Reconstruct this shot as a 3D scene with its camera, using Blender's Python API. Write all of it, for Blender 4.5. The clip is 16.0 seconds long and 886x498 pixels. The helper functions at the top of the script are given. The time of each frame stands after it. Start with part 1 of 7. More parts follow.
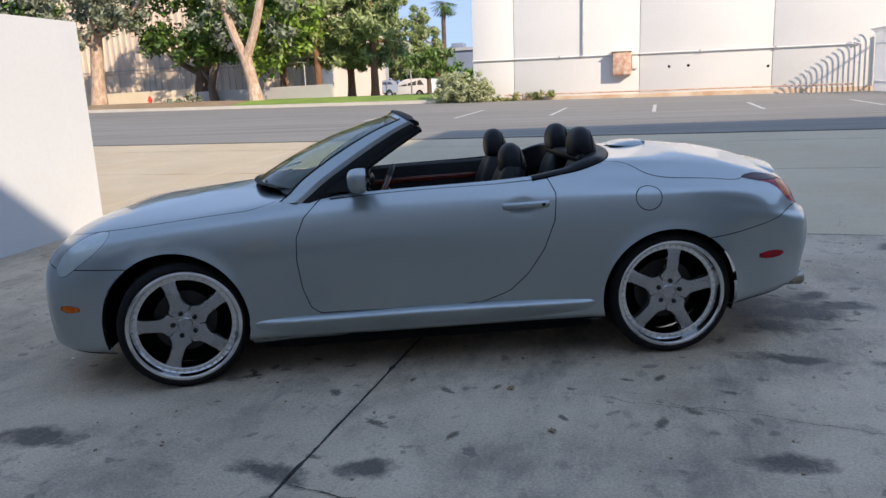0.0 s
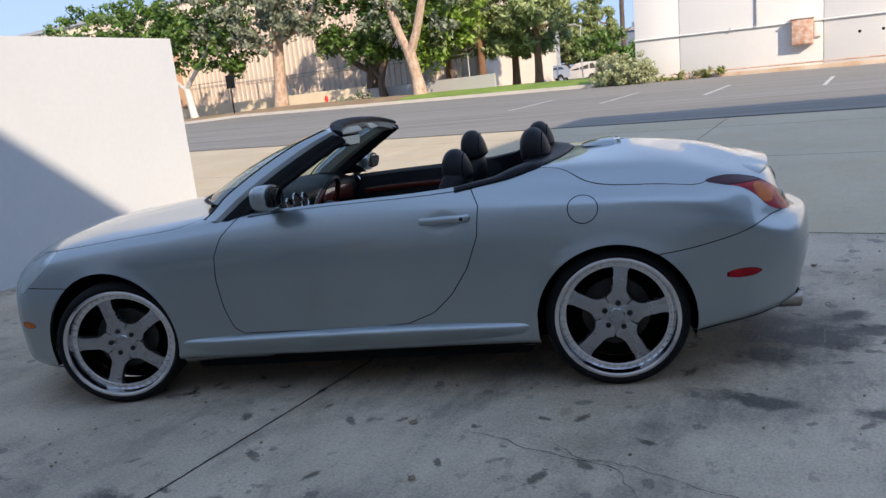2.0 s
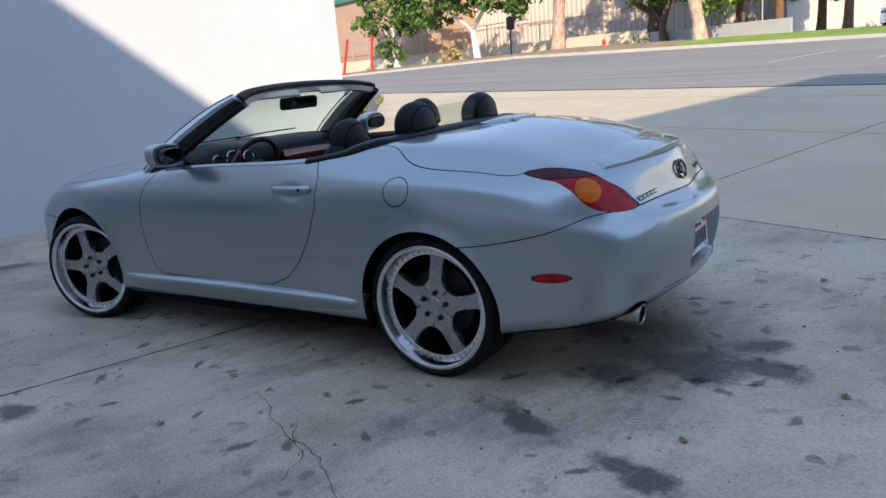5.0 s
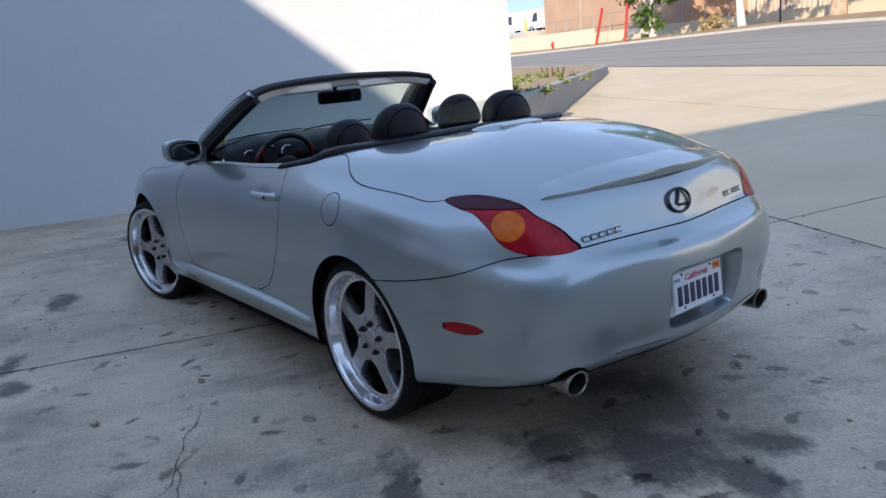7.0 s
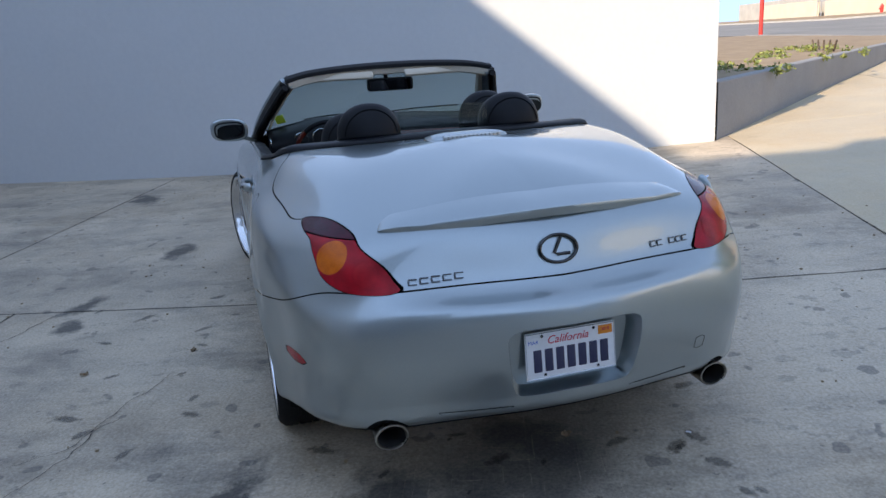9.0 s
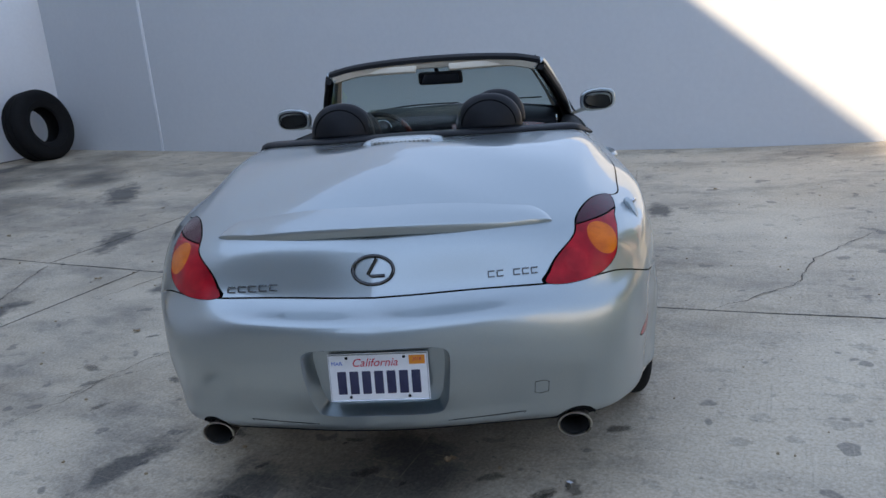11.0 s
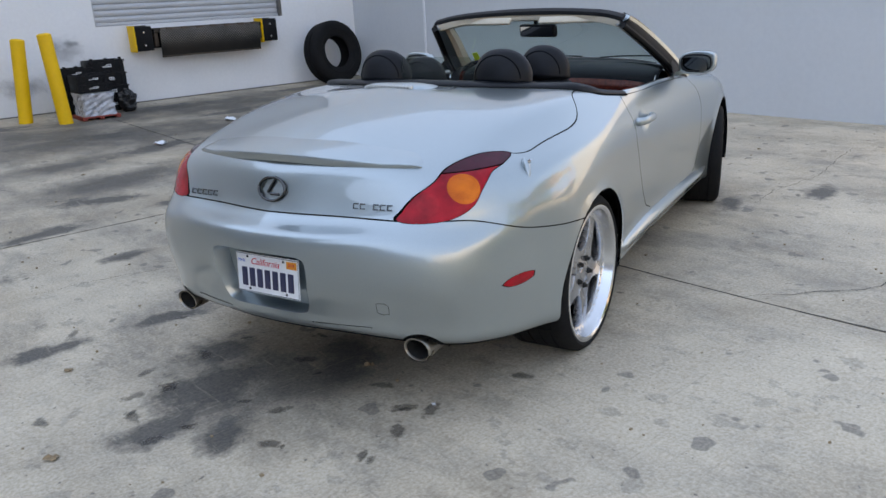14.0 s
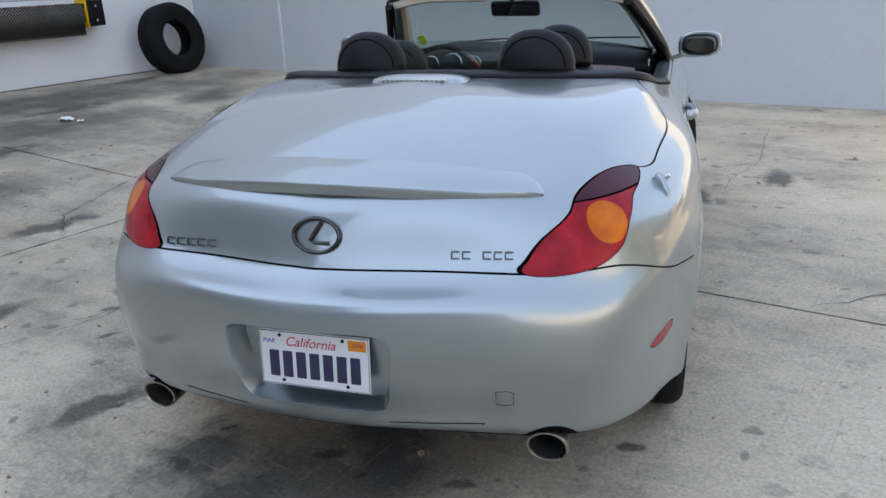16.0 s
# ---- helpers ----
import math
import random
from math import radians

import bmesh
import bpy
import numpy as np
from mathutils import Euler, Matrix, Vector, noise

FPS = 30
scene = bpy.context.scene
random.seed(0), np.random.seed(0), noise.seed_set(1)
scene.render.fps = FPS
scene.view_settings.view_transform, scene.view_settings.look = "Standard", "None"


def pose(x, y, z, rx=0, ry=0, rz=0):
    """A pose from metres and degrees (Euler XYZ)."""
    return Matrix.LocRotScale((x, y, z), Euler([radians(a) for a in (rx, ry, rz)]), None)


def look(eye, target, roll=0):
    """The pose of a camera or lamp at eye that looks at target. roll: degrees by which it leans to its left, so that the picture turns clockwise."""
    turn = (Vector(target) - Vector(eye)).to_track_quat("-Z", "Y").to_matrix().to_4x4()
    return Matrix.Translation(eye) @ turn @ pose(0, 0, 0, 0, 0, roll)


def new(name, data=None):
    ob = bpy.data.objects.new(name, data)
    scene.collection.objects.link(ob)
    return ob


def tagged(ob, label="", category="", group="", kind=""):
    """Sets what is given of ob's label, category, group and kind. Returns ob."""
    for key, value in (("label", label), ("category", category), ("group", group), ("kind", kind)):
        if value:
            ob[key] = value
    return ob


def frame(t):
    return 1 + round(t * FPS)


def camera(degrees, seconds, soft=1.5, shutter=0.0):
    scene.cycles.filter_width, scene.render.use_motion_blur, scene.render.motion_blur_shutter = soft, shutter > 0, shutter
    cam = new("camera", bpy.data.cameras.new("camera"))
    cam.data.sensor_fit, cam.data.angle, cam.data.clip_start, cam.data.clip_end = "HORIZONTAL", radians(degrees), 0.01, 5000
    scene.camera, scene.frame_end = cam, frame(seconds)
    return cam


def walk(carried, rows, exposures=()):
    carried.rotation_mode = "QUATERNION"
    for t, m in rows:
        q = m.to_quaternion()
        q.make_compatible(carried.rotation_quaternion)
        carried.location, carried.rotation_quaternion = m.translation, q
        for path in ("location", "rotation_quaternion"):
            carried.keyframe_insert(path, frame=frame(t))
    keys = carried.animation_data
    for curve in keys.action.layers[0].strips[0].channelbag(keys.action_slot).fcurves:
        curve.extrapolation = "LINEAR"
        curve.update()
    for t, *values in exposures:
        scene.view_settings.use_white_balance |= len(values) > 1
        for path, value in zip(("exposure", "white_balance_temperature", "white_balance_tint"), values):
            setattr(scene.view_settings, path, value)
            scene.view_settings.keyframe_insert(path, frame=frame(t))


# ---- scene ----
cam = camera(60.1, 16.0)
SITE = pose(0, 0, 0, 0, 0, 19.5)  # the yard's grid against the car's axis
PATH = [
    (0, (-0.148, -4.829, 1.459), (-0.036, -2.871, 1.066), -3.0),
    (0.5, (0.2, -4.834, 1.447), (0.083, -2.881, 1.032), -3.3),
    (1, (0.511, -4.696, 1.433), (0.347, -2.749, 1.006), -4.6),
    (1.5, (0.83, -4.56, 1.434), (0.61, -2.616, 1.018), -5.5),
    (2, (1.208, -4.426, 1.447), (0.831, -2.501, 1.059), -6.3),
    (2.5, (1.547, -4.235, 1.417), (1.053, -2.338, 1.024), -5.7),
    (3, (1.904, -4.051, 1.389), (1.164, -2.241, 0.969), -4.8),
    (3.5, (2.231, -3.954, 1.375), (1.342, -2.214, 0.948), -5.1),
    (4, (2.536, -3.947, 1.371), (1.652, -2.203, 0.948), -5.0),
    (4.2, (2.694, -3.91, 1.377), (1.794, -2.177, 0.942), -4.9),
    (6.3, (3.686, -2.806, 1.403), (2.319, -1.42, 0.947), -5.3),
    (6.5, (3.724, -2.673, 1.407), (2.331, -1.316, 0.941), -5.3),
    (7, (3.87, -2.356, 1.413), (2.32, -1.186, 0.935), -5.1),
    (7.5, (4.04, -2.012, 1.439), (2.375, -1.026, 0.936), -5.0),
    (8, (4.103, -1.65, 1.433), (2.429, -0.684, 0.918), -4.3),
    (8.2, (4.14, -1.51, 1.443), (2.43, -0.609, 0.932), -4.0),
    (10.3, (4.441, -0.05, 1.509), (2.523, -0.054, 0.942), -3.9),
    (10.5, (4.422, 0.092, 1.501), (2.502, 0.048, 0.945), -4.0),
    (11, (4.363, 0.441, 1.512), (2.449, 0.241, 0.967), -4.5),
    (11.5, (4.377, 0.808, 1.521), (2.506, 0.378, 0.963), -4.2),
    (12, (4.266, 1.071, 1.501), (2.429, 0.543, 0.914), -3.3),
    (12.5, (4.179, 1.298, 1.502), (2.419, 0.563, 0.9), -3.4),
    (13, (4.168, 1.596, 1.501), (2.506, 0.675, 0.878), -3.7),
    (13.5, (4.224, 1.787, 1.485), (2.572, 0.84, 0.871), -2.6),
    (14, (4.242, 1.941, 1.493), (2.616, 0.965, 0.861), -2.8),
    (14.5, (4.131, 1.948, 1.506), (2.511, 0.952, 0.887), -3.7),
    (15, (4.104, 1.662, 1.485), (2.45, 0.726, 0.862), -3.7),
    (15.5, (4.015, 1.269, 1.449), (2.297, 0.51, 0.761), -3.0),
    (16, (3.848, 0.84, 1.457), (2.053, 0.284, 0.771), -2.3),
]
walk(cam, [(t, SITE @ look(eye, target, roll)) for t, eye, target, roll in PATH],
     [(0, 1.82, 8100, 17), (1.5, 1.82, 8100, 17), (3.5, 2.02, 7900, 17), (7, 2.08, 7800, 16), (8.2, 2.06, 7800, 16), (10.5, 2.35, 8900, 17), (11, 2.35, 8900, 17), (12.5, 2.74, 10000, 18), (16, 2.78, 10400, 18)])

# ---- light ----
SUN_WAY = Vector((1.55, -1.22, 1.0)).normalized()  # towards the sun
world = bpy.data.worlds.new("sky")
scene.world = world
world.use_nodes = True
_sky = world.node_tree.nodes.new("ShaderNodeTexSky")
_sky.sky_type, _sky.sun_disc = "NISHITA", False
_sky.sun_elevation, _sky.sun_rotation = math.asin(SUN_WAY.z), math.atan2(SUN_WAY.x, SUN_WAY.y)
_sky.air_density, _sky.dust_density, _sky.ozone_density = 1.0, 0.0, 1.4
_bg = world.node_tree.nodes["Background"]
_bg.inputs["Strength"].default_value = 0.15
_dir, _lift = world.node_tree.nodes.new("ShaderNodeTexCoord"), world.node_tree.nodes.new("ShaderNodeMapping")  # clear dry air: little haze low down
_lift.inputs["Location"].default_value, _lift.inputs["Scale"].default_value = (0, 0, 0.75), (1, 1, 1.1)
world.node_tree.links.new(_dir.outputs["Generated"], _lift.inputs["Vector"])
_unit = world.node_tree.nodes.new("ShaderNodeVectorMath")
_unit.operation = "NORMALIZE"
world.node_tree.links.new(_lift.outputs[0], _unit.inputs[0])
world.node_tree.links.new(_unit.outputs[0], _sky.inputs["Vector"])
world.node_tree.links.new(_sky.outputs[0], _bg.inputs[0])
_sun = new("sun", bpy.data.lights.new("sun", "SUN"))
_sun.data.energy, _sun.data.angle, _sun.data.color = 1.5, radians(0.53), (1.0, 0.955, 0.86)
_sun.matrix_world = look(SUN_WAY * 60, (0, 0, 0))


# ---- materials ----
def shader(name):
    m = bpy.data.materials.new(name)
    m.use_nodes = True
    t = m.node_tree
    return m, t, t.nodes["Principled BSDF"]


def link(t, a, b):
    t.links.new(a, b)


def noise_node(t, scale, detail=4.0, rough=0.55, coord="Object", stretch=None):
    c = t.nodes.new("ShaderNodeTexCoord")
    n = t.nodes.new("ShaderNodeTexNoise")
    n.inputs["Scale"].default_value, n.inputs["Detail"].default_value, n.inputs["Roughness"].default_value = scale, detail, rough
    if stretch:
        mp = t.nodes.new("ShaderNodeMapping")
        mp.inputs["Scale"].default_value = stretch
        link(t, c.outputs[coord], mp.inputs["Vector"])
        link(t, mp.outputs[0], n.inputs["Vector"])
    else:
        link(t, c.outputs[coord], n.inputs["Vector"])
    return n.outputs["Fac"]


def ramp(t, fac, stops):
    r = t.nodes.new("ShaderNodeValToRGB")
    el = r.color_ramp.elements
    while len(el) < len(stops):
        el.new(0.5)
    for e, (p, c) in zip(el, stops):
        e.position, e.color = p, (*c, 1) if len(c) == 3 else c
    link(t, fac, r.inputs[0])
    return r.outputs[0]


def mix(t, fac, a, b, mode="MIX"):
    m = t.nodes.new("ShaderNodeMix")
    m.data_type, m.blend_type = "RGBA", mode
    for sock, v in ((m.inputs[0], fac), (m.inputs[6], a), (m.inputs[7], b)):
        if isinstance(v, (int, float)):
            sock.default_value = v
        elif isinstance(v, tuple):
            sock.default_value = (*v, 1)
        else:
            link(t, v, sock)
    return m.outputs[2]


def bump(t, bs, height, strength, distance=0.01):
    b = t.nodes.new("ShaderNodeBump")
    b.inputs["Strength"].default_value, b.inputs["Distance"].default_value = strength, distance
    link(t, height, b.inputs["Height"])
    link(t, b.outputs[0], bs.inputs["Normal"])


def surface(name, c1, c2, scale=3.0, rough=0.6, metallic=0.0, fine=40.0, relief=0.0, coat=0.0, rough2=None, stretch=None, random_tint=0.0):
    """Two colours mixed by coarse and fine noise, with relief and uneven gloss."""
    m, t, bs = shader(name)
    big, small = noise_node(t, scale, 5, 0.6, stretch=stretch), noise_node(t, fine, 3, 0.6)
    f = mix(t, 0.35, big, small)
    col = ramp(t, f, [(0.32, c1), (0.68, c2)])
    if random_tint:
        oi = t.nodes.new("ShaderNodeObjectInfo")
        v = ramp(t, oi.outputs["Random"], [(0.0, (1 - random_tint,) * 3), (1.0, (1 + random_tint,) * 3)])
        col = mix(t, 1.0, col, v, "MULTIPLY")
    link(t, col, bs.inputs["Base Color"])
    bs.inputs["Metallic"].default_value = metallic
    bs.inputs["Coat Weight"].default_value = coat
    bs.inputs["Coat Roughness"].default_value = 0.04
    if rough2 is None:
        rough2 = min(1.0, rough * 1.25)
    link(t, ramp(t, big, [(0.3, (rough,) * 3), (0.7, (rough2,) * 3)]), bs.inputs["Roughness"])
    if relief:
        bump(t, bs, f, relief, 0.01)
    return m


def glass(name, tint=(1, 1, 1), rough=0.0, gloss_most=0.55):
    """A thin pane: mostly clear, with a mirror reflection that grows towards grazing."""
    m = bpy.data.materials.new(name)
    m.use_nodes = True
    t = m.node_tree
    t.nodes.clear()
    out, clear, gloss, mx, lw = (t.nodes.new("ShaderNode" + k) for k in ("OutputMaterial", "BsdfTransparent", "BsdfGlossy", "MixShader", "LayerWeight"))
    clear.inputs[0].default_value = (*tint, 1)
    gloss.inputs["Roughness"].default_value = rough
    lw.inputs["Blend"].default_value = 0.5
    curve = t.nodes.new("ShaderNodeMath")
    curve.operation, curve.inputs[1].default_value = "POWER", 4.0
    link(t, lw.outputs["Facing"], curve.inputs[0])
    fac = t.nodes.new("ShaderNodeMath")
    fac.operation, fac.inputs[1].default_value, fac.inputs[2].default_value = "MULTIPLY_ADD", gloss_most, 0.04
    link(t, curve.outputs[0], fac.inputs[0])
    link(t, fac.outputs[0], mx.inputs[0])
    link(t, clear.outputs[0], mx.inputs[1])
    link(t, gloss.outputs[0], mx.inputs[2])
    link(t, mx.outputs[0], out.inputs[0])
    return m


def make_paint():
    m, t, bs = shader("silver blue metallic paint")
    flake, dust = noise_node(t, 420.0, 2, 0.5), noise_node(t, 2.2, 5, 0.6)
    col = mix(t, 0.12, (0.332, 0.388, 0.402), ramp(t, flake, [(0.35, (0.29, 0.33, 0.335)), (0.65, (0.48, 0.53, 0.54))]))
    link(t, col, bs.inputs["Base Color"])
    bs.inputs["Metallic"].default_value = 0.95
    link(t, ramp(t, dust, [(0.3, (0.345,) * 3), (0.7, (0.365,) * 3)]), bs.inputs["Roughness"])
    bs.inputs["Coat Weight"].default_value = 1.0
    bs.inputs["Coat Roughness"].default_value = 0.02
    bs.inputs["Coat IOR"].default_value = 1.75
    return m


def make_lens(name, c1, c2, pitch):
    """Moulded lamp plastic: smooth outside, fine crossed ribs, a dark core where the ribs turn."""
    m, t, bs = shader(name)
    c = t.nodes.new("ShaderNodeTexCoord")
    waves = []
    for way in ("Y", "Z"):
        w = t.nodes.new("ShaderNodeTexWave")
        w.bands_direction = way
        w.inputs["Scale"].default_value = pitch
        link(t, c.outputs["Object"], w.inputs["Vector"])
        waves.append(w.outputs["Fac"])
    rib = mix(t, 0.5, waves[0], waves[1])
    cloud = noise_node(t, 16.0, 3, 0.5)
    link(t, ramp(t, mix(t, 0.75, rib, cloud), [(0.3, c1), (0.7, c2)]), bs.inputs["Base Color"])
    bs.inputs["Roughness"].default_value = 0.06
    bs.inputs["Specular IOR Level"].default_value = 0.26
    bump(t, bs, rib, 0.10, 0.002)
    return m


def patches(t, spots, scale, wobble, near, far, strength):
    """Ragged patches at given places (x, y, half-lengths, turn): one where they lie, fading out to nought."""
    c = t.nodes.new("ShaderNodeTexCoord")
    last = None
    for x, y, a, b, turn in spots:
        mp = t.nodes.new("ShaderNodeMapping")
        mp.vector_type = "TEXTURE"
        mp.inputs["Location"].default_value = (x, y, 0)
        mp.inputs["Rotation"].default_value = (0, 0, radians(turn))
        mp.inputs["Scale"].default_value = (a, b, 40)
        link(t, c.outputs["Object"], mp.inputs["Vector"])
        ln = t.nodes.new("ShaderNodeVectorMath")
        ln.operation = "LENGTH"
        link(t, mp.outputs[0], ln.inputs[0])
        if last is None:
            last = ln.outputs["Value"]
        else:
            lo = t.nodes.new("ShaderNodeMath")
            lo.operation = "MINIMUM"
            link(t, last, lo.inputs[0])
            link(t, ln.outputs["Value"], lo.inputs[1])
            last = lo.outputs[0]
    add = t.nodes.new("ShaderNodeMath")
    add.operation = "MULTIPLY_ADD"
    link(t, noise_node(t, scale, 7, 0.66), add.inputs[0])
    add.inputs[1].default_value = wobble
    link(t, last, add.inputs[2])
    return ramp(t, add.outputs[0], [(near, (strength,) * 3), (far, (0, 0, 0))])


# Grime by the dock; the first two also paint the shade behind the car.
GRIME_AND_SHADE = [(1.95, 0.68, 1.15, 0.8, 15), (2.0, 0.55, 0.75, 1.25, 18), (0.3, -7.6, 3.2, 1.2, 0), (-0.4, -6.0, 3.4, 2.3, 0), (-1.2, -7.9, 4.6, 1.6, 0), (1.4, -5.0, 1.8, 0.9, 20), (0.9, -6.6, 2.2, 1.0, -10), (-2.9, -6.2, 1.6, 1.0, 30), (0.6, -6.3, 5.2, 2.6, -8), (-1.6, -7.6, 6.5, 2.2, 0), (1.0, -7.0, 4.0, 2.4, 5), (1.2, -3.9, 2.4, 1.0, 12)]
# Dark smears; the rows near y -8 darken the strip along the dock wall.
SMEARS = [
    (2.35, 0.45, 0.75, 0.55, 30), (2.15, 0.15, 0.5, 0.4, 10), (1.75, 0.65, 0.6, 0.35, 40), (2.45, 0.85, 0.35, 0.25, 20), (2.62, 0.62, 0.4, 0.28, 0), (2.1, -0.42, 0.7, 0.2, -8), (2.75, -0.45, 0.6, 0.2, -4),
    (-2.15, 0.88, 0.62, 0.26, 20), (-1.5, 0.55, 0.5, 0.2, 25), (1.95, -1.62, 0.42, 0.2, 10), (0.35, -1.95, 0.4, 0.22, 20), (-0.05, -2.05, 0.5, 0.22, -15), (-1.3, -1.95, 0.6, 0.3, 0),
    (-0.6, -3.4, 1.1, 0.35, 30), (1.6, -3.3, 1.0, 0.4, -20), (0.4, -5.2, 1.4, 0.5, 15), (-2.2, -5.0, 1.5, 0.5, 40), (2.6, -5.6, 1.2, 0.5, 0), (-3.4, -1.5, 0.9, 0.35, 60), (-3.6, -3.2, 0.8, 0.4, 20), (-3.2, -8.3, 1.6, 0.55, 0), (-0.8, -8.1, 1.8, 0.7, 5), (1.6, -8.0, 1.6, 0.7, -5), (-1.4, -6.9, 1.5, 0.6, 10), (0.6, -6.4, 1.3, 0.5, -10), (2.2, -2.6, 0.9, 0.35, 15), (1.1, -2.75, 0.8, 0.3, -10), (2.9, -1.7, 0.7, 0.3, 5), (1.6, 3.6, 1.0, 0.3, 70), (3.4, 2.4, 0.9, 0.3, 40),
]
WORN = [(-1.8, 1.9, 1.8, 0.9, 0), (2.4, 2.3, 1.5, 0.8, 0), (0.4, 2.4, 1.5, 0.7, 0), (-3.6, 1.4, 1.0, 1.4, 0), (0.3, -1.95, 0.5, 0.4, 0), (-1.3, -1.6, 0.7, 0.4, 0), (0.5, 2.1, 1.0, 0.6, 0), (0.6, -1.4, 0.6, 0.3, 0), (1.3, 1.9, 1.2, 0.7, 20), (0.9, -1.3, 0.9, 0.5, 0), (2.2, -0.9, 0.8, 0.5, 30), (-2.6, 0.1, 1.2, 0.6, 10), (2.9, 0.2, 0.6, 0.45, 0), (-4.5, 0.4, 0.5, 1.8, 0), (-4.5, -3.6, 0.5, 2.2, 0)]


def make_concrete(name, dark, light, stain, spilt=(), worn=(), calm=False):
    """Old yard concrete: pale cement, grey traffic film, dark drips, scratches and a fine grain."""
    m, t, bs = shader(name)
    large, mid, fine = noise_node(t, 0.5, 6, 0.62), noise_node(t, 2.6, 7, 0.68), noise_node(t, 75, 4, 0.7)
    film = ramp(t, large, [(0.36, dark), (0.62, light)])
    col = mix(t, 0.42, film, ramp(t, mid, [(0.36, dark), (0.60, light)]))
    smear = noise_node(t, 1.5, 8, 0.74, stretch=(1.0, 0.45, 1.0))
    col = mix(t, ramp(t, smear, [(0.49, (0, 0, 0)), (0.66, ((0.12 if calm else 0.62),) * 3)]), col, stain)
    col = mix(t, ramp(t, noise_node(t, 0.9, 6, 0.65), [(0.48, (0, 0, 0)), (0.66, (0.45,) * 3)]), col, (dark[0] * 1.1, dark[1] * 0.98, dark[2] * 0.82))
    if worn:
        col = mix(t, patches(t, worn, 3.0, 0.6, 0.45, 1.0, 0.62), col, light)
    if spilt:
        # Dock grime, plus the shade behind the car put into the colour.
        col = mix(t, patches(t, GRIME_AND_SHADE, 1.9, 0.9, 0.55, 1.25, 0.92), col, (0.094, 0.081, 0.066))
        col = mix(t, patches(t, spilt, 5.5, 1.1, 0.76, 1.20, 0.88), col, (0.068, 0.061, 0.053))
    blots = noise_node(t, 8.5, 5, 0.62, stretch=(1.0, 0.7, 1.0))
    col = mix(t, ramp(t, blots, [(0.60, (0, 0, 0)), (0.635, ((0.1 if calm else 0.30),) * 3)]), col, stain)
    spots = noise_node(t, 6.0, 2, 0.4)
    col = mix(t, ramp(t, spots, [(0.69, (0, 0, 0)), (0.705, ((0.2 if calm else 0.6),) * 3)]), col, stain)
    specks = noise_node(t, 34.0, 2, 0.5)
    col = mix(t, ramp(t, specks, [(0.72, (0, 0, 0)), (0.735, (0.7,) * 3)]), col, stain)
    for way in ((26.0, 1.3, 1.0), (1.1, 30.0, 1.0)):
        drag = noise_node(t, 2.2, 4, 0.7, stretch=way)
        col = mix(t, ramp(t, drag, [(0.60, (0, 0, 0)), (0.68, (0.22,) * 3)]), col, light)
        col = mix(t, ramp(t, drag, [(0.32, (0.20,) * 3), (0.40, (0, 0, 0))]), col, stain)
    col = mix(t, 0.34 if calm else 0.55, col, ramp(t, fine, [(0.3, (0.08,) * 3), (0.7, (0.90,) * 3)]), "SOFT_LIGHT")
    link(t, col, bs.inputs["Base Color"])
    link(t, ramp(t, mid, [(0.3, (0.55,) * 3), (0.7, (0.8,) * 3)]), bs.inputs["Roughness"])
    bump(t, bs, mix(t, 0.45, fine, mid), 0.3, 0.006)
    return m


def make_stain(name, colour, strength, edge, wobble):
    """A spill on the ground: a disc of radius one whose ragged edge fades into the concrete."""
    m, t, bs = shader(name)
    c = t.nodes.new("ShaderNodeTexCoord")
    ln = t.nodes.new("ShaderNodeVectorMath")
    ln.operation = "LENGTH"
    link(t, c.outputs["Object"], ln.inputs[0])
    g = t.nodes.new("ShaderNodeNewGeometry")
    n1 = t.nodes.new("ShaderNodeTexNoise")
    n1.inputs["Scale"].default_value, n1.inputs["Detail"].default_value, n1.inputs["Roughness"].default_value = wobble[0], 6, 0.65
    link(t, g.outputs["Position"], n1.inputs["Vector"])
    amount = t.nodes.new("ShaderNodeMath")
    amount.operation = "MULTIPLY_ADD"
    link(t, n1.outputs["Fac"], amount.inputs[0])
    amount.inputs[1].default_value = wobble[1]
    link(t, ln.outputs["Value"], amount.inputs[2])
    fac = ramp(t, amount.outputs[0], [(edge[0], (strength,) * 3), (edge[1], (0, 0, 0))])
    bs.inputs["Base Color"].default_value = (*colour, 1)
    bs.inputs["Roughness"].default_value = 0.38
    link(t, fac, bs.inputs["Alpha"])
    return m


def tread_plate():
    """Dark steel with a raised diamond tread, worn bright on the tips."""
    m, t, bs = shader("dark tread plate")
    c = t.nodes.new("ShaderNodeTexCoord")
    mp = t.nodes.new("ShaderNodeMapping")
    mp.inputs["Rotation"].default_value = (0, radians(45), 0)
    w = t.nodes.new("ShaderNodeTexVoronoi")
    w.inputs["Scale"].default_value, w.inputs["Randomness"].default_value = 34.0, 0.0
    link(t, c.outputs["Object"], mp.inputs["Vector"])
    link(t, mp.outputs[0], w.inputs["Vector"])
    worn = noise_node(t, 4.0, 4)
    tip = ramp(t, w.outputs["Distance"], [(0.15, (1, 1, 1)), (0.45, (0, 0, 0))])
    link(t, mix(t, tip, mix(t, worn, (0.012, 0.011, 0.010), (0.045, 0.038, 0.032)), mix(t, worn, (0.05, 0.045, 0.04), (0.40, 0.37, 0.33))), bs.inputs["Base Color"])
    bs.inputs["Metallic"].default_value, bs.inputs["Roughness"].default_value = 0.6, 0.45
    bump(t, bs, tip, 0.6, 0.004)
    return m


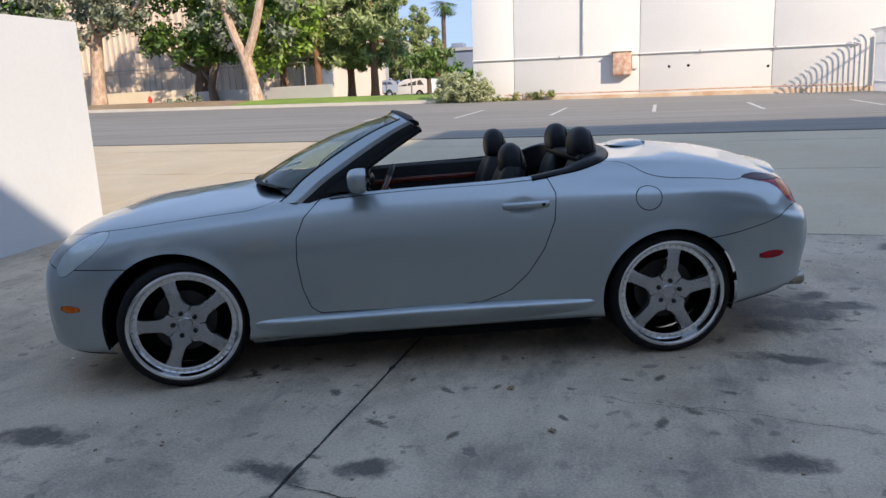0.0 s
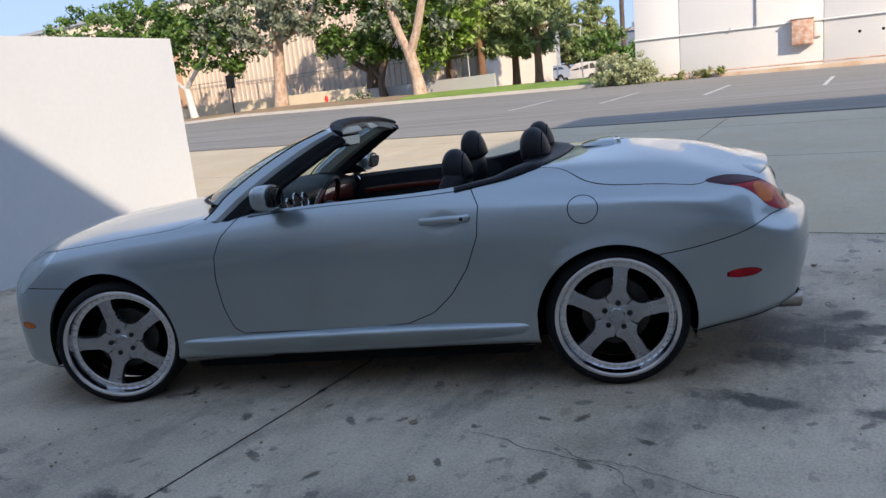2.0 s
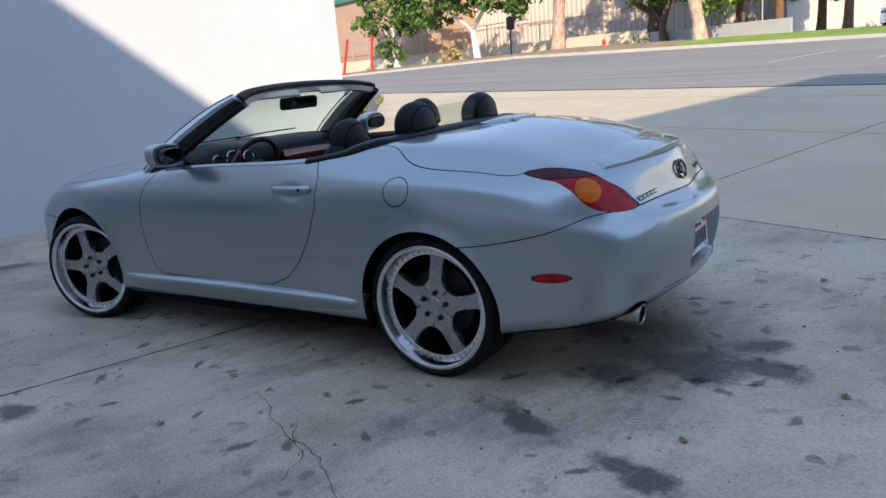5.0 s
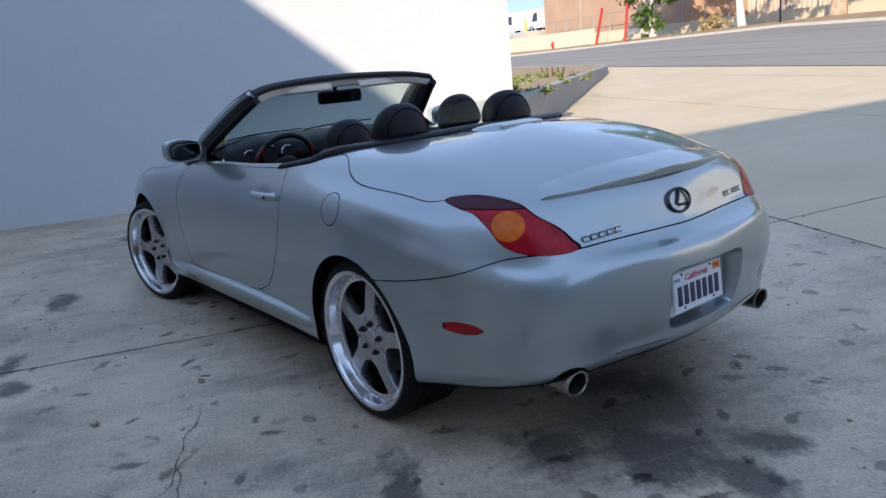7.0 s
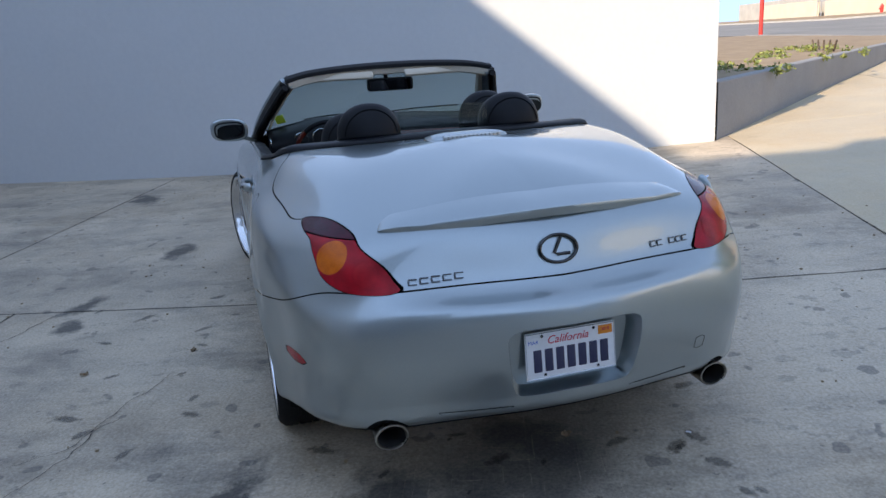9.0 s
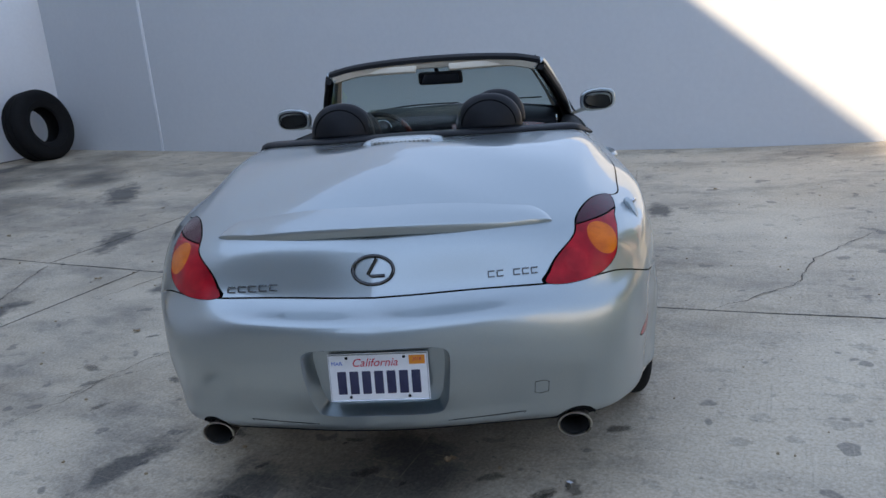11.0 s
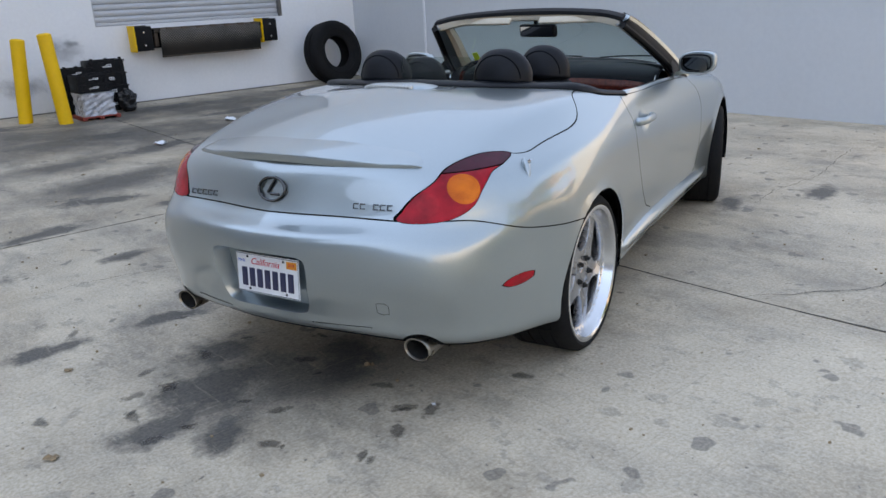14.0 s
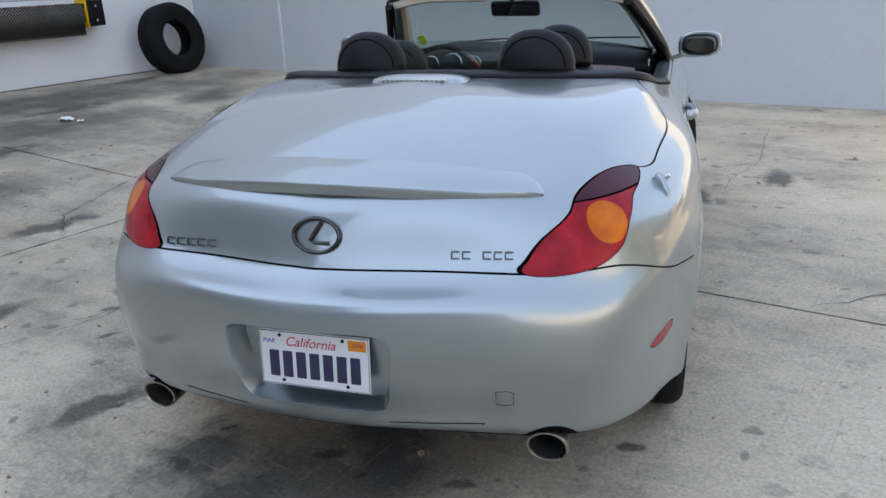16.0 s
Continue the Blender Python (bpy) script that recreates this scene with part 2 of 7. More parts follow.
M = {}
M["paint"] = make_paint()
M["concrete"] = make_concrete("yard concrete", (0.31, 0.256, 0.195), (0.62, 0.512, 0.385), (0.12, 0.107, 0.094), SMEARS, WORN)
M["ramp_concrete"] = make_concrete("cleaner tan concrete", (0.47, 0.385, 0.265), (0.58, 0.48, 0.335), (0.33, 0.27, 0.19), calm=True)
M["scuff"] = make_stain("black rubber scuff", (0.10, 0.095, 0.09), 0.4, (0.45, 0.95), (9.0, 0.8))
M["oil_spot"] = make_stain("oil drip", (0.05, 0.046, 0.043), 0.44, (0.78, 1.06), (40.0, 1.0))
M["asphalt"] = surface("worn asphalt", (0.13, 0.126, 0.118), (0.30, 0.285, 0.26), 0.9, 0.85, fine=70, relief=0.3, stretch=(0.12, 2.6, 1))
M["kerb"] = surface("kerb concrete", (0.42, 0.39, 0.34), (0.56, 0.52, 0.45), 1.2, 0.85, fine=40, relief=0.2)
M["joint"] = surface("joint dirt", (0.02, 0.02, 0.018), (0.05, 0.045, 0.04), 6, 0.95)
M["wall_paint"] = surface("pale grey wall paint", (0.505, 0.527, 0.543), (0.565, 0.585, 0.596), 0.35, 0.75, fine=18, relief=0.03)
M["dock_paint"] = surface("white dock wall paint", (0.71, 0.71, 0.71), (0.80, 0.80, 0.795), 0.6, 0.75, fine=20, relief=0.05)
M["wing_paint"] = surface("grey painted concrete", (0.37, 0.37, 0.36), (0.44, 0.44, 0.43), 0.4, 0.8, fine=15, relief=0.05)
# For a stretch out of view; tone picked for what the car's flank reflects.
M["unseen_wall_paint"] = surface("unseen white wall", (0.64, 0.64, 0.64), (0.74, 0.74, 0.735), 0.4, 0.8, fine=15, relief=0.05)
M["white_stucco"] = surface("sunlit white panel wall", (0.64, 0.635, 0.61), (0.72, 0.71, 0.685), 0.3, 0.85, fine=12, relief=0.04)
M["planter_grey"] = surface("grey planter concrete", (0.24, 0.235, 0.23), (0.33, 0.325, 0.315), 1.2, 0.85, fine=30, relief=0.15)
M["beige"] = surface("beige ribbed cladding", (0.66, 0.54, 0.45), (0.74, 0.62, 0.52), 0.3, 0.75)
M["cream"] = surface("cream block wall", (0.62, 0.54, 0.40), (0.72, 0.63, 0.48), 0.8, 0.85, relief=0.1)
M["soil"] = surface("dry planting soil", (0.22, 0.145, 0.09), (0.38, 0.28, 0.17), 1.5, 0.95, fine=30, relief=0.5)
M["grass"] = surface("mown lawn", (0.12, 0.20, 0.03), (0.24, 0.36, 0.065), 0.9, 0.9, fine=60, relief=0.5)
M["earth"] = surface("distant ground", (0.12, 0.115, 0.10), (0.19, 0.18, 0.16), 0.05, 0.95)
M["black"] = surface("black plastic trim", (0.007, 0.007, 0.008), (0.014, 0.014, 0.015), 8, 0.5, fine=120, relief=0.06)
M["leather"] = surface("black leather", (0.004, 0.0045, 0.006), (0.009, 0.010, 0.013), 5, 0.42, fine=160, relief=0.12, rough2=0.5)
M["rubber"] = surface("tyre rubber", (0.006, 0.006, 0.007), (0.016, 0.0155, 0.015), 6, 0.7, fine=70, relief=0.1)
M["void"] = surface("black liner", (0.004, 0.004, 0.004), (0.008, 0.008, 0.008), 5, 0.9)
M["alloy"] = surface("silver painted alloy", (0.36, 0.36, 0.37), (0.44, 0.44, 0.45), 6, 0.24, 0.92, fine=90, coat=0.3)
M["polished"] = surface("polished rim lip", (0.66, 0.66, 0.665), (0.76, 0.76, 0.765), 9, 0.09, 1.0, fine=60, rough2=0.22)
M["chrome"] = surface("chrome", (0.55, 0.55, 0.56), (0.65, 0.65, 0.66), 20, 0.07, 1.0, rough2=0.12)
M["badge_chrome"] = surface("weathered chrome letters", (0.10, 0.11, 0.12), (0.20, 0.21, 0.22), 60, 0.15, 1.0)
M["dark_chrome"] = surface("dark chrome", (0.05, 0.05, 0.052), (0.10, 0.10, 0.10), 20, 0.10, 1.0)
M["steel"] = surface("worn steel", (0.16, 0.155, 0.15), (0.28, 0.27, 0.26), 12, 0.35, 0.9, fine=60, relief=0.05)
M["tip_steel"] = surface("brushed exhaust steel", (0.30, 0.27, 0.23), (0.46, 0.42, 0.37), 14, 0.24, 1.0, fine=90, rough2=0.34)
M["cast_iron"] = surface("dusty cast iron", (0.03, 0.028, 0.026), (0.06, 0.055, 0.05), 14, 0.5, 0.6)
M["soot"] = surface("sooty pipe bore", (0.008, 0.008, 0.008), (0.02, 0.018, 0.016), 20, 0.9)
M["wood"] = surface("red varnished wood", (0.075, 0.011, 0.008), (0.17, 0.026, 0.014), 9, 0.2, coat=1.0, fine=50, stretch=(1, 6, 6))
M["ivory"] = surface("ivory headliner cloth", (0.55, 0.48, 0.38), (0.64, 0.57, 0.46), 6, 0.8)
M["amber"] = make_lens("amber lens", (0.46, 0.06, 0.003), (0.86, 0.19, 0.012), 150)
M["red_lens"] = make_lens("red lens", (0.20, 0.001, 0.006), (0.56, 0.006, 0.018), 120)
M["bright_red"] = make_lens("bright red lens", (0.24, 0.002, 0.009), (0.60, 0.012, 0.022), 150)
M["dark_red"] = make_lens("dark red lens", (0.035, 0.002, 0.008), (0.085, 0.005, 0.018), 90)
M["lamp_lens"] = surface("headlamp lens", (0.42, 0.50, 0.50), (0.55, 0.62, 0.61), 8, 0.08, 0.35, coat=1.0)
M["clear_lens"] = surface("clear ribbed lens", (0.45, 0.47, 0.45), (0.6, 0.61, 0.58), 90, 0.15, 0.3, coat=1.0, fine=200)
M["plate"] = surface("number plate white", (0.70, 0.71, 0.73), (0.77, 0.78, 0.79), 10, 0.35)
M["ink_blue"] = surface("dark blue ink", (0.018, 0.02, 0.06), (0.03, 0.032, 0.08), 10, 0.4)
M["ink_red"] = surface("red ink", (0.6, 0.03, 0.06), (0.7, 0.05, 0.08), 10, 0.4)
M["sky_blue"] = surface("blue sticker", (0.06, 0.16, 0.5), (0.09, 0.2, 0.58), 10, 0.4)
M["lime"] = surface("lime sticker", (0.55, 0.72, 0.04), (0.62, 0.80, 0.06), 30, 0.5)
M["orange"] = surface("orange sticker", (0.8, 0.22, 0.02), (0.88, 0.3, 0.03), 10, 0.4)
M["glass"] = glass("clear glass", (0.86, 0.90, 0.88))
M["screen_glass"] = glass("windscreen glass", (0.60, 0.71, 0.68), gloss_most=0.85)
M["mirror"] = surface("mirror glass", (0.75, 0.76, 0.77), (0.8, 0.8, 0.8), 10, 0.02, 1.0, rough2=0.03)
# Door mirrors: base colour darkened to stand in for a dark reflection.
M["dark_mirror"] = surface("darkened mirror glass", (0.05, 0.055, 0.06), (0.06, 0.065, 0.07), 10, 0.02, 1.0, rough2=0.03)
M["wall_foot_dark"] = surface("dark mottled concrete", (0.05, 0.045, 0.04), (0.22, 0.20, 0.17), 7, 0.9, fine=60, relief=0.3)
M["rust_steel"] = surface("rusty dark steel", (0.035, 0.028, 0.024), (0.15, 0.105, 0.075), 14, 0.6, 0.4, fine=60, relief=0.15)
M["yellow"] = surface("yellow safety paint", (0.84, 0.44, 0.004), (0.95, 0.53, 0.008), 3, 0.5, fine=30, relief=0.1)
M["shutter"] = surface("grey roller shutter", (0.40, 0.405, 0.41), (0.50, 0.50, 0.505), 2, 0.45, 0.3)
M["pallet_red"] = surface("faded red pallet wood", (0.22, 0.035, 0.025), (0.36, 0.06, 0.04), 7, 0.7, fine=50, relief=0.1)
M["red_paint"] = surface("red paint", (0.55, 0.03, 0.025), (0.68, 0.05, 0.04), 4, 0.5)
M["foil"] = surface("wrapped grey bales", (0.30, 0.31, 0.33), (0.50, 0.51, 0.54), 14, 0.25, 0.2, relief=0.4)
M["rust"] = surface("rusted steel box", (0.42, 0.12, 0.03), (0.72, 0.62, 0.52), 5, 0.8, relief=0.1)
M["stained_base"] = surface("rust stained plinth", (0.46, 0.24, 0.11), (0.74, 0.66, 0.54), 0.9, 0.85, relief=0.1)
M["tan"] = surface("tan render", (0.42, 0.26, 0.17), (0.52, 0.34, 0.23), 0.5, 0.85)
M["green_paint"] = surface("green roof edge", (0.03, 0.16, 0.10), (0.05, 0.22, 0.14), 1, 0.5)
M["bark_pine"] = surface("reddish pine bark", (0.13, 0.065, 0.04), (0.28, 0.15, 0.09), 5, 0.95, fine=30, relief=0.8, stretch=(1, 1, 0.3))
M["bin_bag"] = surface("black bag film", (0.005, 0.005, 0.006), (0.012, 0.012, 0.012), 10, 0.35, relief=0.5)
M["tread"] = tread_plate()
M["bark_pale"] = surface("pale peeling bark", (0.25, 0.125, 0.07), (0.62, 0.50, 0.40), 7, 0.9, fine=25, relief=0.7, stretch=(1, 1, 0.4))
M["bark_dark"] = surface("dark bark", (0.06, 0.045, 0.035), (0.15, 0.11, 0.085), 6, 0.95, fine=30, relief=0.8, stretch=(1, 1, 0.25))
M["bark_white"] = surface("whitewashed bark", (0.55, 0.53, 0.50), (0.70, 0.68, 0.64), 4, 0.9, fine=25, relief=0.4)
M["car_white"] = surface("white car paint", (0.68, 0.68, 0.68), (0.74, 0.74, 0.74), 2, 0.25, coat=1.0)
M["dark_glass"] = surface("tinted car glass", (0.015, 0.018, 0.02), (0.03, 0.033, 0.036), 5, 0.05, coat=1.0)
M["line"] = surface("faded road paint", (0.42, 0.41, 0.38), (0.62, 0.61, 0.57), 3, 0.8, fine=30)
M["galv"] = surface("galvanised fence wire", (0.40, 0.41, 0.42), (0.52, 0.53, 0.54), 8, 0.5, 0.6)
M["slate"] = surface("blue grey metal wall", (0.16, 0.20, 0.26), (0.22, 0.26, 0.32), 0.4, 0.6)


for k, q in (("black", 0.16), ("leather", 0.2), ("rubber", 0.14), ("void", 0.1)):
    M[k].node_tree.nodes["Principled BSDF"].inputs["Specular IOR Level"].default_value = q


def leaf_material(name, a, b):
    m, t, bs = shader(name)
    geo = t.nodes.new("ShaderNodeNewGeometry")
    link(t, ramp(t, geo.outputs["Random Per Island"], [(0.0, a), (1.0, b)]), bs.inputs["Base Color"])
    bs.inputs["Roughness"].default_value = 0.55
    bs.inputs["Subsurface Weight"].default_value = 0.0
    return m


M["leaf_green"] = leaf_material("broad green leaves", (0.03, 0.075, 0.012), (0.10, 0.20, 0.03))
M["leaf_grey"] = leaf_material("grey green leaves", (0.09, 0.115, 0.075), (0.26, 0.29, 0.20))
M["leaf_bright"] = leaf_material("bright green leaves", (0.08, 0.16, 0.02), (0.22, 0.34, 0.05))
M["needle"] = leaf_material("pine needles", (0.11, 0.16, 0.06), (0.34, 0.41, 0.17))
M["leaf_hedge"] = leaf_material("variegated hedge leaves", (0.16, 0.20, 0.08), (0.50, 0.53, 0.32))
M["leaf_weed"] = leaf_material("yellow green weeds", (0.10, 0.14, 0.03), (0.28, 0.30, 0.09))
M["leaf_dry"] = leaf_material("dry flowering twigs", (0.25, 0.18, 0.06), (0.48, 0.36, 0.18))


# ---- shape helpers ----
def mesh_object(name, vf, material, parent=None, smooth=True, label="", at=None):
    v, f = vf
    me = bpy.data.meshes.new(name)
    me.from_pydata([tuple(map(float, p)) for p in v], [], [tuple(map(int, q)) for q in f])
    me.validate()
    me.materials.append(M[material] if isinstance(material, str) else material)
    if smooth:
        me.polygons.foreach_set("use_smooth", [True] * len(me.polygons))
        try:
            me.set_sharp_from_angle(angle=radians(38))
        except Exception:
            pass
    me.update()
    ob = new(name, me)
    if parent is not None:
        ob.parent = parent
    if at is not None:
        ob.matrix_basis = at
    if label:
        ob["label"] = label
    return ob


def part(name, vf, material, parent, label="", smooth=True, at=None):
    return mesh_object(name, vf, material, parent, smooth, label, at)


def empty(name, m=None):
    ob = new(name)
    ob.empty_display_size = 0.2
    if m is not None:
        ob.matrix_basis = m
    return ob


def join(*parts):
    v, f = [], []
    for pv, pf in parts:
        n = len(v)
        v.extend(pv)
        f.extend([[i + n for i in q] for q in pf])
    return v, f


def move(vf, m):
    return [tuple(m @ Vector(p)) for p in vf[0]], vf[1]


def mirror_y(vf):
    return [(x, -y, z) for x, y, z in vf[0]], [q[::-1] for q in vf[1]]


def from_bm(bm):
    bm.verts.ensure_lookup_table()
    v = [tuple(p.co) for p in bm.verts]
    f = [[p.index for p in q.verts] for q in bm.faces]
    bm.free()
    return v, f


def box(x0, x1, y0, y1, z0, z1, b=0.0, seg=2):
    bm = bmesh.new()
    bmesh.ops.create_cube(bm, size=1.0)
    bm.transform(Matrix.Translation(((x0 + x1) / 2, (y0 + y1) / 2, (z0 + z1) / 2)) @ Matrix.Diagonal((abs(x1 - x0), abs(y1 - y0), abs(z1 - z0), 1)))
    if b > 0:
        bmesh.ops.bevel(bm, geom=list(bm.edges), offset=b, segments=seg, profile=0.5, affect="EDGES")
    bm.verts.index_update()
    return from_bm(bm)


def lathe(profile, seg=48, axis="y", closed=False):
    """Turns (radius, along) pairs about an axis."""
    v, f = [], []
    n = len(profile)
    for i in range(seg):
        a = 2 * math.pi * i / seg
        for r, h in profile:
            c, s = r * math.cos(a), r * math.sin(a)
            v.append({"y": (c, h, s), "z": (c, s, h), "x": (h, c, s)}[axis])
    for i in range(seg):
        j = (i + 1) % seg
        for k in range(n if closed else n - 1):
            l = (k + 1) % n
            f.append([i * n + k, i * n + l, j * n + l, j * n + k])
    return v, f


def tube(points, radius, seg=8, closed=False, flat=1.0):
    """A round rod along points; radius may be a list."""
    pts = [Vector(p) for p in points]
    n = len(pts)
    rad = radius if isinstance(radius, (list, tuple)) else [radius] * n
    v, f = [], []
    prev = None
    for i, p in enumerate(pts):
        if closed:
            d = pts[(i + 1) % n] - pts[i - 1]
        else:
            d = pts[min(i + 1, n - 1)] - pts[max(i - 1, 0)]
        d = d.normalized() if d.length > 1e-9 else Vector((0, 0, 1))
        if prev is None:
            ref = Vector((0, 0, 1)) if abs(d.z) < 0.9 else Vector((1, 0, 0))
            a = d.cross(ref).normalized()
        else:
            a = (prev - d * prev.dot(d)).normalized()
        prev = a
        b = d.cross(a)
        for k in range(seg):
            w = 2 * math.pi * k / seg
            v.append(tuple(p + a * (rad[i] * math.cos(w)) + b * (rad[i] * flat * math.sin(w))))
    rings = n if closed else n - 1
    for i in range(rings):
        j = (i + 1) % n
        for k in range(seg):
            l = (k + 1) % seg
            f.append([i * seg + k, i * seg + l, j * seg + l, j * seg + k])
    if not closed:
        f.append(list(range(seg))[::-1])
        f.append([(n - 1) * seg + k for k in range(seg)])
    return v, f


def prism(poly, axis, a, b):
    """A 2D outline pushed from a to b along an axis. axis y: outline (x, z); x: (y, z); z: (x, y)."""
    put = {"y": lambda p, h: (p[0], h, p[1]), "x": lambda p, h: (h, p[0], p[1]), "z": lambda p, h: (p[0], p[1], h)}[axis]
    n = len(poly)
    v = [put(p, a) for p in poly] + [put(p, b) for p in poly]
    f = [[i, (i + 1) % n, n + (i + 1) % n, n + i] for i in range(n)]
    return v, f + [list(range(n))[::-1], list(range(n, 2 * n))]


def smooth_line(pts, n, closed=False):
    """A Catmull-Rom line through points, n samples."""
    p = [Vector(q) for q in pts]
    m = len(p)
    segs = m if closed else m - 1
    out = []
    for k in range(n):
        u = k * segs / (n if closed else n - 1)
        i = min(int(u), segs - 1)
        w = u - i
        g = (lambda j: p[j % m]) if closed else (lambda j: p[max(0, min(m - 1, j))])
        a, b, c, d = g(i - 1), g(i), g(i + 1), g(i + 2)
        out.append(0.5 * ((2 * b) + (c - a) * w + (2 * a - 5 * b + 4 * c - d) * w * w + (3 * b - a - 3 * c + d) * w ** 3))
    return [tuple(q) for q in out]


def ellipsoid(c, r, nu=24, nv=14, power=2.0):
    """A rounded body; power above 2 squares it off."""
    v, f = [], []
    sg = lambda q, e: math.copysign(abs(q) ** e, q)  # noqa: E731
    e = 2.0 / power
    for j in range(nv + 1):
        a = -math.pi / 2 + math.pi * j / nv
        for i in range(nu):
            b = 2 * math.pi * i / nu
            v.append((c[0] + r[0] * sg(math.cos(a), e) * sg(math.cos(b), e), c[1] + r[1] * sg(math.cos(a), e) * sg(math.sin(b), e), c[2] + r[2] * sg(math.sin(a), e)))
    for j in range(nv):
        for i in range(nu):
            k = (i + 1) % nu
            f.append([j * nu + i, j * nu + k, (j + 1) * nu + k, (j + 1) * nu + i])
    return v, f


def cubic(xs, ys):
    """A smooth curve through keys, as a function of one number."""
    xs, ys = np.array(xs, float), np.array(ys, float)
    n = len(xs)
    h = np.diff(xs)
    A = np.zeros((n, n))
    b = np.zeros(n)
    A[0, 0] = A[-1, -1] = 1
    for i in range(1, n - 1):
        A[i, i - 1], A[i, i], A[i, i + 1] = h[i - 1], 2 * (h[i - 1] + h[i]), h[i]
        b[i] = 6 * ((ys[i + 1] - ys[i]) / h[i] - (ys[i] - ys[i - 1]) / h[i - 1])
    m = np.linalg.solve(A, b)

    def f(x):
        x = np.clip(np.asarray(x, float), xs[0], xs[-1])
        i = np.clip(np.searchsorted(xs, x) - 1, 0, n - 2)
        d, l = xs[i + 1] - x, x - xs[i]
        return (m[i] * d ** 3 + m[i + 1] * l ** 3) / (6 * h[i]) + (ys[i] / h[i] - m[i] * h[i] / 6) * d + (ys[i + 1] / h[i] - m[i + 1] * h[i] / 6) * l

    return f


# ---- setting ----
def soft(x, k):
    return np.logaddexp(0, np.asarray(x, float) / k * 2) * k / 2


def ground_z(r, s):
    """The yard rises to the street, and a little to the dock; the street falls along its length."""
    s, r = np.asarray(s, float), np.asarray(r, float)
    side = np.where(r > -30, -0.02 * (np.minimum(r, 25) + 4), np.maximum(0.52 - 0.012 * (-30 - r), 0.1))
    return 0.048 * soft(s - 1.5, 1.5) - 0.021 * soft(s - 13.7, 1) - 0.027 * soft(s - 33, 2) + 0.02 * soft(-s - 3.5, 1) - 0.02 * soft(-s - 10, 1) + side * np.clip((s - 8) / 20, 0, 1)


def sheet(r0, r1, s0, s1, nr, ns, lift=0.0):
    rs, ss = np.linspace(r0, r1, nr + 1), np.linspace(s0, s1, ns + 1)
    v = [(r, s, float(ground_z(r, s)) + lift) for s in ss for r in rs]
    f = [[j * (nr + 1) + i, j * (nr + 1) + i + 1, (j + 1) * (nr + 1) + i + 1, (j + 1) * (nr + 1) + i] for j in range(ns) for i in range(nr)]
    return v, f


def skew(r, s):
    """The joints up the ramp run with the street, not quite square to the wall."""
    return s - 0.09 * max(-25.0, min(12.4, r)) * max(0.0, min(1.0, s / 3.05))


def slab(r0, r1, s0, s1, step, thick, lift):
    """A paving piece that follows the ground, with a rounded rim."""
    nr, ns = max(2, int((r1 - r0) / step)), max(2, int((s1 - s0) / step))
    rs = np.concatenate([[r0, r0 + 0.003], np.linspace(r0, r1, nr + 1)[1:-1], [r1 - 0.003, r1]])
    ss = np.concatenate([[s0, s0 + 0.003], np.linspace(s0, s1, ns + 1)[1:-1], [s1 - 0.003, s1]])
    v = []
    for j, s in enumerate(ss):
        for i, r in enumerate(rs):
            edge = i in (0, len(rs) - 1) or j in (0, len(ss) - 1)
            q = skew(r, s)
            v.append((r, q, float(ground_z(r, q)) + lift - (thick if edge else 0)))
    w = len(rs)
    return v, [[j * w + i, j * w + i + 1, (j + 1) * w + i + 1, (j + 1) * w + i] for j in range(len(ss) - 1) for i in range(w - 1)]


# The ground: one sheet to the horizon, below the paving.
def far_ground():
    rs = [-3000, -900, -300, -120] + list(np.linspace(-80, 60, 57)) + [120, 300, 900, 3000]
    ss = [-3000, -900, -300, -80, -30] + list(np.linspace(-14, 40, 41)) + [60, 100, 300, 900, 3000]
    v = [(r, s, float(ground_z(r, s)) - 0.06) for s in ss for r in rs]
    w = len(rs)
    return v, [[j * w + i, j * w + i + 1, (j + 1) * w + i + 1, (j + 1) * w + i] for j in range(len(ss) - 1) for i in range(w - 1)]


tagged(mesh_object("ground", far_ground(), "earth"), "dull grey-brown open ground running to the horizon", "ground", kind="structure")
STREET = 11.75
KERB = 30.0
pave = tagged(empty("pavement"), "stained grey concrete loading yard cast in large slabs", "pavement", kind="structure")
_rs, _us = np.linspace(-120, 60, 91), np.linspace(0, 1, 17)
_rv = [(r, q, float(ground_z(r, q)) + 0.004) for u in _us for r in _rs for q in [skew(r, STREET) + 0.05 + (KERB - skew(r, STREET)) * u]]
_rf = [[j * 91 + i, j * 91 + i + 1, (j + 1) * 91 + i + 1, (j + 1) * 91 + i] for j in range(16) for i in range(90)]
tagged(mesh_object("road", (_rv, _rf), "asphalt"), "worn grey asphalt street and parking bay surface", "road", kind="structure")
tagged(mesh_object("gutter", slab(-120, 60, STREET - 0.025, STREET + 0.035, 1.2, 0.004, 0.009), "joint"), "dark sealed joint between driveway and street", "gutter", kind="structure")

# Free-standing wall in front of the car, and the dock building behind the walker.
WALL_A, WALL_B, WALL_TOP = Vector((-4.90, -9.0, 0)), Vector((-5.19, 3.29, 0)), 2.53
DOCK = pose(WALL_A.x, WALL_A.y, 0)
wall_poly = [(WALL_A.x, WALL_A.y - 0.2), (WALL_B.x, WALL_B.y), (WALL_B.x - 0.25, WALL_B.y), (WALL_A.x - 0.25, WALL_A.y - 0.2)]
tagged(mesh_object("wall_west", prism(wall_poly[::-1], "z", -0.6, WALL_TOP), "wall_paint", smooth=False), "smooth pale grey painted concrete boundary wall", "wall", kind="structure")

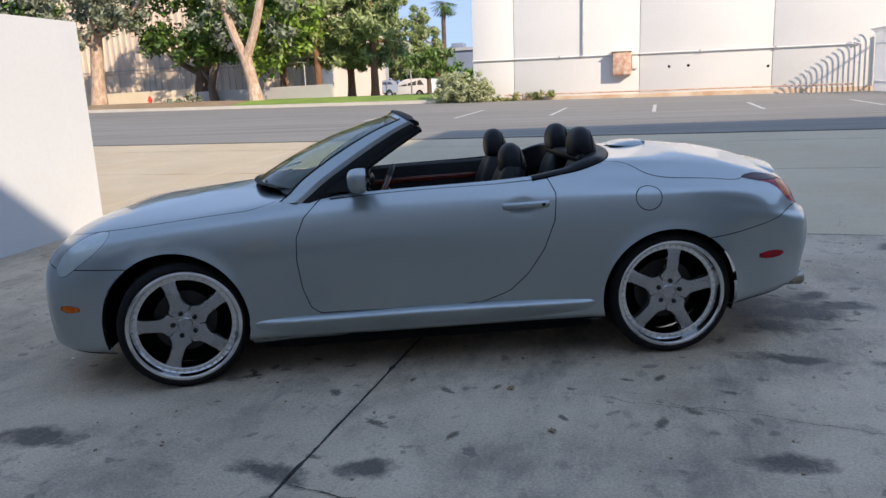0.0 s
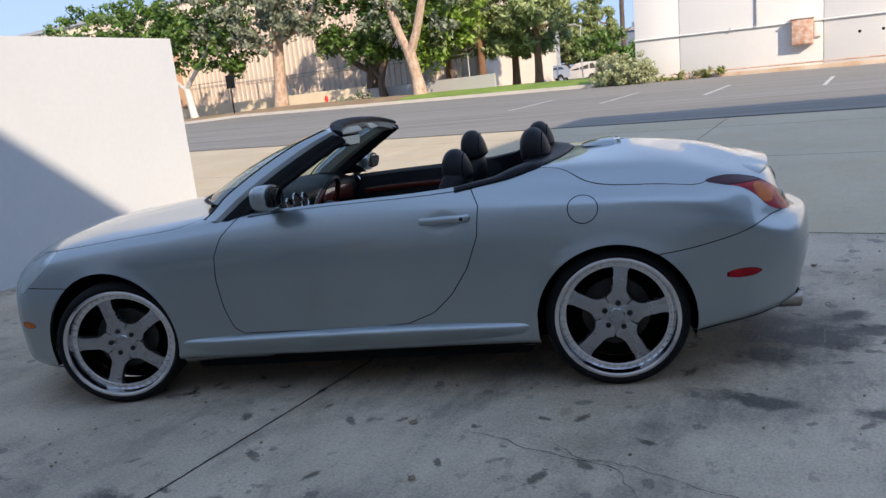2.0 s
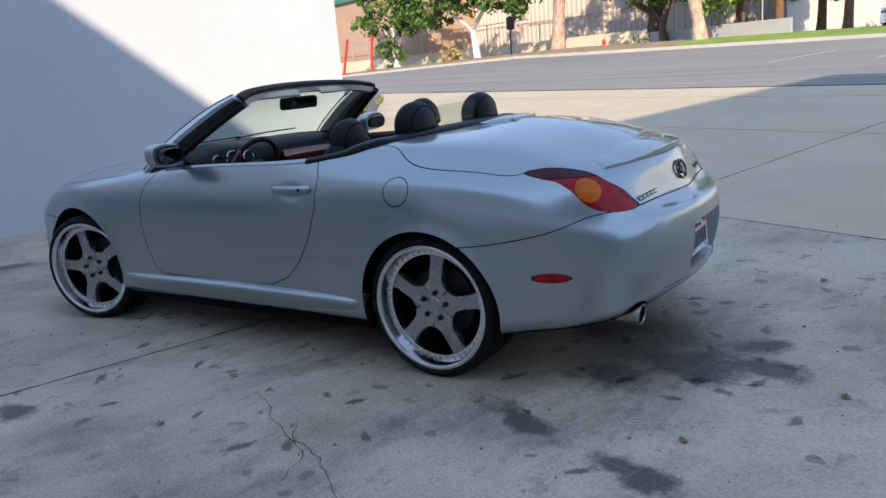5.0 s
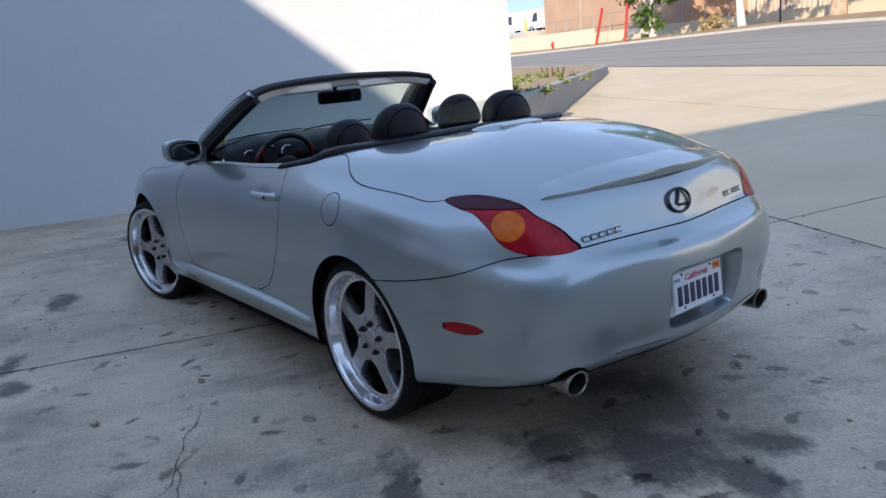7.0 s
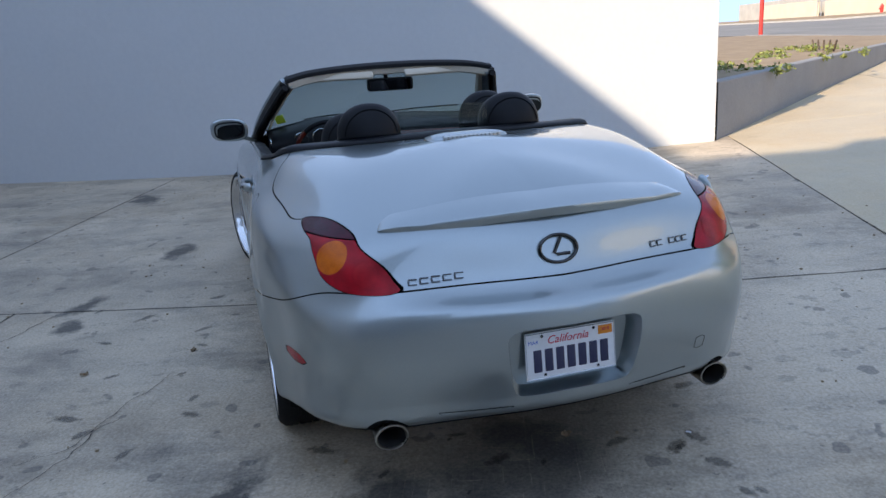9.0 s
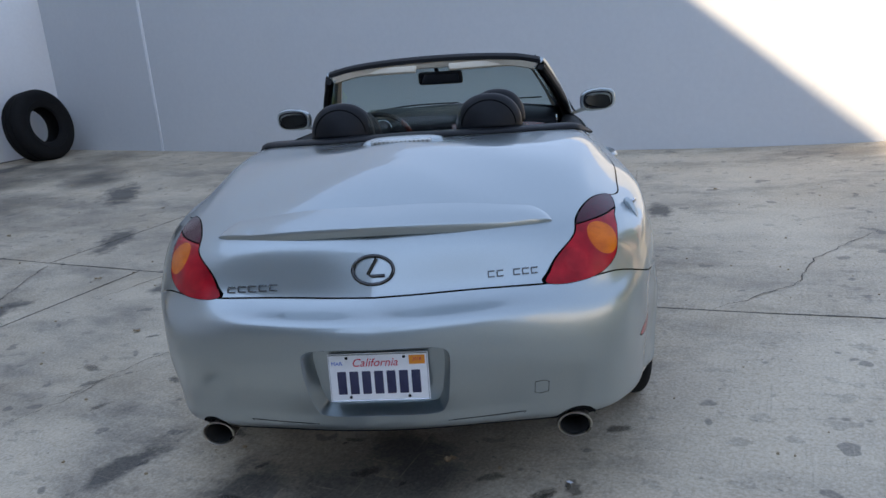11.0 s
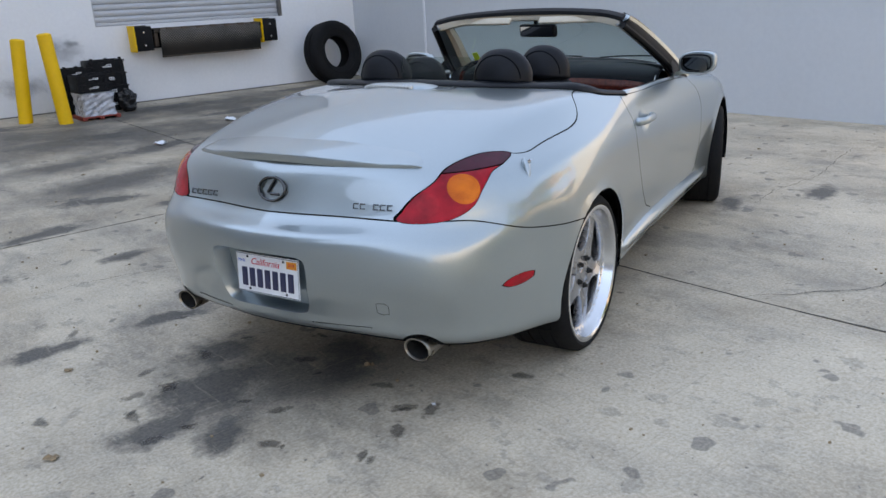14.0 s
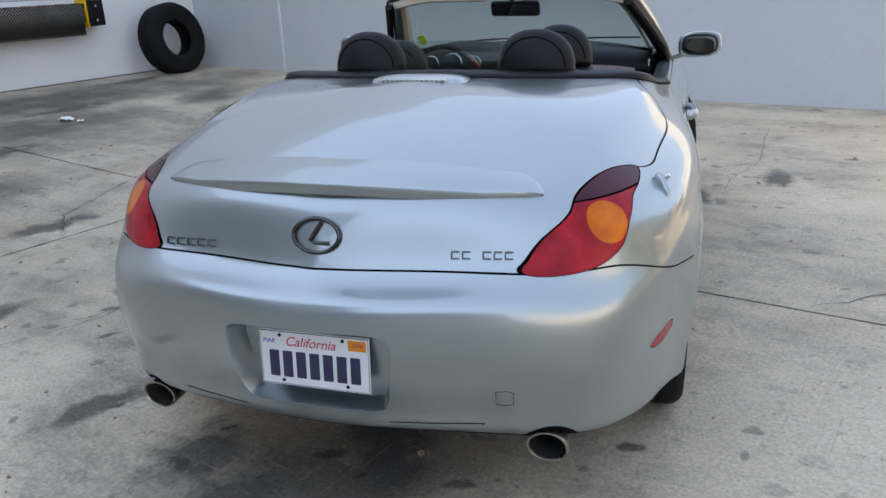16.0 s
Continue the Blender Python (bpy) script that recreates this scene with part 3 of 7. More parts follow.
# The dock building: local x along its face from the corner, y towards the yard.
ROOF = 9.66
DOOR_L, DOOR_R, DOOR_B, DOOR_T = 1.46, 4.56, 1.26, 4.3
dock_shell = join(
    box(0, DOOR_L, -0.3, 0, -0.6, ROOF), box(DOOR_R, 6.4, -0.3, 0, -0.6, ROOF), box(DOOR_L, DOOR_R, -0.3, 0, -0.6, DOOR_B), box(DOOR_L, DOOR_R, -0.3, 0, DOOR_T, ROOF),
    # The run beyond the west wall is unseen, added for the roof's shadow.
    box(-26, 0, -0.3, 0, -0.6, ROOF), box(-26, -25.7, -14, -0.3, -0.6, ROOF), box(-26, 17.3, -14.3, -14, -0.6, ROOF), box(-25.7, 17.3, -14, -0.3, ROOF - 0.3, ROOF - 0.05),
)
tagged(mesh_object("wall_dock", dock_shell, "dock_paint", smooth=False, at=DOCK), "tall white painted loading dock building wall with scuffs", "wall", kind="structure")
# Unseen continuation of the dock wall, there for the car's reflections.
tagged(mesh_object("wall_bay", box(6.4, 17.76, -0.3, 0.002, -0.6, ROOF), "unseen_wall_paint", smooth=False, at=DOCK), "unseen white stretch of the dock building wall, toned for reflections", "wall", kind="structure")
# Unseen block, sized to cast the yard's shadow edges and toned for car reflections.
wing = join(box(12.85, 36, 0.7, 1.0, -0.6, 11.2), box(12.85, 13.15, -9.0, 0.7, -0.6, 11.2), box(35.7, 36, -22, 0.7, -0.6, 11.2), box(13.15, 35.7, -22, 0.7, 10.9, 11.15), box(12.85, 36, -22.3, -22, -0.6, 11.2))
tagged(mesh_object("wall_wing", wing, "wing_paint", smooth=False), "unseen tall grey wing, added to cast the yard's shadow", "wall", kind="structure")

# Added out of view, to take the bright horizon out of the boot lid's reflection.
tagged(mesh_object("wall_east", box(36.0, 36.4, 1.0, 40.0, -0.8, 9.0), "wing_paint", smooth=False), "unseen plain grey wall, added to dim reflections in the boot lid", "wall", kind="structure")


# ---- the car: built about its own axis, nose towards -x, driver's side at -y ----
car = tagged(empty("convertible_car", SITE.copy()), "silver-blue metallic convertible, roof down, on large five-spoke wheels", "car")

OUTLINE = [(-2.20, 0), (-2.19, 0.22), (-2.16, 0.44), (-2.09, 0.62), (-1.965, 0.74), (-1.76, 0.818), (-1.52, 0.862), (-1.31, 0.882), (-1.0, 0.885), (-0.5, 0.882), (0.0, 0.884), (0.55, 0.888),
           (0.95, 0.902), (1.31, 0.918), (1.58, 0.912), (1.80, 0.886), (1.97, 0.838), (2.10, 0.757), (2.19, 0.638), (2.255, 0.48), (2.30, 0.30), (2.325, 0.14), (2.33, 0)]
_p = np.array(OUTLINE)
_d = np.r_[0, np.cumsum(np.hypot(*np.diff(_p, axis=0).T))]
_px, _py = cubic(_d, _p[:, 0]), cubic(_d, _p[:, 1])
_at = [0, 3, 5, 7, 9.5, 11, 13, 15, 17, 19, 22]  # stations: nose, corner, fender, axle, door, door, axle, quarter, corner, tail, tail
_st = np.interp(_at, range(len(_d)), _d)
# Each row is one line along the body: how far in from the outline, and how high.
LINES = [
    ([0.10, 0.10, 0.10, 0.10, 0.10, 0.10, 0.10, 0.12, 0.16, 0.2, 0.2], [0.20, 0.185, 0.17, 0.20, 0.21, 0.21, 0.22, 0.245, 0.275, 0.305, 0.315]),
    ([0.02, 0.02, 0.015, 0.01, 0.02, 0.02, 0.01, 0.030, 0.062, 0.085, 0.085], [0.205, 0.195, 0.19, 0.21, 0.22, 0.22, 0.23, 0.255, 0.285, 0.318, 0.328]),
    ([0.015, 0.01, 0.008, 0.004, 0.02, 0.02, 0.004, 0.004, 0.014, 0.022, 0.022], [0.25, 0.25, 0.255, 0.275, 0.28, 0.28, 0.285, 0.30, 0.325, 0.350, 0.360]),
    ([0.01, 0.0, 0.0, 0.0, 0.02, 0.02, 0.0, 0.010, 0.024, 0.032, 0.032], [0.32, 0.32, 0.34, 0.36, 0.36, 0.36, 0.36, 0.36, 0.375, 0.395, 0.405]),
    ([-0.01, -0.01, -0.01, -0.012, -0.002, -0.002, -0.012, -0.01, -0.01, -0.01, -0.01], [0.47, 0.48, 0.53, 0.57, 0.56, 0.56, 0.58, 0.55, 0.53, 0.52, 0.52]),
    ([0.01, 0.01, 0.005, -0.002, 0.000, 0.002, -0.002, 0.0, -0.004, -0.010, -0.012], [0.61, 0.63, 0.70, 0.75, 0.76, 0.78, 0.79, 0.73, 0.655, 0.63, 0.625]),
    ([0.035, 0.035, 0.025, 0.014, 0.016, 0.018, 0.014, 0.032, 0.024, 0.0, -0.004], [0.65, 0.675, 0.75, 0.805, 0.86, 0.88, 0.865, 0.786, 0.703, 0.692, 0.686]),
    ([0.06, 0.06, 0.05, 0.035, 0.056, 0.060, 0.036, 0.041, 0.059, 0.018, 0.012], [0.69, 0.72, 0.795, 0.85, 0.93, 0.95, 0.92, 0.848, 0.742, 0.730, 0.724]),
    ([0.15, 0.14, 0.12, 0.10, 0.098, 0.102, 0.120, 0.103, 0.09, 0.112, 0.10], [0.76, 0.785, 0.85, 0.895, 0.985, 1.010, 0.962, 0.911, 0.859, 0.754, 0.746]),
    ([0.27, 0.25, 0.26, 0.26, 0.16, 0.165, 0.185, 0.213, 0.155, 0.145, 0.135], [0.825, 0.845, 0.895, 0.925, 1.00, 1.055, 1.044, 0.966, 0.908, 0.885, 0.880]),
    ([0.40, 0.38, 0.42, 0.42, 0.40, 0.34, 0.31, 0.284, 0.26, 0.215, 0.20], [0.875, 0.885, 0.925, 0.95, 1.01, 1.070, 1.072, 1.028, 0.959, 0.962, 0.962]),
]
AXIS_X = [-1.55, -1.52, -1.42, -1.2, -0.6, 0.55, 1.2, 1.4, 1.55, 1.62, 1.65]
AXIS_Z = [0.955, 0.957, 0.965, 0.99, 1.03, 1.07, 1.094, 1.113, 1.10, 1.09, 1.087]


def bspline_row(ctrl, n):
    """Points on a clamped cubic curve drawn to its control points; ctrl: (k, m, 3)."""
    k = len(ctrl)
    knots = np.r_[[0] * 3, np.linspace(0, 1, k - 2), [1] * 3]
    u = np.linspace(0, 1 - 1e-9, n)
    basis = np.array([(knots[i] <= u) & (u < knots[i + 1]) for i in range(len(knots) - 1)], float)
    for p in (1, 2, 3):
        nxt = []
        for i in range(len(knots) - 1 - p):
            a = (u - knots[i]) / (knots[i + p] - knots[i]) if knots[i + p] > knots[i] else 0 * u
            b = (knots[i + p + 1] - u) / (knots[i + p + 1] - knots[i + 1]) if knots[i + p + 1] > knots[i + 1] else 0 * u
            nxt.append(a * basis[i] + b * basis[i + 1])
        basis = np.array(nxt)
    return np.tensordot(basis.T, ctrl, 1)


def body_grid(nu=400, nv=96, inward=0.0):
    s = np.linspace(0, _d[-1], nu)
    x, y = _px(s), _py(s)
    y[0] = y[-1] = 0.0
    cx, cz = cubic(_st, AXIS_X)(s), cubic(_st, AXIS_Z)(s)
    dx, dy = cx - x, -y
    ln = np.hypot(dx, dy)
    dx, dy = dx / ln, dy / ln
    rows = []
    for inset, z in LINES:
        i, h = cubic(_st, inset)(s) + inward, cubic(_st, z)(s)
        rows.append(np.stack([x + dx * i, y + dy * i, h], -1))
    a = 0.62
    last = rows[-1]
    mid = np.stack([last[:, 0] + (cx - last[:, 0]) * a, last[:, 1] * (1 - a), last[:, 2] + (cz - last[:, 2]) * 0.85], -1)
    rows += [mid, np.stack([cx, 0 * cx, cz + 0.001], -1)]
    g = bspline_row(np.array(rows), nv)
    if inward:
        g[..., 2] -= inward * 0.8
    v = g.reshape(-1, 3)
    f = [[j * nu + i, (j + 1) * nu + i, (j + 1) * nu + i + 1, j * nu + i + 1] for j in range(nv - 1) for i in range(nu - 1)]
    return v, f


def clip(vf, val):
    """The part of a mesh where val is above nought, cut cleanly along the line."""
    v, f = vf
    val = np.where(np.abs(val) < 1e-7, 1e-7, val)
    pos = val > 0
    nv, nf, cutv, ids = list(map(tuple, v)), [], {}, None
    for q in f:
        k = [pos[i] for i in q]
        if all(k):
            nf.append(q)
        elif any(k):
            out = []
            for a, b in zip(q, q[1:] + q[:1]):
                if pos[a]:
                    out.append(a)
                if pos[a] != pos[b]:
                    key = (a, b) if a < b else (b, a)
                    if key not in cutv:
                        w = val[a] / (val[a] - val[b])
                        cutv[key] = len(nv)
                        nv.append(tuple(np.array(v[a]) + (np.array(v[b]) - np.array(v[a])) * w))
                    out.append(cutv[key])
            if len(out) > 2:
                nf.append(out)
    used = sorted({i for q in nf for i in q})
    idx = {o: n for n, o in enumerate(used)}
    return np.array([nv[i] for i in used]).reshape(-1, 3), [[idx[i] for i in q] for q in nf]


def inside(px, py, poly):
    """Signed distance to a closed outline, above nought inside."""
    poly = np.array(poly, float)
    q = np.roll(poly, -1, 0)
    d = np.full(px.shape, 1e9)
    odd = np.zeros(px.shape, bool)
    for (ax, ay), (bx, by) in zip(poly, q):
        ex, ey = bx - ax, by - ay
        t = np.clip(((px - ax) * ex + (py - ay) * ey) / (ex * ex + ey * ey + 1e-12), 0, 1)
        d = np.minimum(d, np.hypot(px - ax - t * ex, py - ay - t * ey))
        cond = (ay > py) != (by > py)
        xi = ax + (py - ay) / (by - ay + 1e-12) * ex
        odd ^= cond & (px < xi)
    return np.where(odd, d, -d)


def outline2(pts, n=70):
    return [p[:2] for p in smooth_line([(*p, 0) for p in pts], n, True)]


DOOR = [(-0.50, 1.10), (-0.49, 1.0), (-0.57, 0.94), (-0.64, 0.87), (-0.683, 0.77), (-0.69, 0.65), (-0.672, 0.5), (-0.635, 0.39), (-0.585, 0.357), (-0.2, 0.352), (0.11, 0.348), (0.3, 0.362),
        (0.43, 0.41), (0.53, 0.5), (0.62, 0.63), (0.68, 0.78), (0.695, 0.92), (0.665, 0.99), (0.62, 1.05), (0.60, 1.12)]
TAIL_LAMP = outline2([(1.752, 0.935), (1.82, 0.947), (1.90, 0.941), (1.995, 0.918), (2.055, 0.886), (2.107, 0.845), (2.146, 0.792), (2.168, 0.760), (2.12, 0.759), (2.072, 0.772), (2.020, 0.803), (1.978, 0.848), (1.935, 0.880), (1.895, 0.899), (1.83, 0.913)])
HEAD_LAMP = outline2([(-1.99, 0.64), (-1.965, 0.70), (-1.91, 0.76), (-1.79, 0.825), (-1.68, 0.842), (-1.685, 0.80), (-1.74, 0.745), (-1.84, 0.675), (-1.94, 0.615)])
COCKPIT = outline2([(-0.965, 0.0), (-0.94, 0.25), (-0.835, 0.50), (-0.675, 0.66), (-0.52, 0.75), (-0.3, 0.785), (0.3, 0.79), (0.7, 0.77), (0.89, 0.745), (0.985, 0.695), (1.04, 0.58), (1.105, 0.35), (1.145, 0.0), (1.105, -0.35), (0.93, -0.71),
                    (0.3, -0.79), (-0.52, -0.77), (-0.835, -0.50)], 120)
HOOD_EDGE = cubic([-2.25, -2.15, -2.03, -1.87, -1.7, -1.55, -1.34, -1.0, -0.84, -0.76, -0.6], [0.0, 0.27, 0.45, 0.62, 0.715, 0.76, 0.785, 0.795, 0.765, 0.70, 0.55])
LID_EDGE = cubic([0.96, 1.02, 1.09, 1.165, 1.27, 1.46, 1.62, 1.74, 1.79, 1.84, 1.89, 1.94, 2.0, 2.05, 2.1, 2.15, 2.4], [0.695, 0.702, 0.722, 0.768, 0.802, 0.80, 0.785, 0.755, 0.715, 0.682, 0.666, 0.650, 0.628, 0.612, 0.590, 0.556, 0.50])
BUMPER_TOP = cubic([1.3, 1.57, 1.76, 1.95, 2.05, 2.12, 2.2, 2.5], [0.6307, 0.6458, 0.6727, 0.722, 0.757, 0.762, 0.765, 0.765])
ARCHES = ((-1.345, 0.345, 0.385), (1.305, 0.33, 0.372))
GAP = 0.0024


def take(vf, fn, gap=GAP):
    """Cuts a panel out: the panel, and the rest with a gap round it."""
    val = fn(vf[0])
    return clip(vf, val - gap), clip(vf, -val - gap)


side_mask = lambda p: np.where(p[:, 1] > 0.42, 0.0, -1.0)  # noqa: E731
shell = body_grid()
_v = shell[0]
_q = np.clip(1 - ((_v[:, 0] - 0.515) / 0.085) ** 2 - ((_v[:, 2] - 0.858) / 0.052) ** 2, 0, 1)
_v[:, 1] -= np.where(_v[:, 1] > 0.7, 0.011 * _q, 0)  # dish behind the door handle
for ax, az, ar in ARCHES:
    _q = np.clip(1 - (np.hypot(_v[:, 0] - ax, _v[:, 2] - az) - ar) / 0.065, 0, 1) ** 2
    _v[:, 1] += np.where(_v[:, 1] > 0.7, 0.009 * _q, 0)  # flared arch lip
liner = body_grid(160, 40, 0.014)
for ax, az, ar in ARCHES:
    shell = clip(shell, np.hypot(shell[0][:, 0] - ax, shell[0][:, 2] - az) - ar)
    liner = clip(liner, np.hypot(liner[0][:, 0] - ax, liner[0][:, 2] - az) - ar - 0.012)
shell = clip(shell, -np.minimum(inside(shell[0][:, 0], shell[0][:, 1], COCKPIT), shell[0][:, 2] - 0.80))
liner = clip(liner, -np.minimum(inside(liner[0][:, 0], liner[0][:, 1], COCKPIT) + 0.01, liner[0][:, 2] - 0.75))
lamp_r, shell = take(shell, lambda p: inside(p[:, 0], p[:, 2], TAIL_LAMP) + side_mask(p), 0.0009)
lamp_f, shell = take(shell, lambda p: inside(p[:, 0], p[:, 2], HEAD_LAMP) + side_mask(p), 0.0012)
_whole, FLAP = shell, np.array([1.185, 0.897, 0.875])
fuel, shell = take(shell, lambda p: 0.069 - np.linalg.norm(p - FLAP, axis=1) + side_mask(p))
fuel_blank = clip(_whole, 0.069 - np.linalg.norm(_whole[0] - FLAP, axis=1) + side_mask(_whole[0]) + GAP)
mark_r, shell = take(shell, lambda p: 0.021 * (1 - np.hypot((p[:, 0] - 1.895) / 0.085, (p[:, 2] - 0.509) / 0.021)) + side_mask(p), 0.0008)
mark_f, shell = take(shell, lambda p: 0.019 * (1 - np.hypot((p[:, 0] + 1.925) / 0.065, (p[:, 2] - 0.44) / 0.019)) + side_mask(p), 0.0008)
door, shell = take(shell, lambda p: inside(p[:, 0], p[:, 2], DOOR) + side_mask(p))
lid, shell = take(shell, lambda p: np.minimum(np.minimum(LID_EDGE(p[:, 0]) - p[:, 1], p[:, 2] - BUMPER_TOP(p[:, 0])), p[:, 0] - 0.97))
hood, shell = take(shell, lambda p: np.minimum(np.minimum(HOOD_EDGE(p[:, 0]) - p[:, 1], p[:, 2] - 0.70), -0.6 - p[:, 0]))
bumper_r, shell = take(shell, lambda p: np.minimum(BUMPER_TOP(p[:, 0]) - p[:, 2], p[:, 0] - 1.45))
ring = np.hypot(bumper_r[0][:, 1] - 0.585, (bumper_r[0][:, 2] - 0.30) * 1.15) - 0.074
bumper_r = clip(bumper_r, np.where(bumper_r[0][:, 2] < 0.45, ring, 1.0))
RECESS = outline2([(0.0, 0.641), (0.14, 0.642), (0.205, 0.634), (0.222, 0.60), (0.213, 0.50), (0.20, 0.442), (0.165, 0.414), (0.0, 0.413), (-0.165, 0.414), (-0.20, 0.442), (-0.213, 0.50), (-0.222, 0.60), (-0.205, 0.634), (-0.14, 0.642)], 80)
bumper_r = clip(bumper_r, np.where(bumper_r[0][:, 0] > 2.1, -inside(bumper_r[0][:, 1], bumper_r[0][:, 2], RECESS), 1.0))
liner = clip(liner, np.where(liner[0][:, 0] > 2.1, -inside(liner[0][:, 1], liner[0][:, 2], RECESS) - 0.01, 1.0))
bumper_f, shell = take(shell, lambda p: np.minimum(np.minimum(0.655 + 0.25 * np.clip(-1.98 - p[:, 0], 0, 1) - p[:, 2], -1.55 - p[:, 0]), 1.0))


def both(vf):
    """A panel with its mirror image, welded along the middle."""
    v, f = join((list(map(tuple, vf[0])), vf[1]), mirror_y((list(map(tuple, vf[0])), vf[1])))
    key, idx, out = {}, [], []
    for p in v:
        k = (round(p[0], 5), round(p[1], 5) if abs(p[1]) > 4e-4 else 0.0, round(p[2], 5))
        if k not in key:
            key[k] = len(out)
            out.append(p)
        idx.append(key[k])
    return out, [q for q in ([idx[i] for i in q] for q in f) if len(set(q)) == len(q)]


# The grid is built for +y; the driver's side is its mirror image.
part("hood", both(hood), "paint", car)
part("boot_lid", both(lid), "paint", car)
part("rear_bumper", both(bumper_r), "paint", car)
part("front_bumper", both(bumper_f), "paint", car)
part("inner_shell", both(liner), "void", car)
for k, sgn in (("near", -1), ("far", 1)):
    side = (lambda q: mirror_y((list(map(tuple, q[0])), q[1]))) if sgn < 0 else (lambda q: (list(map(tuple, q[0])), q[1]))
    part("side_panel", side(shell), "paint", car)
    part("door", side(door), "paint", car)
    if sgn < 0:
        part("fuel_flap", side(fuel), "paint", car)
    else:
        part("quarter_panel", side(fuel_blank), "paint", car)
    amber = 0.057 - np.linalg.norm((lamp_r[0] - np.array([2.018, 0.690, 0.860])) * np.array([1, 1, 1.0]), axis=1)
    ind, lower = clip(lamp_r, amber), clip(lamp_r, -amber)
    top = lower[0][:, 2] - 0.909 - 0.03 * (1.9 - lower[0][:, 0])
    upper, lower = clip(lower, top - 0.0015), clip(lower, -top - 0.0015)
    lens = part("tail_lamp", side(lower), "red_lens", car, "red tail lamp with an amber round indicator")
    part("indicator_lens", side(ind), "amber", lens, "round amber indicator")
    part("upper_lens", side(upper), "dark_red", lens, "dark smoked upper lens")
    rev = clip(lower, 0.040 - np.linalg.norm(lower[0] - np.array([2.115, 0.605, 0.818]), axis=1))
    rv, rf = side(rev)
    part("reflector", ([(x + 0.0015, y, z + 0.0008) for x, y, z in rv], rf), "bright_red", lens, "bright ribbed stop lamp")
    part("head_lamp", side(lamp_f), "lamp_lens", car, "clear swept-back headlamp")
    part("rear_marker", side(mark_r), "red_lens", car, "oval red side marker")
    part("front_marker", side(mark_f), "amber", car, "oval amber side marker")
    # sill: a rounded ledge that swells out below the door
    sec = [(0.74, 0.19), (0.80, 0.20), (0.84, 0.222), (0.868, 0.256), (0.888, 0.288), (0.900, 0.312), (0.901, 0.324), (0.892, 0.335), (0.874, 0.345), (0.84, 0.356)]
    xs = np.linspace(-0.965, 0.935, 60)
    vs, fs = [], []
    for x in xs:
        tap = min(1, (x + 1.0) / 0.25, (0.96 - x) / 0.12)
        for yy, zz in [p[:2] for p in smooth_line([(*q, 0) for q in sec], 30)]:
            vs.append((x, sgn * (0.845 + (yy - 0.845) * (0.55 + 0.45 * max(0.0, tap))), zz + 0.006 * math.cos(x * 2)))
    for i in range(len(xs) - 1):
        for j in range(29):
            q = [i * 30 + j, (i + 1) * 30 + j, (i + 1) * 30 + j + 1, i * 30 + j + 1]
            fs.append(q if sgn > 0 else q[::-1])
    part("side_sill", (vs, fs), "paint", car)
    # wheel wells with a rolled lip
    for ax, az, ar in ARCHES:
        vs, fs, lip_v, lip_f = [], [], [], []
        n = 40
        for i in range(n + 1):
            a = math.radians(-18 + 216 * i / n)
            c, s = math.cos(a), math.sin(a)
            for yy in (0.862, 0.84, 0.45):
                rr = ar + 0.012 if yy < 0.85 else ar + 0.004
                vs.append((ax + rr * c, sgn * yy, az + rr * s))
            vs.append((ax, sgn * 0.45, az))
        for i in range(n):
            a, b = i * 4, (i + 1) * 4
            for q in ([a, a + 1, b + 1, b], [a + 1, a + 2, b + 2, b + 1], [a + 2, a + 3, b + 3, b + 2]):
                fs.append(q)
        part("wheel_well", (vs, fs), "void", car)


# ---- wheels ----
def make_wheel(name, m, mirrored):
    """Outer face towards local -y; origin at the hub face."""
    w = part(name, tyre_mesh, "rubber", car, "low-profile black tyre on a five-spoke wheel", at=m)
    part("rim", rim_mesh, "polished", w, "polished deep-dish rim with a riveted lip")
    part("spokes", spoke_mesh, "alloy", w, "silver five-spoke wheel centre")
    part("brake_disc", disc_mesh, "cast_iron", w)
    part("hub_cap", cap_mesh, "alloy", w)
    part("wheel_back", back_mesh, "void", w)
    for i in range(5):
        a = math.radians(90 + 72 * i)
        part("lug_nut", nut_mesh, "soot", w, at=pose(0.062 * math.cos(a), -0.006, 0.062 * math.sin(a)))
    part("rim_rivets", rivet_mesh, "chrome", w)["kind"] = "stuff"
    return w


R_T, R_R = 0.338, 0.287
tyre_prof = [(R_R - 0.012, -0.030), (R_R + 0.004, -0.046), (R_R + 0.02, -0.052), (R_T - 0.018, -0.044), (R_T - 0.004, -0.028), (R_T, -0.010)]
for k in range(4):
    y0 = 0.022 + k * 0.052
    tyre_prof += [(R_T, y0), (R_T - 0.007, y0 + 0.001), (R_T - 0.007, y0 + 0.008), (R_T, y0 + 0.009)]
tyre_prof += [(R_T, 0.216), (R_T - 0.006, 0.232), (R_T - 0.02, 0.242), (R_R, 0.245), (R_R - 0.012, 0.235)]
tyre_mesh = lathe(tyre_prof, 72)
rim_mesh = lathe([(R_R - 0.014, 0.232), (R_R - 0.02, 0.18), (R_R - 0.045, 0.12), (R_R - 0.05, 0.055), (R_R - 0.049, 0.014), (R_R - 0.046, 0.003), (R_R - 0.040, 0.001), (R_R - 0.026, 0.0),
                  (R_R - 0.022, -0.008), (R_R - 0.018, -0.032), (R_R - 0.013, -0.045), (R_R - 0.004, -0.050), (R_R + 0.006, -0.048), (R_R + 0.006, -0.040)], 96)
disc_mesh = lathe([(0.055, 0.10), (0.055, 0.085), (0.165, 0.085), (0.165, 0.105), (0.06, 0.105)], 48)
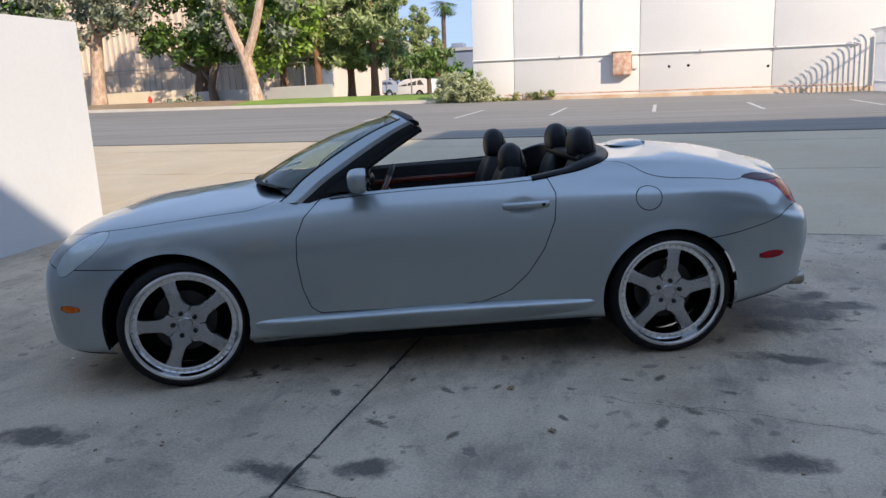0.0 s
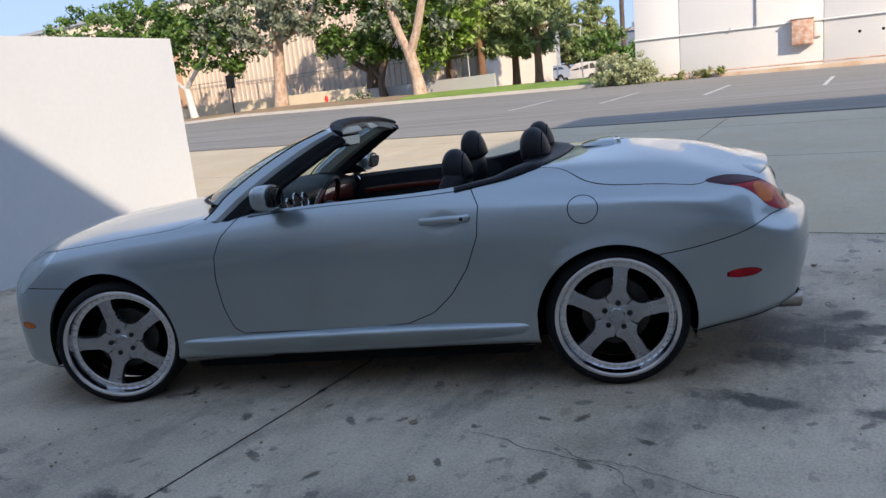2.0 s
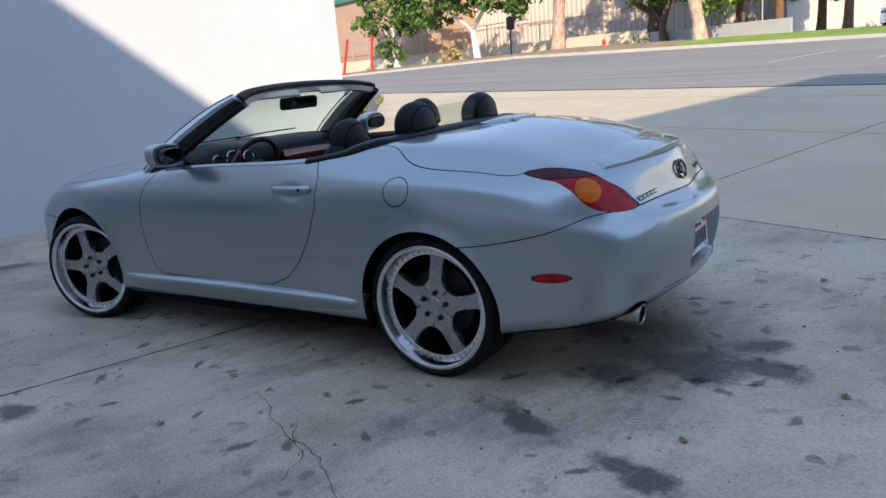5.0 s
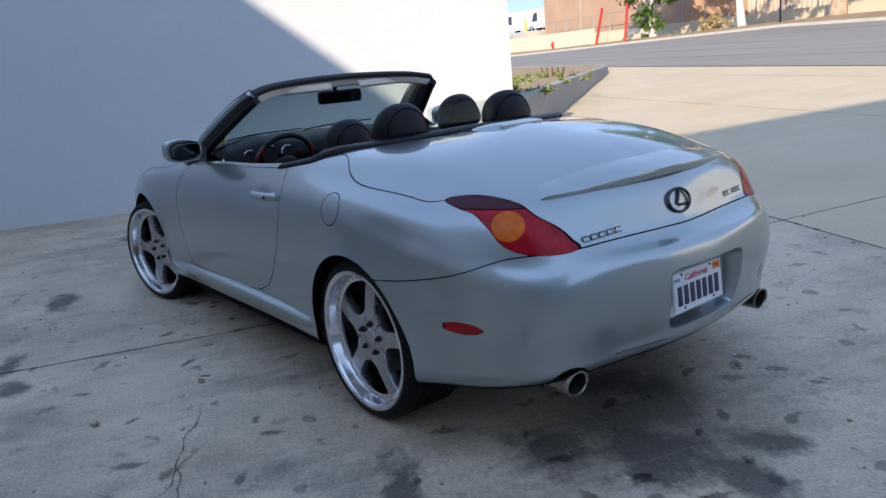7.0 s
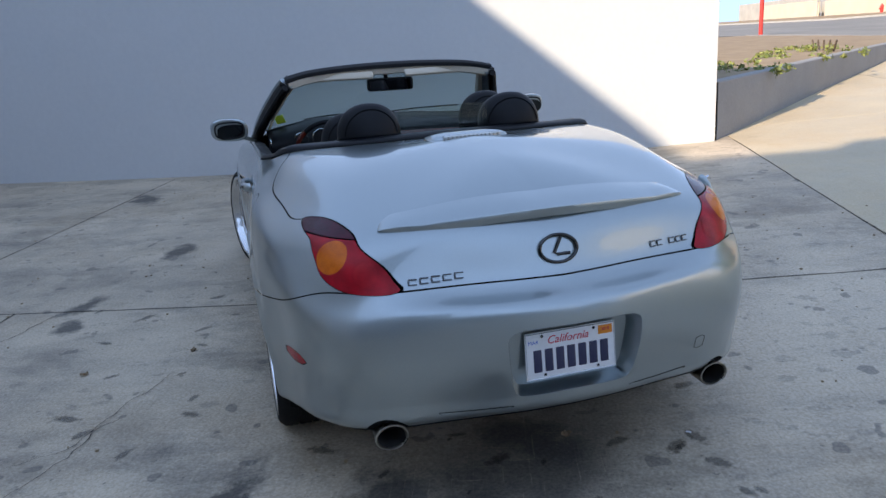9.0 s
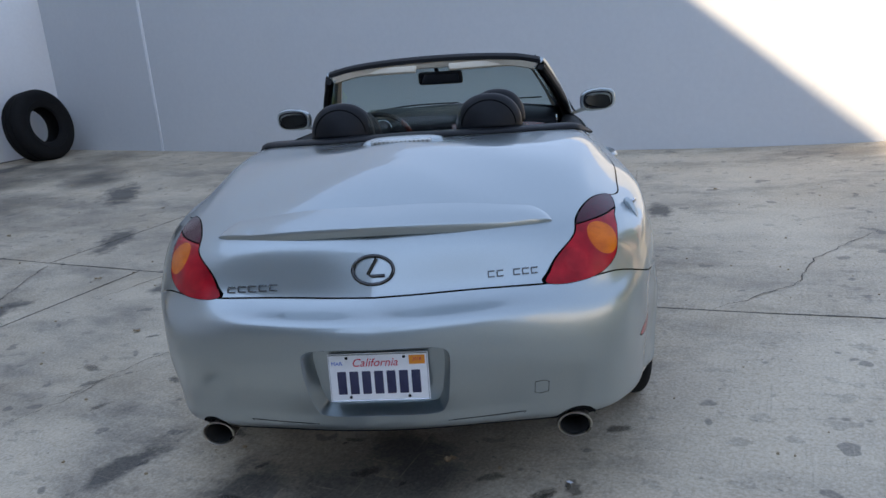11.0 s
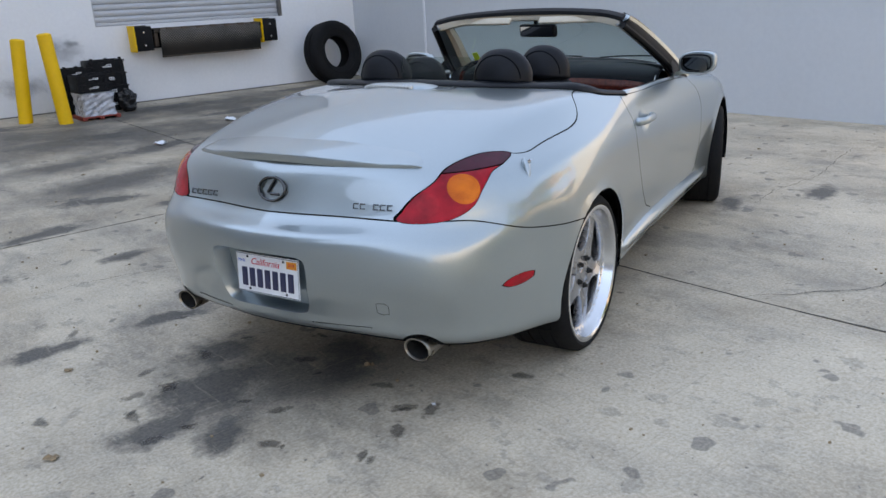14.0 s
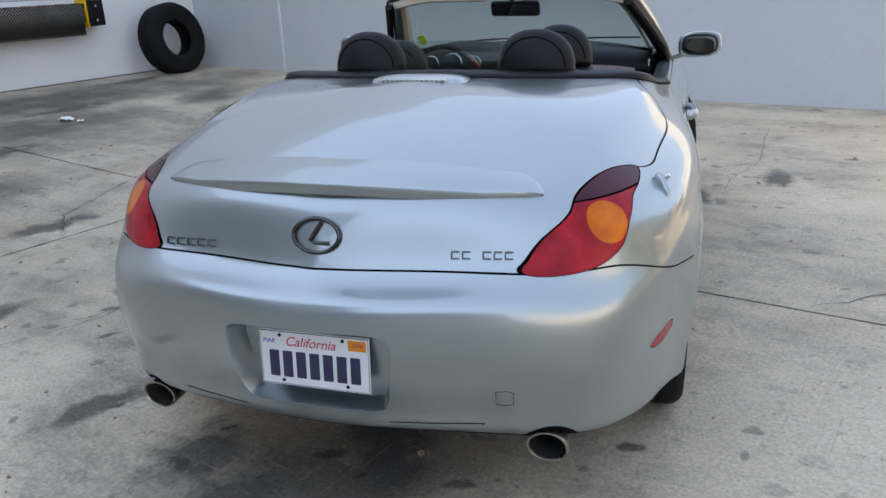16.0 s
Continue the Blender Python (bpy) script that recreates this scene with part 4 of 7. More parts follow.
back_mesh = lathe([(0.0, 0.20), (R_R - 0.02, 0.20)], 48)
cap_mesh = lathe([(0.0, -0.004), (0.034, -0.004), (0.039, 0.0), (0.041, 0.01)], 32)
nut_mesh = lathe([(0.0, -0.012), (0.006, -0.012), (0.0075, -0.009), (0.0105, 0.0), (0.013, 0.001), (0.013, 0.006)], 12)


def make_spokes():
    out = []
    n = 20
    for i in range(5):
        a = math.radians(90 + 72 * i)
        vs, fs = [], []
        for j in range(n + 1):
            t = j / n
            r = 0.05 + (R_R - 0.043 - 0.05) * t
            half = 0.034 + 0.032 * max(0, (0.138 - r) / 0.055) ** 2 + 0.020 * max(0, (r - 0.205) / 0.048) ** 2
            half = min(half, r * math.tan(math.radians(36)))
            y = 0.0 - 0.007 * math.sin(math.pi * t) + 0.006 * t
            for u, dy in ((-1, 0.040), (-1, 0.007), (-0.93, 0.0015), (-0.5, 0.0), (0.5, 0.0), (0.93, 0.0015), (1, 0.007), (1, 0.040)):
                x, z = u * half, r
                vs.append((x * math.cos(a - math.pi / 2) - z * math.sin(a - math.pi / 2), y + dy, x * math.sin(a - math.pi / 2) + z * math.cos(a - math.pi / 2)))
        for j in range(n):
            for k in range(7):
                p = j * 8 + k
                fs.append([p, p + 1, p + 9, p + 8])
        out.append((vs, fs))
    hub = lathe([(0.0, 0.0005), (0.066, 0.0005), (0.072, 0.003)], 40)
    return join(*out, hub)


spoke_mesh = make_spokes()
_riv = []
for i in range(45):
    a = 2 * math.pi * i / 45
    _riv.append(move(lathe([(0.0, -0.006), (0.0035, -0.0055), (0.0055, 0.0)], 8), Matrix.Translation(((R_R - 0.034) * math.cos(a), 0.001, (R_R - 0.034) * math.sin(a)))))
rivet_mesh = join(*_riv)
STEER = 13
make_wheel("wheel", pose(-1.31, -0.848, R_T, 0, -15, STEER), False)
make_wheel("wheel", pose(1.31, -0.848, R_T, 0, 8, 0), False)
make_wheel("wheel", pose(-1.31, 0.848, R_T, 0, 12, 180 + STEER), True)
make_wheel("wheel", pose(1.31, 0.857, R_T, 0, 30, 180), True)


# ---- street side: lawn, planter, walls, buildings ----
rng = np.random.default_rng(7)


def gz(r, s):
    return float(ground_z(r, s))


def strip(r0, r1, s0, s1, nr, ns, lift, rise=0.0):
    v, f = sheet(r0, r1, s0, s1, nr, ns, lift)
    return [(r, s, z + rise * min(1, (s - s0) / 2.0)) for r, s, z in v], f


def kerb_run(r0, r1, s, h, w=0.16, n=40):
    xs = np.linspace(r0, r1, n)
    rows = [[(x, s, gz(x, s) - 0.05) for x in xs], [(x, s + 0.01, gz(x, s) + h - 0.015) for x in xs], [(x, s + 0.025, gz(x, s) + h) for x in xs], [(x, s + w, gz(x, s) + h + 0.002) for x in xs], [(x, s + w + 0.005, gz(x, s) - 0.05) for x in xs]]
    n_ = len(xs)
    return [p for row in rows for p in row], [[k * n_ + i, k * n_ + i + 1, (k + 1) * n_ + i + 1, (k + 1) * n_ + i] for k in range(4) for i in range(n_ - 1)]


tagged(mesh_object("kerb", kerb_run(-120, -7.2, KERB, 0.15, 0.5, 90), "kerb"), "pale concrete kerb along the far side of the street", "kerb", kind="structure")
tagged(mesh_object("lawn", strip(-19.6, -7.3, KERB + 0.5, 41, 30, 12, 0.145, 0.18), "grass"), "bright mown grass verge beyond the kerb", "lawn", kind="structure")
tagged(mesh_object("planting_strip", strip(-120, -19.6, KERB + 0.5, 41, 70, 8, 0.145, 0.18), "soil"), "dry bare planting strip beyond the kerb", "soil strip", kind="structure")
for i, (r, s0, s1) in enumerate([(-7.8, 18.9, 23.0), (-4.75, 18.8, 23.0), (-1.75, 18.8, 23.0), (1.25, 18.8, 23.2), (4.2, 18.6, 22.9), (7.2, 18.7, 22.6)]):
    v = [(r + dx, s, gz(r, s) + 0.009) for s in np.linspace(s0, s1, 10) for dx in (-0.055, 0.055)]
    tagged(mesh_object("parking_line", (v, [[2 * k, 2 * k + 1, 2 * k + 3, 2 * k + 2] for k in range(9)]), "line"), "faded white painted parking bay line", "parking line", group="parking lines")

# planter beside the driveway, with its own low wall
P_LINE = [(p[0], p[1]) for p in smooth_line([(-5.25, 3.33, 0), (-7.4, 4.83, 0), (-9.6, 6.35, 0), (-11.8, 7.93, 0), (-14.0, 9.5, 0), (-16.2, 11.1, 0), (-18.4, 12.45, 0), (-21.5, 13.15, 0), (-27, 13.3, 0), (-35, 13.35, 0)], 60)]
rows = [[], [], [], [], []]
for k, (r, s) in enumerate(P_LINE):
    a, b = P_LINE[max(0, k - 1)], P_LINE[min(len(P_LINE) - 1, k + 1)]
    n = Vector((b[1] - a[1], a[0] - b[0], 0)).normalized() * -1
    top = max(0.80, gz(r, s) + 0.14)
    for row, (off, z) in zip(rows, ((0.0, gz(r, s) - 0.2), (0.0, top - 0.015), (0.015, top), (0.17, top), (0.18, 0.2))):
        row.append((r + n.x * off, s + n.y * off, z))
pl_v = [p for row in rows for p in row]
nn = len(P_LINE)
planter = tagged(mesh_object("planter_wall", (pl_v, [[k * nn + i, k * nn + i + 1, (k + 1) * nn + i + 1, (k + 1) * nn + i] for k in range(4) for i in range(nn - 1)]), "planter_grey"), "low grey concrete planter wall beside the driveway", "low wall", kind="structure")
soil_v = [(r - 0.05, s - 0.08, 0.785 + 0.012 * math.sin(r * 2.3)) for r, s in P_LINE] + [(r - 0.25 if r > -6 else r, 3.0 - (k % 3) * 0.05 - 3.0 * min(1, (-5.3 - r) / 3), 0.80) for k, (r, s) in enumerate(P_LINE)]
tagged(mesh_object("planter_soil", (soil_v, [[i, i + 1, nn + i + 1, nn + i] for i in range(nn - 1)]), "soil"), "dry brown planter soil with weeds", "soil", kind="structure")

# white building across the street; it leans with the fall of the street
WB = pose(-7.02, 31.0, 0, 0, 0.95, 0)
wb = tagged(empty("white_building", WB), "long white concrete panel building with pipes and rust stains", "building")
edges = [0, 1.93, 7.5, 12.91, 18.5, 24, 30]
for a, b_ in zip(edges, edges[1:]):
    part("wall_panel", box(a + 0.012, b_ - 0.012, 0.0, 0.25, 0.2, 9.5, 0.012), "white_stucco", wb)
part("panel_backing", box(0.05, 30, 0.05, 6, 0.2, 9.4), "kerb", wb)
part("parapet", box(-0.05, 30, -0.06, 0.3, 9.5, 9.7, 0.02), "white_stucco", wb)
part("horizontal_pipe", tube([(0.0, -0.07, 2.93), (16.2, -0.07, 2.93)], 0.035, 8), "white_stucco", wb)
part("downpipe", tube([(5.05, -0.06, 9.4), (5.05, -0.06, 2.99)], 0.05, 8), "shutter", wb)
part("pipe_elbow", tube([(5.05, -0.06, 2.99), (5.0, -0.07, 2.94), (4.9, -0.07, 2.93)], 0.05, 8), "shutter", wb)
part("wall_base", box(1.0, 30, -0.14, 0.0, 0.4, 1.22, 0.02), "stained_base", wb, "rust-stained base strip")
part("low_pipe", tube([(1.5, -0.2, 1.33), (16.0, -0.2, 1.33)], 0.028, 8), "rust", wb, "rusty low pipe")
for x in (4.0, 7.0, 10.0, 13.0, 16.0):
    part("pipe_clip", box(x - 0.04, x + 0.04, -0.12, 0.0, 2.87, 2.99), "shutter", wb)
cab = tagged(empty("electrical_cabinet", WB), "rust-streaked white steel cabinet mounted on the building wall", "cabinet")
part("cabinet_body", box(6.35, 7.15, -0.42, -0.002, 2.03, 3.03, 0.02), "rust", cab)
part("cabinet_door", box(6.39, 7.11, -0.45, -0.42, 2.07, 2.99, 0.01), "rust", cab)
part("cabinet_hood", box(6.31, 7.19, -0.48, -0.002, 3.03, 3.07, 0.01), "line", cab)
part("conduit_box", box(7.17, 7.42, -0.12, -0.002, 2.30, 2.85, 0.01), "white_stucco", cab)
for i, (x, z) in enumerate(((8.75, 2.33), (9.55, 2.34), (12.75, 2.18))):
    part("wall_hole", move(lathe([(0.0, -0.008), (0.05, -0.006), (0.06, 0.0)], 12), pose(x, 0, z)), "void", wb)


def palisade():
    fence = tagged(empty("palisade_fence"), "pale steel fence with outward curved pointed tops", "fence")
    r0 = 9.75
    for i in range(27):
        s = 30.75 - i * 0.155
        z = gz(r0, s) - 0.02
        part("pale", tube([(r0, s, z), (r0, s, z + 2.1), (r0 - 0.03, s, z + 2.28), (r0 - 0.12, s, z + 2.40), (r0 - 0.26, s, z + 2.46)], 0.024, 6), "plate", fence)
    for h in (0.35, 1.85):
        v0, v1 = gz(r0, 30.9) + h, gz(r0, 26.6) + h
        part("fence_rail", tube([(r0 + 0.03, 30.9, v0), (r0 + 0.03, 26.6, v1)], 0.03, 6), "plate", fence)
    for s in (30.88, 28.7, 26.6):
        part("fence_post", box(r0 + 0.02, r0 + 0.10, s - 0.04, s + 0.04, gz(r0, s) - 0.05, gz(r0, s) + 2.2, 0.01), "plate", fence)


palisade()

# beige warehouse behind the trees, with its block wall and mesh fence
bw = tagged(empty("beige_warehouse"), "long beige ribbed metal warehouse behind the trees", "building")
part("warehouse_wall", box(-82, -21.0, 44.3, 58, 1.2, 11.5), "beige", bw)
rib_v, rib_f = [], []
for i in range(122):
    x = -81.8 + i * 0.5
    v, f = box(x, x + 0.14, 44.2, 44.3, 1.2, 11.5)
    rib_f += [[k + len(rib_v) for k in q] for q in f]
    rib_v += v
part("cladding_ribs", (rib_v, rib_f), "beige", bw, smooth=False)["kind"] = "stuff"
part("warehouse_roof", box(-82.3, -20.8, 44.0, 58.3, 11.5, 11.8), "shutter", bw)
part("cladding_joint", box(-82, -21, 44.18, 44.2, 4.35, 4.42), "shutter", bw)
gray = tagged(empty("grey_warehouse"), "pale grey flat-roofed warehouse with large blank walls", "building")
part("warehouse_wall", box(-27.5, -21.4, 48, 60, 1.0, 5.6), "shutter", gray)
part("warehouse_roof", box(-27.7, -21.2, 47.8, 60.2, 5.6, 5.8), "kerb", gray)
slate = tagged(empty("slate_warehouse"), "blue-grey metal warehouse far down the street", "building")
part("warehouse_wall", box(-30, -14, 98, 112, 1, 7.2), "slate", slate)
part("warehouse_roof", box(-30.3, -13.7, 97.7, 112.3, 7.2, 7.6), "shutter", slate)
part("roof_vent", box(-26.0, -24.4, 99, 101, 7.6, 8.3, 0.05), "slate", slate)
part("loading_band", box(-30, -14, 97.9, 98.0, 1.0, 4.2), "line", slate)
tagged(mesh_object("block_wall", box(-78, -25.5, 36.6, 36.8, 1.2, 2.62, 0.02), "cream", smooth=False), "low cream-painted block wall behind the verge", "wall", kind="structure")
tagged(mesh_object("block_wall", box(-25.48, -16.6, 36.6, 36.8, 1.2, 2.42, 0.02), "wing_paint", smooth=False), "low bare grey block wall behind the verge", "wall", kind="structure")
mf = tagged(empty("mesh_fence"), "galvanised chain-link fence on steel posts above the block wall", "fence")
for i in range(23):
    x = -79 + i * 2.75
    part("fence_post", tube([(x, 37.2, 1.6), (x, 37.2, 4.2 if x < -36 else 3.75)], 0.04, 6), "galv", mf)
part("top_rail", tube([(-79, 37.2, 4.2), (-36, 37.2, 4.2)], 0.03, 6), "galv", mf)
part("top_rail", tube([(-36, 37.2, 3.75), (-18.5, 37.2, 3.75)], 0.03, 6), "galv", mf)
wires = []
for i in range(150):
    x = -79 + i * 0.4
    wires.append(tube([(x, 37.22, 2.3), (x + 0.75, 37.22, 3.72)], 0.006, 3))
    wires.append(tube([(x + 0.75, 37.23, 2.3), (x, 37.23, 3.72)], 0.006, 3))
part("wire_mesh", join(*wires), "galv", mf, smooth=False)["kind"] = "stuff"

# tan yard buildings and gate far along the street
tan = tagged(empty("tan_shed"), "tan rendered shed with a green roof edge behind a gate", "building")
part("shed_wall", box(-75.6, -49.7, 38.5, 46, 1.5, 8.2), "tan", tan)
part("roof_edge", box(-75.9, -49.4, 38.2, 46.2, 8.2, 8.7, 0.03), "green_paint", tan)
part("shed_joint", box(-67.4, -67.3, 38.46, 38.5, 1.5, 8.2), "kerb", tan)
tagged(mesh_object("yard_wall", join(box(-96, -79.5, 34.4, 34.7, 0.8, 3.1, 0.03), box(-77.5, -58, 34.4, 34.7, 0.8, 2.95, 0.03)), "cream", smooth=False), "cream rendered yard wall along the pavement", "wall", kind="structure")
yg = tagged(empty("yard_gate"), "grey steel mesh yard gate between wall ends", "gate")
for x in (-79.5, -78.5, -77.5):
    part("gate_upright", tube([(x, 34.5, 1.2), (x, 34.5, 4.6)], 0.05, 6), "galv", yg)
for z in (1.4, 3.0, 4.5):
    part("gate_rail", tube([(-79.5, 34.5, z), (-77.5, 34.5, z)], 0.04, 6), "galv", yg)


def red_pole(r, s, h, lean):
    tagged(mesh_object("red_pole", tube([(r, s, gz(r, s)), (r + lean, s, gz(r, s) + h)], 0.10, 10), "red_paint"), "leaning red painted steel guard pole at the roadside", "pole", group="red poles")


red_pole(-51.5, 31.0, 2.9, 1.2)
red_pole(-47.2, 31.0, 2.9, 0.5)
red_pole(-35.2, 13.95, 3.4, 0.0)


def hydrant(r, s, k=1.0):
    h = tagged(empty("fire_hydrant", pose(r, s, gz(r, s) + 0.15) @ Matrix.Scale(k, 4)), "red fire hydrant standing on the verge by the kerb", "hydrant", group="hydrants")
    part("hydrant_body", lathe([(0.16, 0.0), (0.16, 0.05), (0.11, 0.06), (0.11, 0.50), (0.15, 0.51), (0.15, 0.55), (0.12, 0.60), (0.07, 0.68), (0.03, 0.71), (0.03, 0.75), (0.0, 0.75)], 18, "z"), "red_paint", h)
    for a in (0, 180, 270):
        part("outlet_cap", move(lathe([(0.0, 0.19), (0.06, 0.19), (0.065, 0.12), (0.05, 0.09), (0.05, 0.0)], 12, "x"), pose(0, 0, 0.40, 0, 0, a)), "red_paint", h)


hydrant(-28.1, 35.8, 0.8)
hydrant(-61.4, 32.2, 1.1)
sp = tagged(empty("sign_post"), "dark steel street sign seen from behind on the verge", "street sign")
part("post", tube([(-32.4, 32, 1.55), (-32.4, 32, 4.2)], 0.05, 8), "black", sp)
part("sign_plate", box(-32.75, -32.05, 32.03, 32.06, 3.35, 4.15, 0.01), "black", sp)
lp = tagged(empty("lamp_post"), "thin galvanised lamp post behind the trees", "lamp post")
part("post", tube([(-17.8, 55, 1.3), (-17.75, 55, 5.2), (-17.7, 55, 5.6), (-18.2, 55, 5.8)], [0.06, 0.05, 0.045, 0.04], 8), "galv", lp)
part("lamp_head", move(ellipsoid((0, 0, 0), (0.35, 0.12, 0.07), 12, 8), pose(-18.4, 55, 5.8)), "galv", lp)


# ---- vegetation ----
def leaves(clumps, per, size, long=1.6, droop=0.0):
    """Small folded leaf blades scattered round clump centres (x, y, z, radius)."""
    c = np.array(clumps)
    n = len(c) * per
    k = np.repeat(np.arange(len(c)), per)
    d = rng.normal(size=(n, 3))
    d /= np.linalg.norm(d, axis=1)[:, None]
    p = c[k, :3] + d * (c[k, 3] * rng.random(n) ** 0.45)[:, None] * np.array([1, 1, 0.8])
    a = rng.normal(size=(n, 3))
    a[:, 2] -= droop
    a /= np.linalg.norm(a, axis=1)[:, None]
    b = np.cross(a, d + 0.01)
    b /= np.linalg.norm(b, axis=1)[:, None] + 1e-9
    sz = size * (0.6 + 0.8 * rng.random(n))[:, None]
    v = np.stack([p - a * sz * long / 2, p + b * sz * 0.4, p + a * sz * long / 2, p - b * sz * 0.4], 1).reshape(-1, 3)
    return v, [[4 * i, 4 * i + 1, 4 * i + 2, 4 * i + 3] for i in range(n)]


def blob_clumps(blobs, density, rad):
    """Clump centres over the outer part of ellipsoids, leaving gaps."""
    out = []
    for x, y, z, rx, ry, rz in blobs:
        for _ in range(int(density * (rx * ry + ry * rz + rx * rz))):
            d = rng.normal(size=3)
            d /= np.linalg.norm(d)
            q = 0.45 + 0.6 * rng.random() ** 0.7
            out.append((x + d[0] * rx * q, y + d[1] * ry * q, z + d[2] * rz * q, rad * (0.6 + 0.8 * rng.random())))
    return out


def tree(label, trunk, radii, limbs, blobs, bark, leaf, density=2.6, rad=0.55, per=42, size=0.17, long=1.6, droop=0.0, name="tree", group="street trees"):
    t = tagged(empty(name), label, "tree", group=group)
    part("trunk", tube(smooth_line(trunk, 14), list(np.interp(np.linspace(0, 1, 14), np.linspace(0, 1, len(radii)), radii)), 14), bark, t)
    for pts, r0, r1 in limbs:
        q = smooth_line(pts, 8)
        part("limb", tube(q, list(np.linspace(r0, r1, 8)), 8), bark, t)
    part("crown", leaves(blob_clumps(blobs, density, rad), per, size, long, droop), leaf, t, smooth=False)["kind"] = "stuff"
    return t


tree("tall eucalyptus with a thick pale trunk and grey-green leaves", [(-30.3, 34, 1.5), (-30.15, 34, 3.2), (-29.9, 34, 5.6), (-29.6, 34, 9)], [0.56, 0.38, 0.34, 0.24], [([(-29.9, 34, 5.2), (-31.5, 33.5, 6.4), (-33, 33.5, 7.6)], 0.25, 0.1), ([(-29.8, 34, 5.8), (-27.6, 33.8, 6.6), (-26.4, 33.6, 7.4)], 0.25, 0.1)],
     [(-31.5, 33.5, 8.2, 4.2, 3, 2.6), (-27.6, 33.5, 8.0, 2.6, 2.5, 2.0), (-33.5, 33, 6.6, 1.8, 1.6, 1.1), (-30.5, 33.2, 6.1, 1.2, 1.2, 0.9), (-28.2, 33.4, 6.6, 1.0, 1.0, 0.9)], "bark_pale", "leaf_grey", size=0.2)
tree("leaning pale forked tree with peeling bark on the verge", [(-19.4, 33, 1.3), (-19.55, 33, 2.6), (-19.85, 33, 4.0)], [0.50, 0.31, 0.33], [([(-19.85, 33, 3.9), (-20.4, 33, 5.2), (-20.9, 33, 7.0), (-21.0, 33, 9)], 0.25, 0.17), ([(-19.8, 33, 3.9), (-19.2, 33, 5.2), (-18.6, 33, 7.0), (-18.0, 33, 9)], 0.26, 0.18)],
     [(-21.3, 33.2, 6.2, 1.5, 1.2, 1.5), (-18.0, 33.4, 6.5, 1.6, 1.4, 1.6), (-20, 33.5, 10, 4, 3, 2.6)], "bark_pale", "leaf_grey", density=2.0)
tree("dense dark-green broadleaf tree behind the verge", [(-25.4, 37, 1.6), (-25.2, 37, 3.0), (-24.8, 37, 4.6), (-24.5, 37, 7)], [0.45, 0.38, 0.33, 0.2], [([(-25.1, 37, 3.4), (-26.6, 36.6, 4.4), (-27.6, 36.4, 5.6)], 0.22, 0.08), ([(-25, 37, 3.6), (-23.6, 36.6, 4.6), (-22.4, 36.4, 5.6)], 0.22, 0.08)],
     [(-25.8, 36.2, 6.8, 2.9, 2.6, 2.6), (-23.0, 36.2, 5.6, 2.4, 2.4, 1.9), (-21.4, 36, 6.8, 2.4, 2.4, 2.4), (-27.3, 36.2, 5.4, 1.2, 1.2, 0.9), (-24.6, 36, 4.7, 1.6, 1.5, 0.9), (-24.5, 36.5, 9.6, 4.6, 3.6, 2.4)], "bark_dark", "leaf_green", density=3.4, size=0.19)
tree("slender dark trunk tree with bright green leaves", [(-23.8, 36, 1.7), (-23.9, 36, 2.8), (-23.4, 36, 4.0)], [0.3, 0.22, 0.14], [([(-23.9, 36, 2.8), (-24.6, 36, 3.8)], 0.14, 0.06)], [(-19.4, 35.2, 5.4, 2.0, 1.6, 2.4), (-17.9, 35.4, 6.6, 1.8, 1.6, 2.2), (-20.3, 35, 3.7, 1.0, 0.9, 0.8)], "bark_dark", "leaf_bright", density=3.0, size=0.19)
tree("young street tree with a whitewashed trunk", [(-38.0, 34, 1.5), (-38.2, 34, 2.9), (-38.4, 34, 4.0)], [0.30, 0.24, 0.18], [([(-38.4, 34, 3.8), (-36.6, 33.8, 5.2), (-35.4, 33.8, 6.4)], 0.17, 0.07), ([(-38.4, 34, 3.8), (-40.2, 33.8, 5.0), (-41.6, 33.8, 5.8)], 0.16, 0.06)],
     [(-42.6, 33.5, 6.4, 3.4, 2.4, 2.3), (-38, 33.6, 6.8, 3.2, 2.4, 2.0), (-34.6, 33.6, 6.2, 2.6, 2.2, 1.7), (-37, 33.8, 9, 6, 3, 2.4), (-33.2, 33.4, 5.0, 1.1, 1.0, 0.8)], "bark_white", "leaf_green", density=3.2, size=0.2)
tree("ivy-clad roadside tree with dense green leaves", [(-48.0, 34, 1.3), (-48.1, 34, 2.6), (-48.2, 34, 5)], [0.35, 0.26, 0.2], [([(-48.1, 34, 3.0), (-49.4, 34, 4.8)], 0.14, 0.06)], [(-48.3, 33.7, 3.1, 1.3, 1.1, 1.3), (-48.4, 33.6, 6.4, 3.6, 2.6, 2.4), (-46.4, 33.6, 8.4, 3.6, 2.6, 2.0), (-45.4, 33.6, 5.2, 1.8, 1.6, 1.2)], "bark_white", "leaf_green", density=3.2, size=0.2)


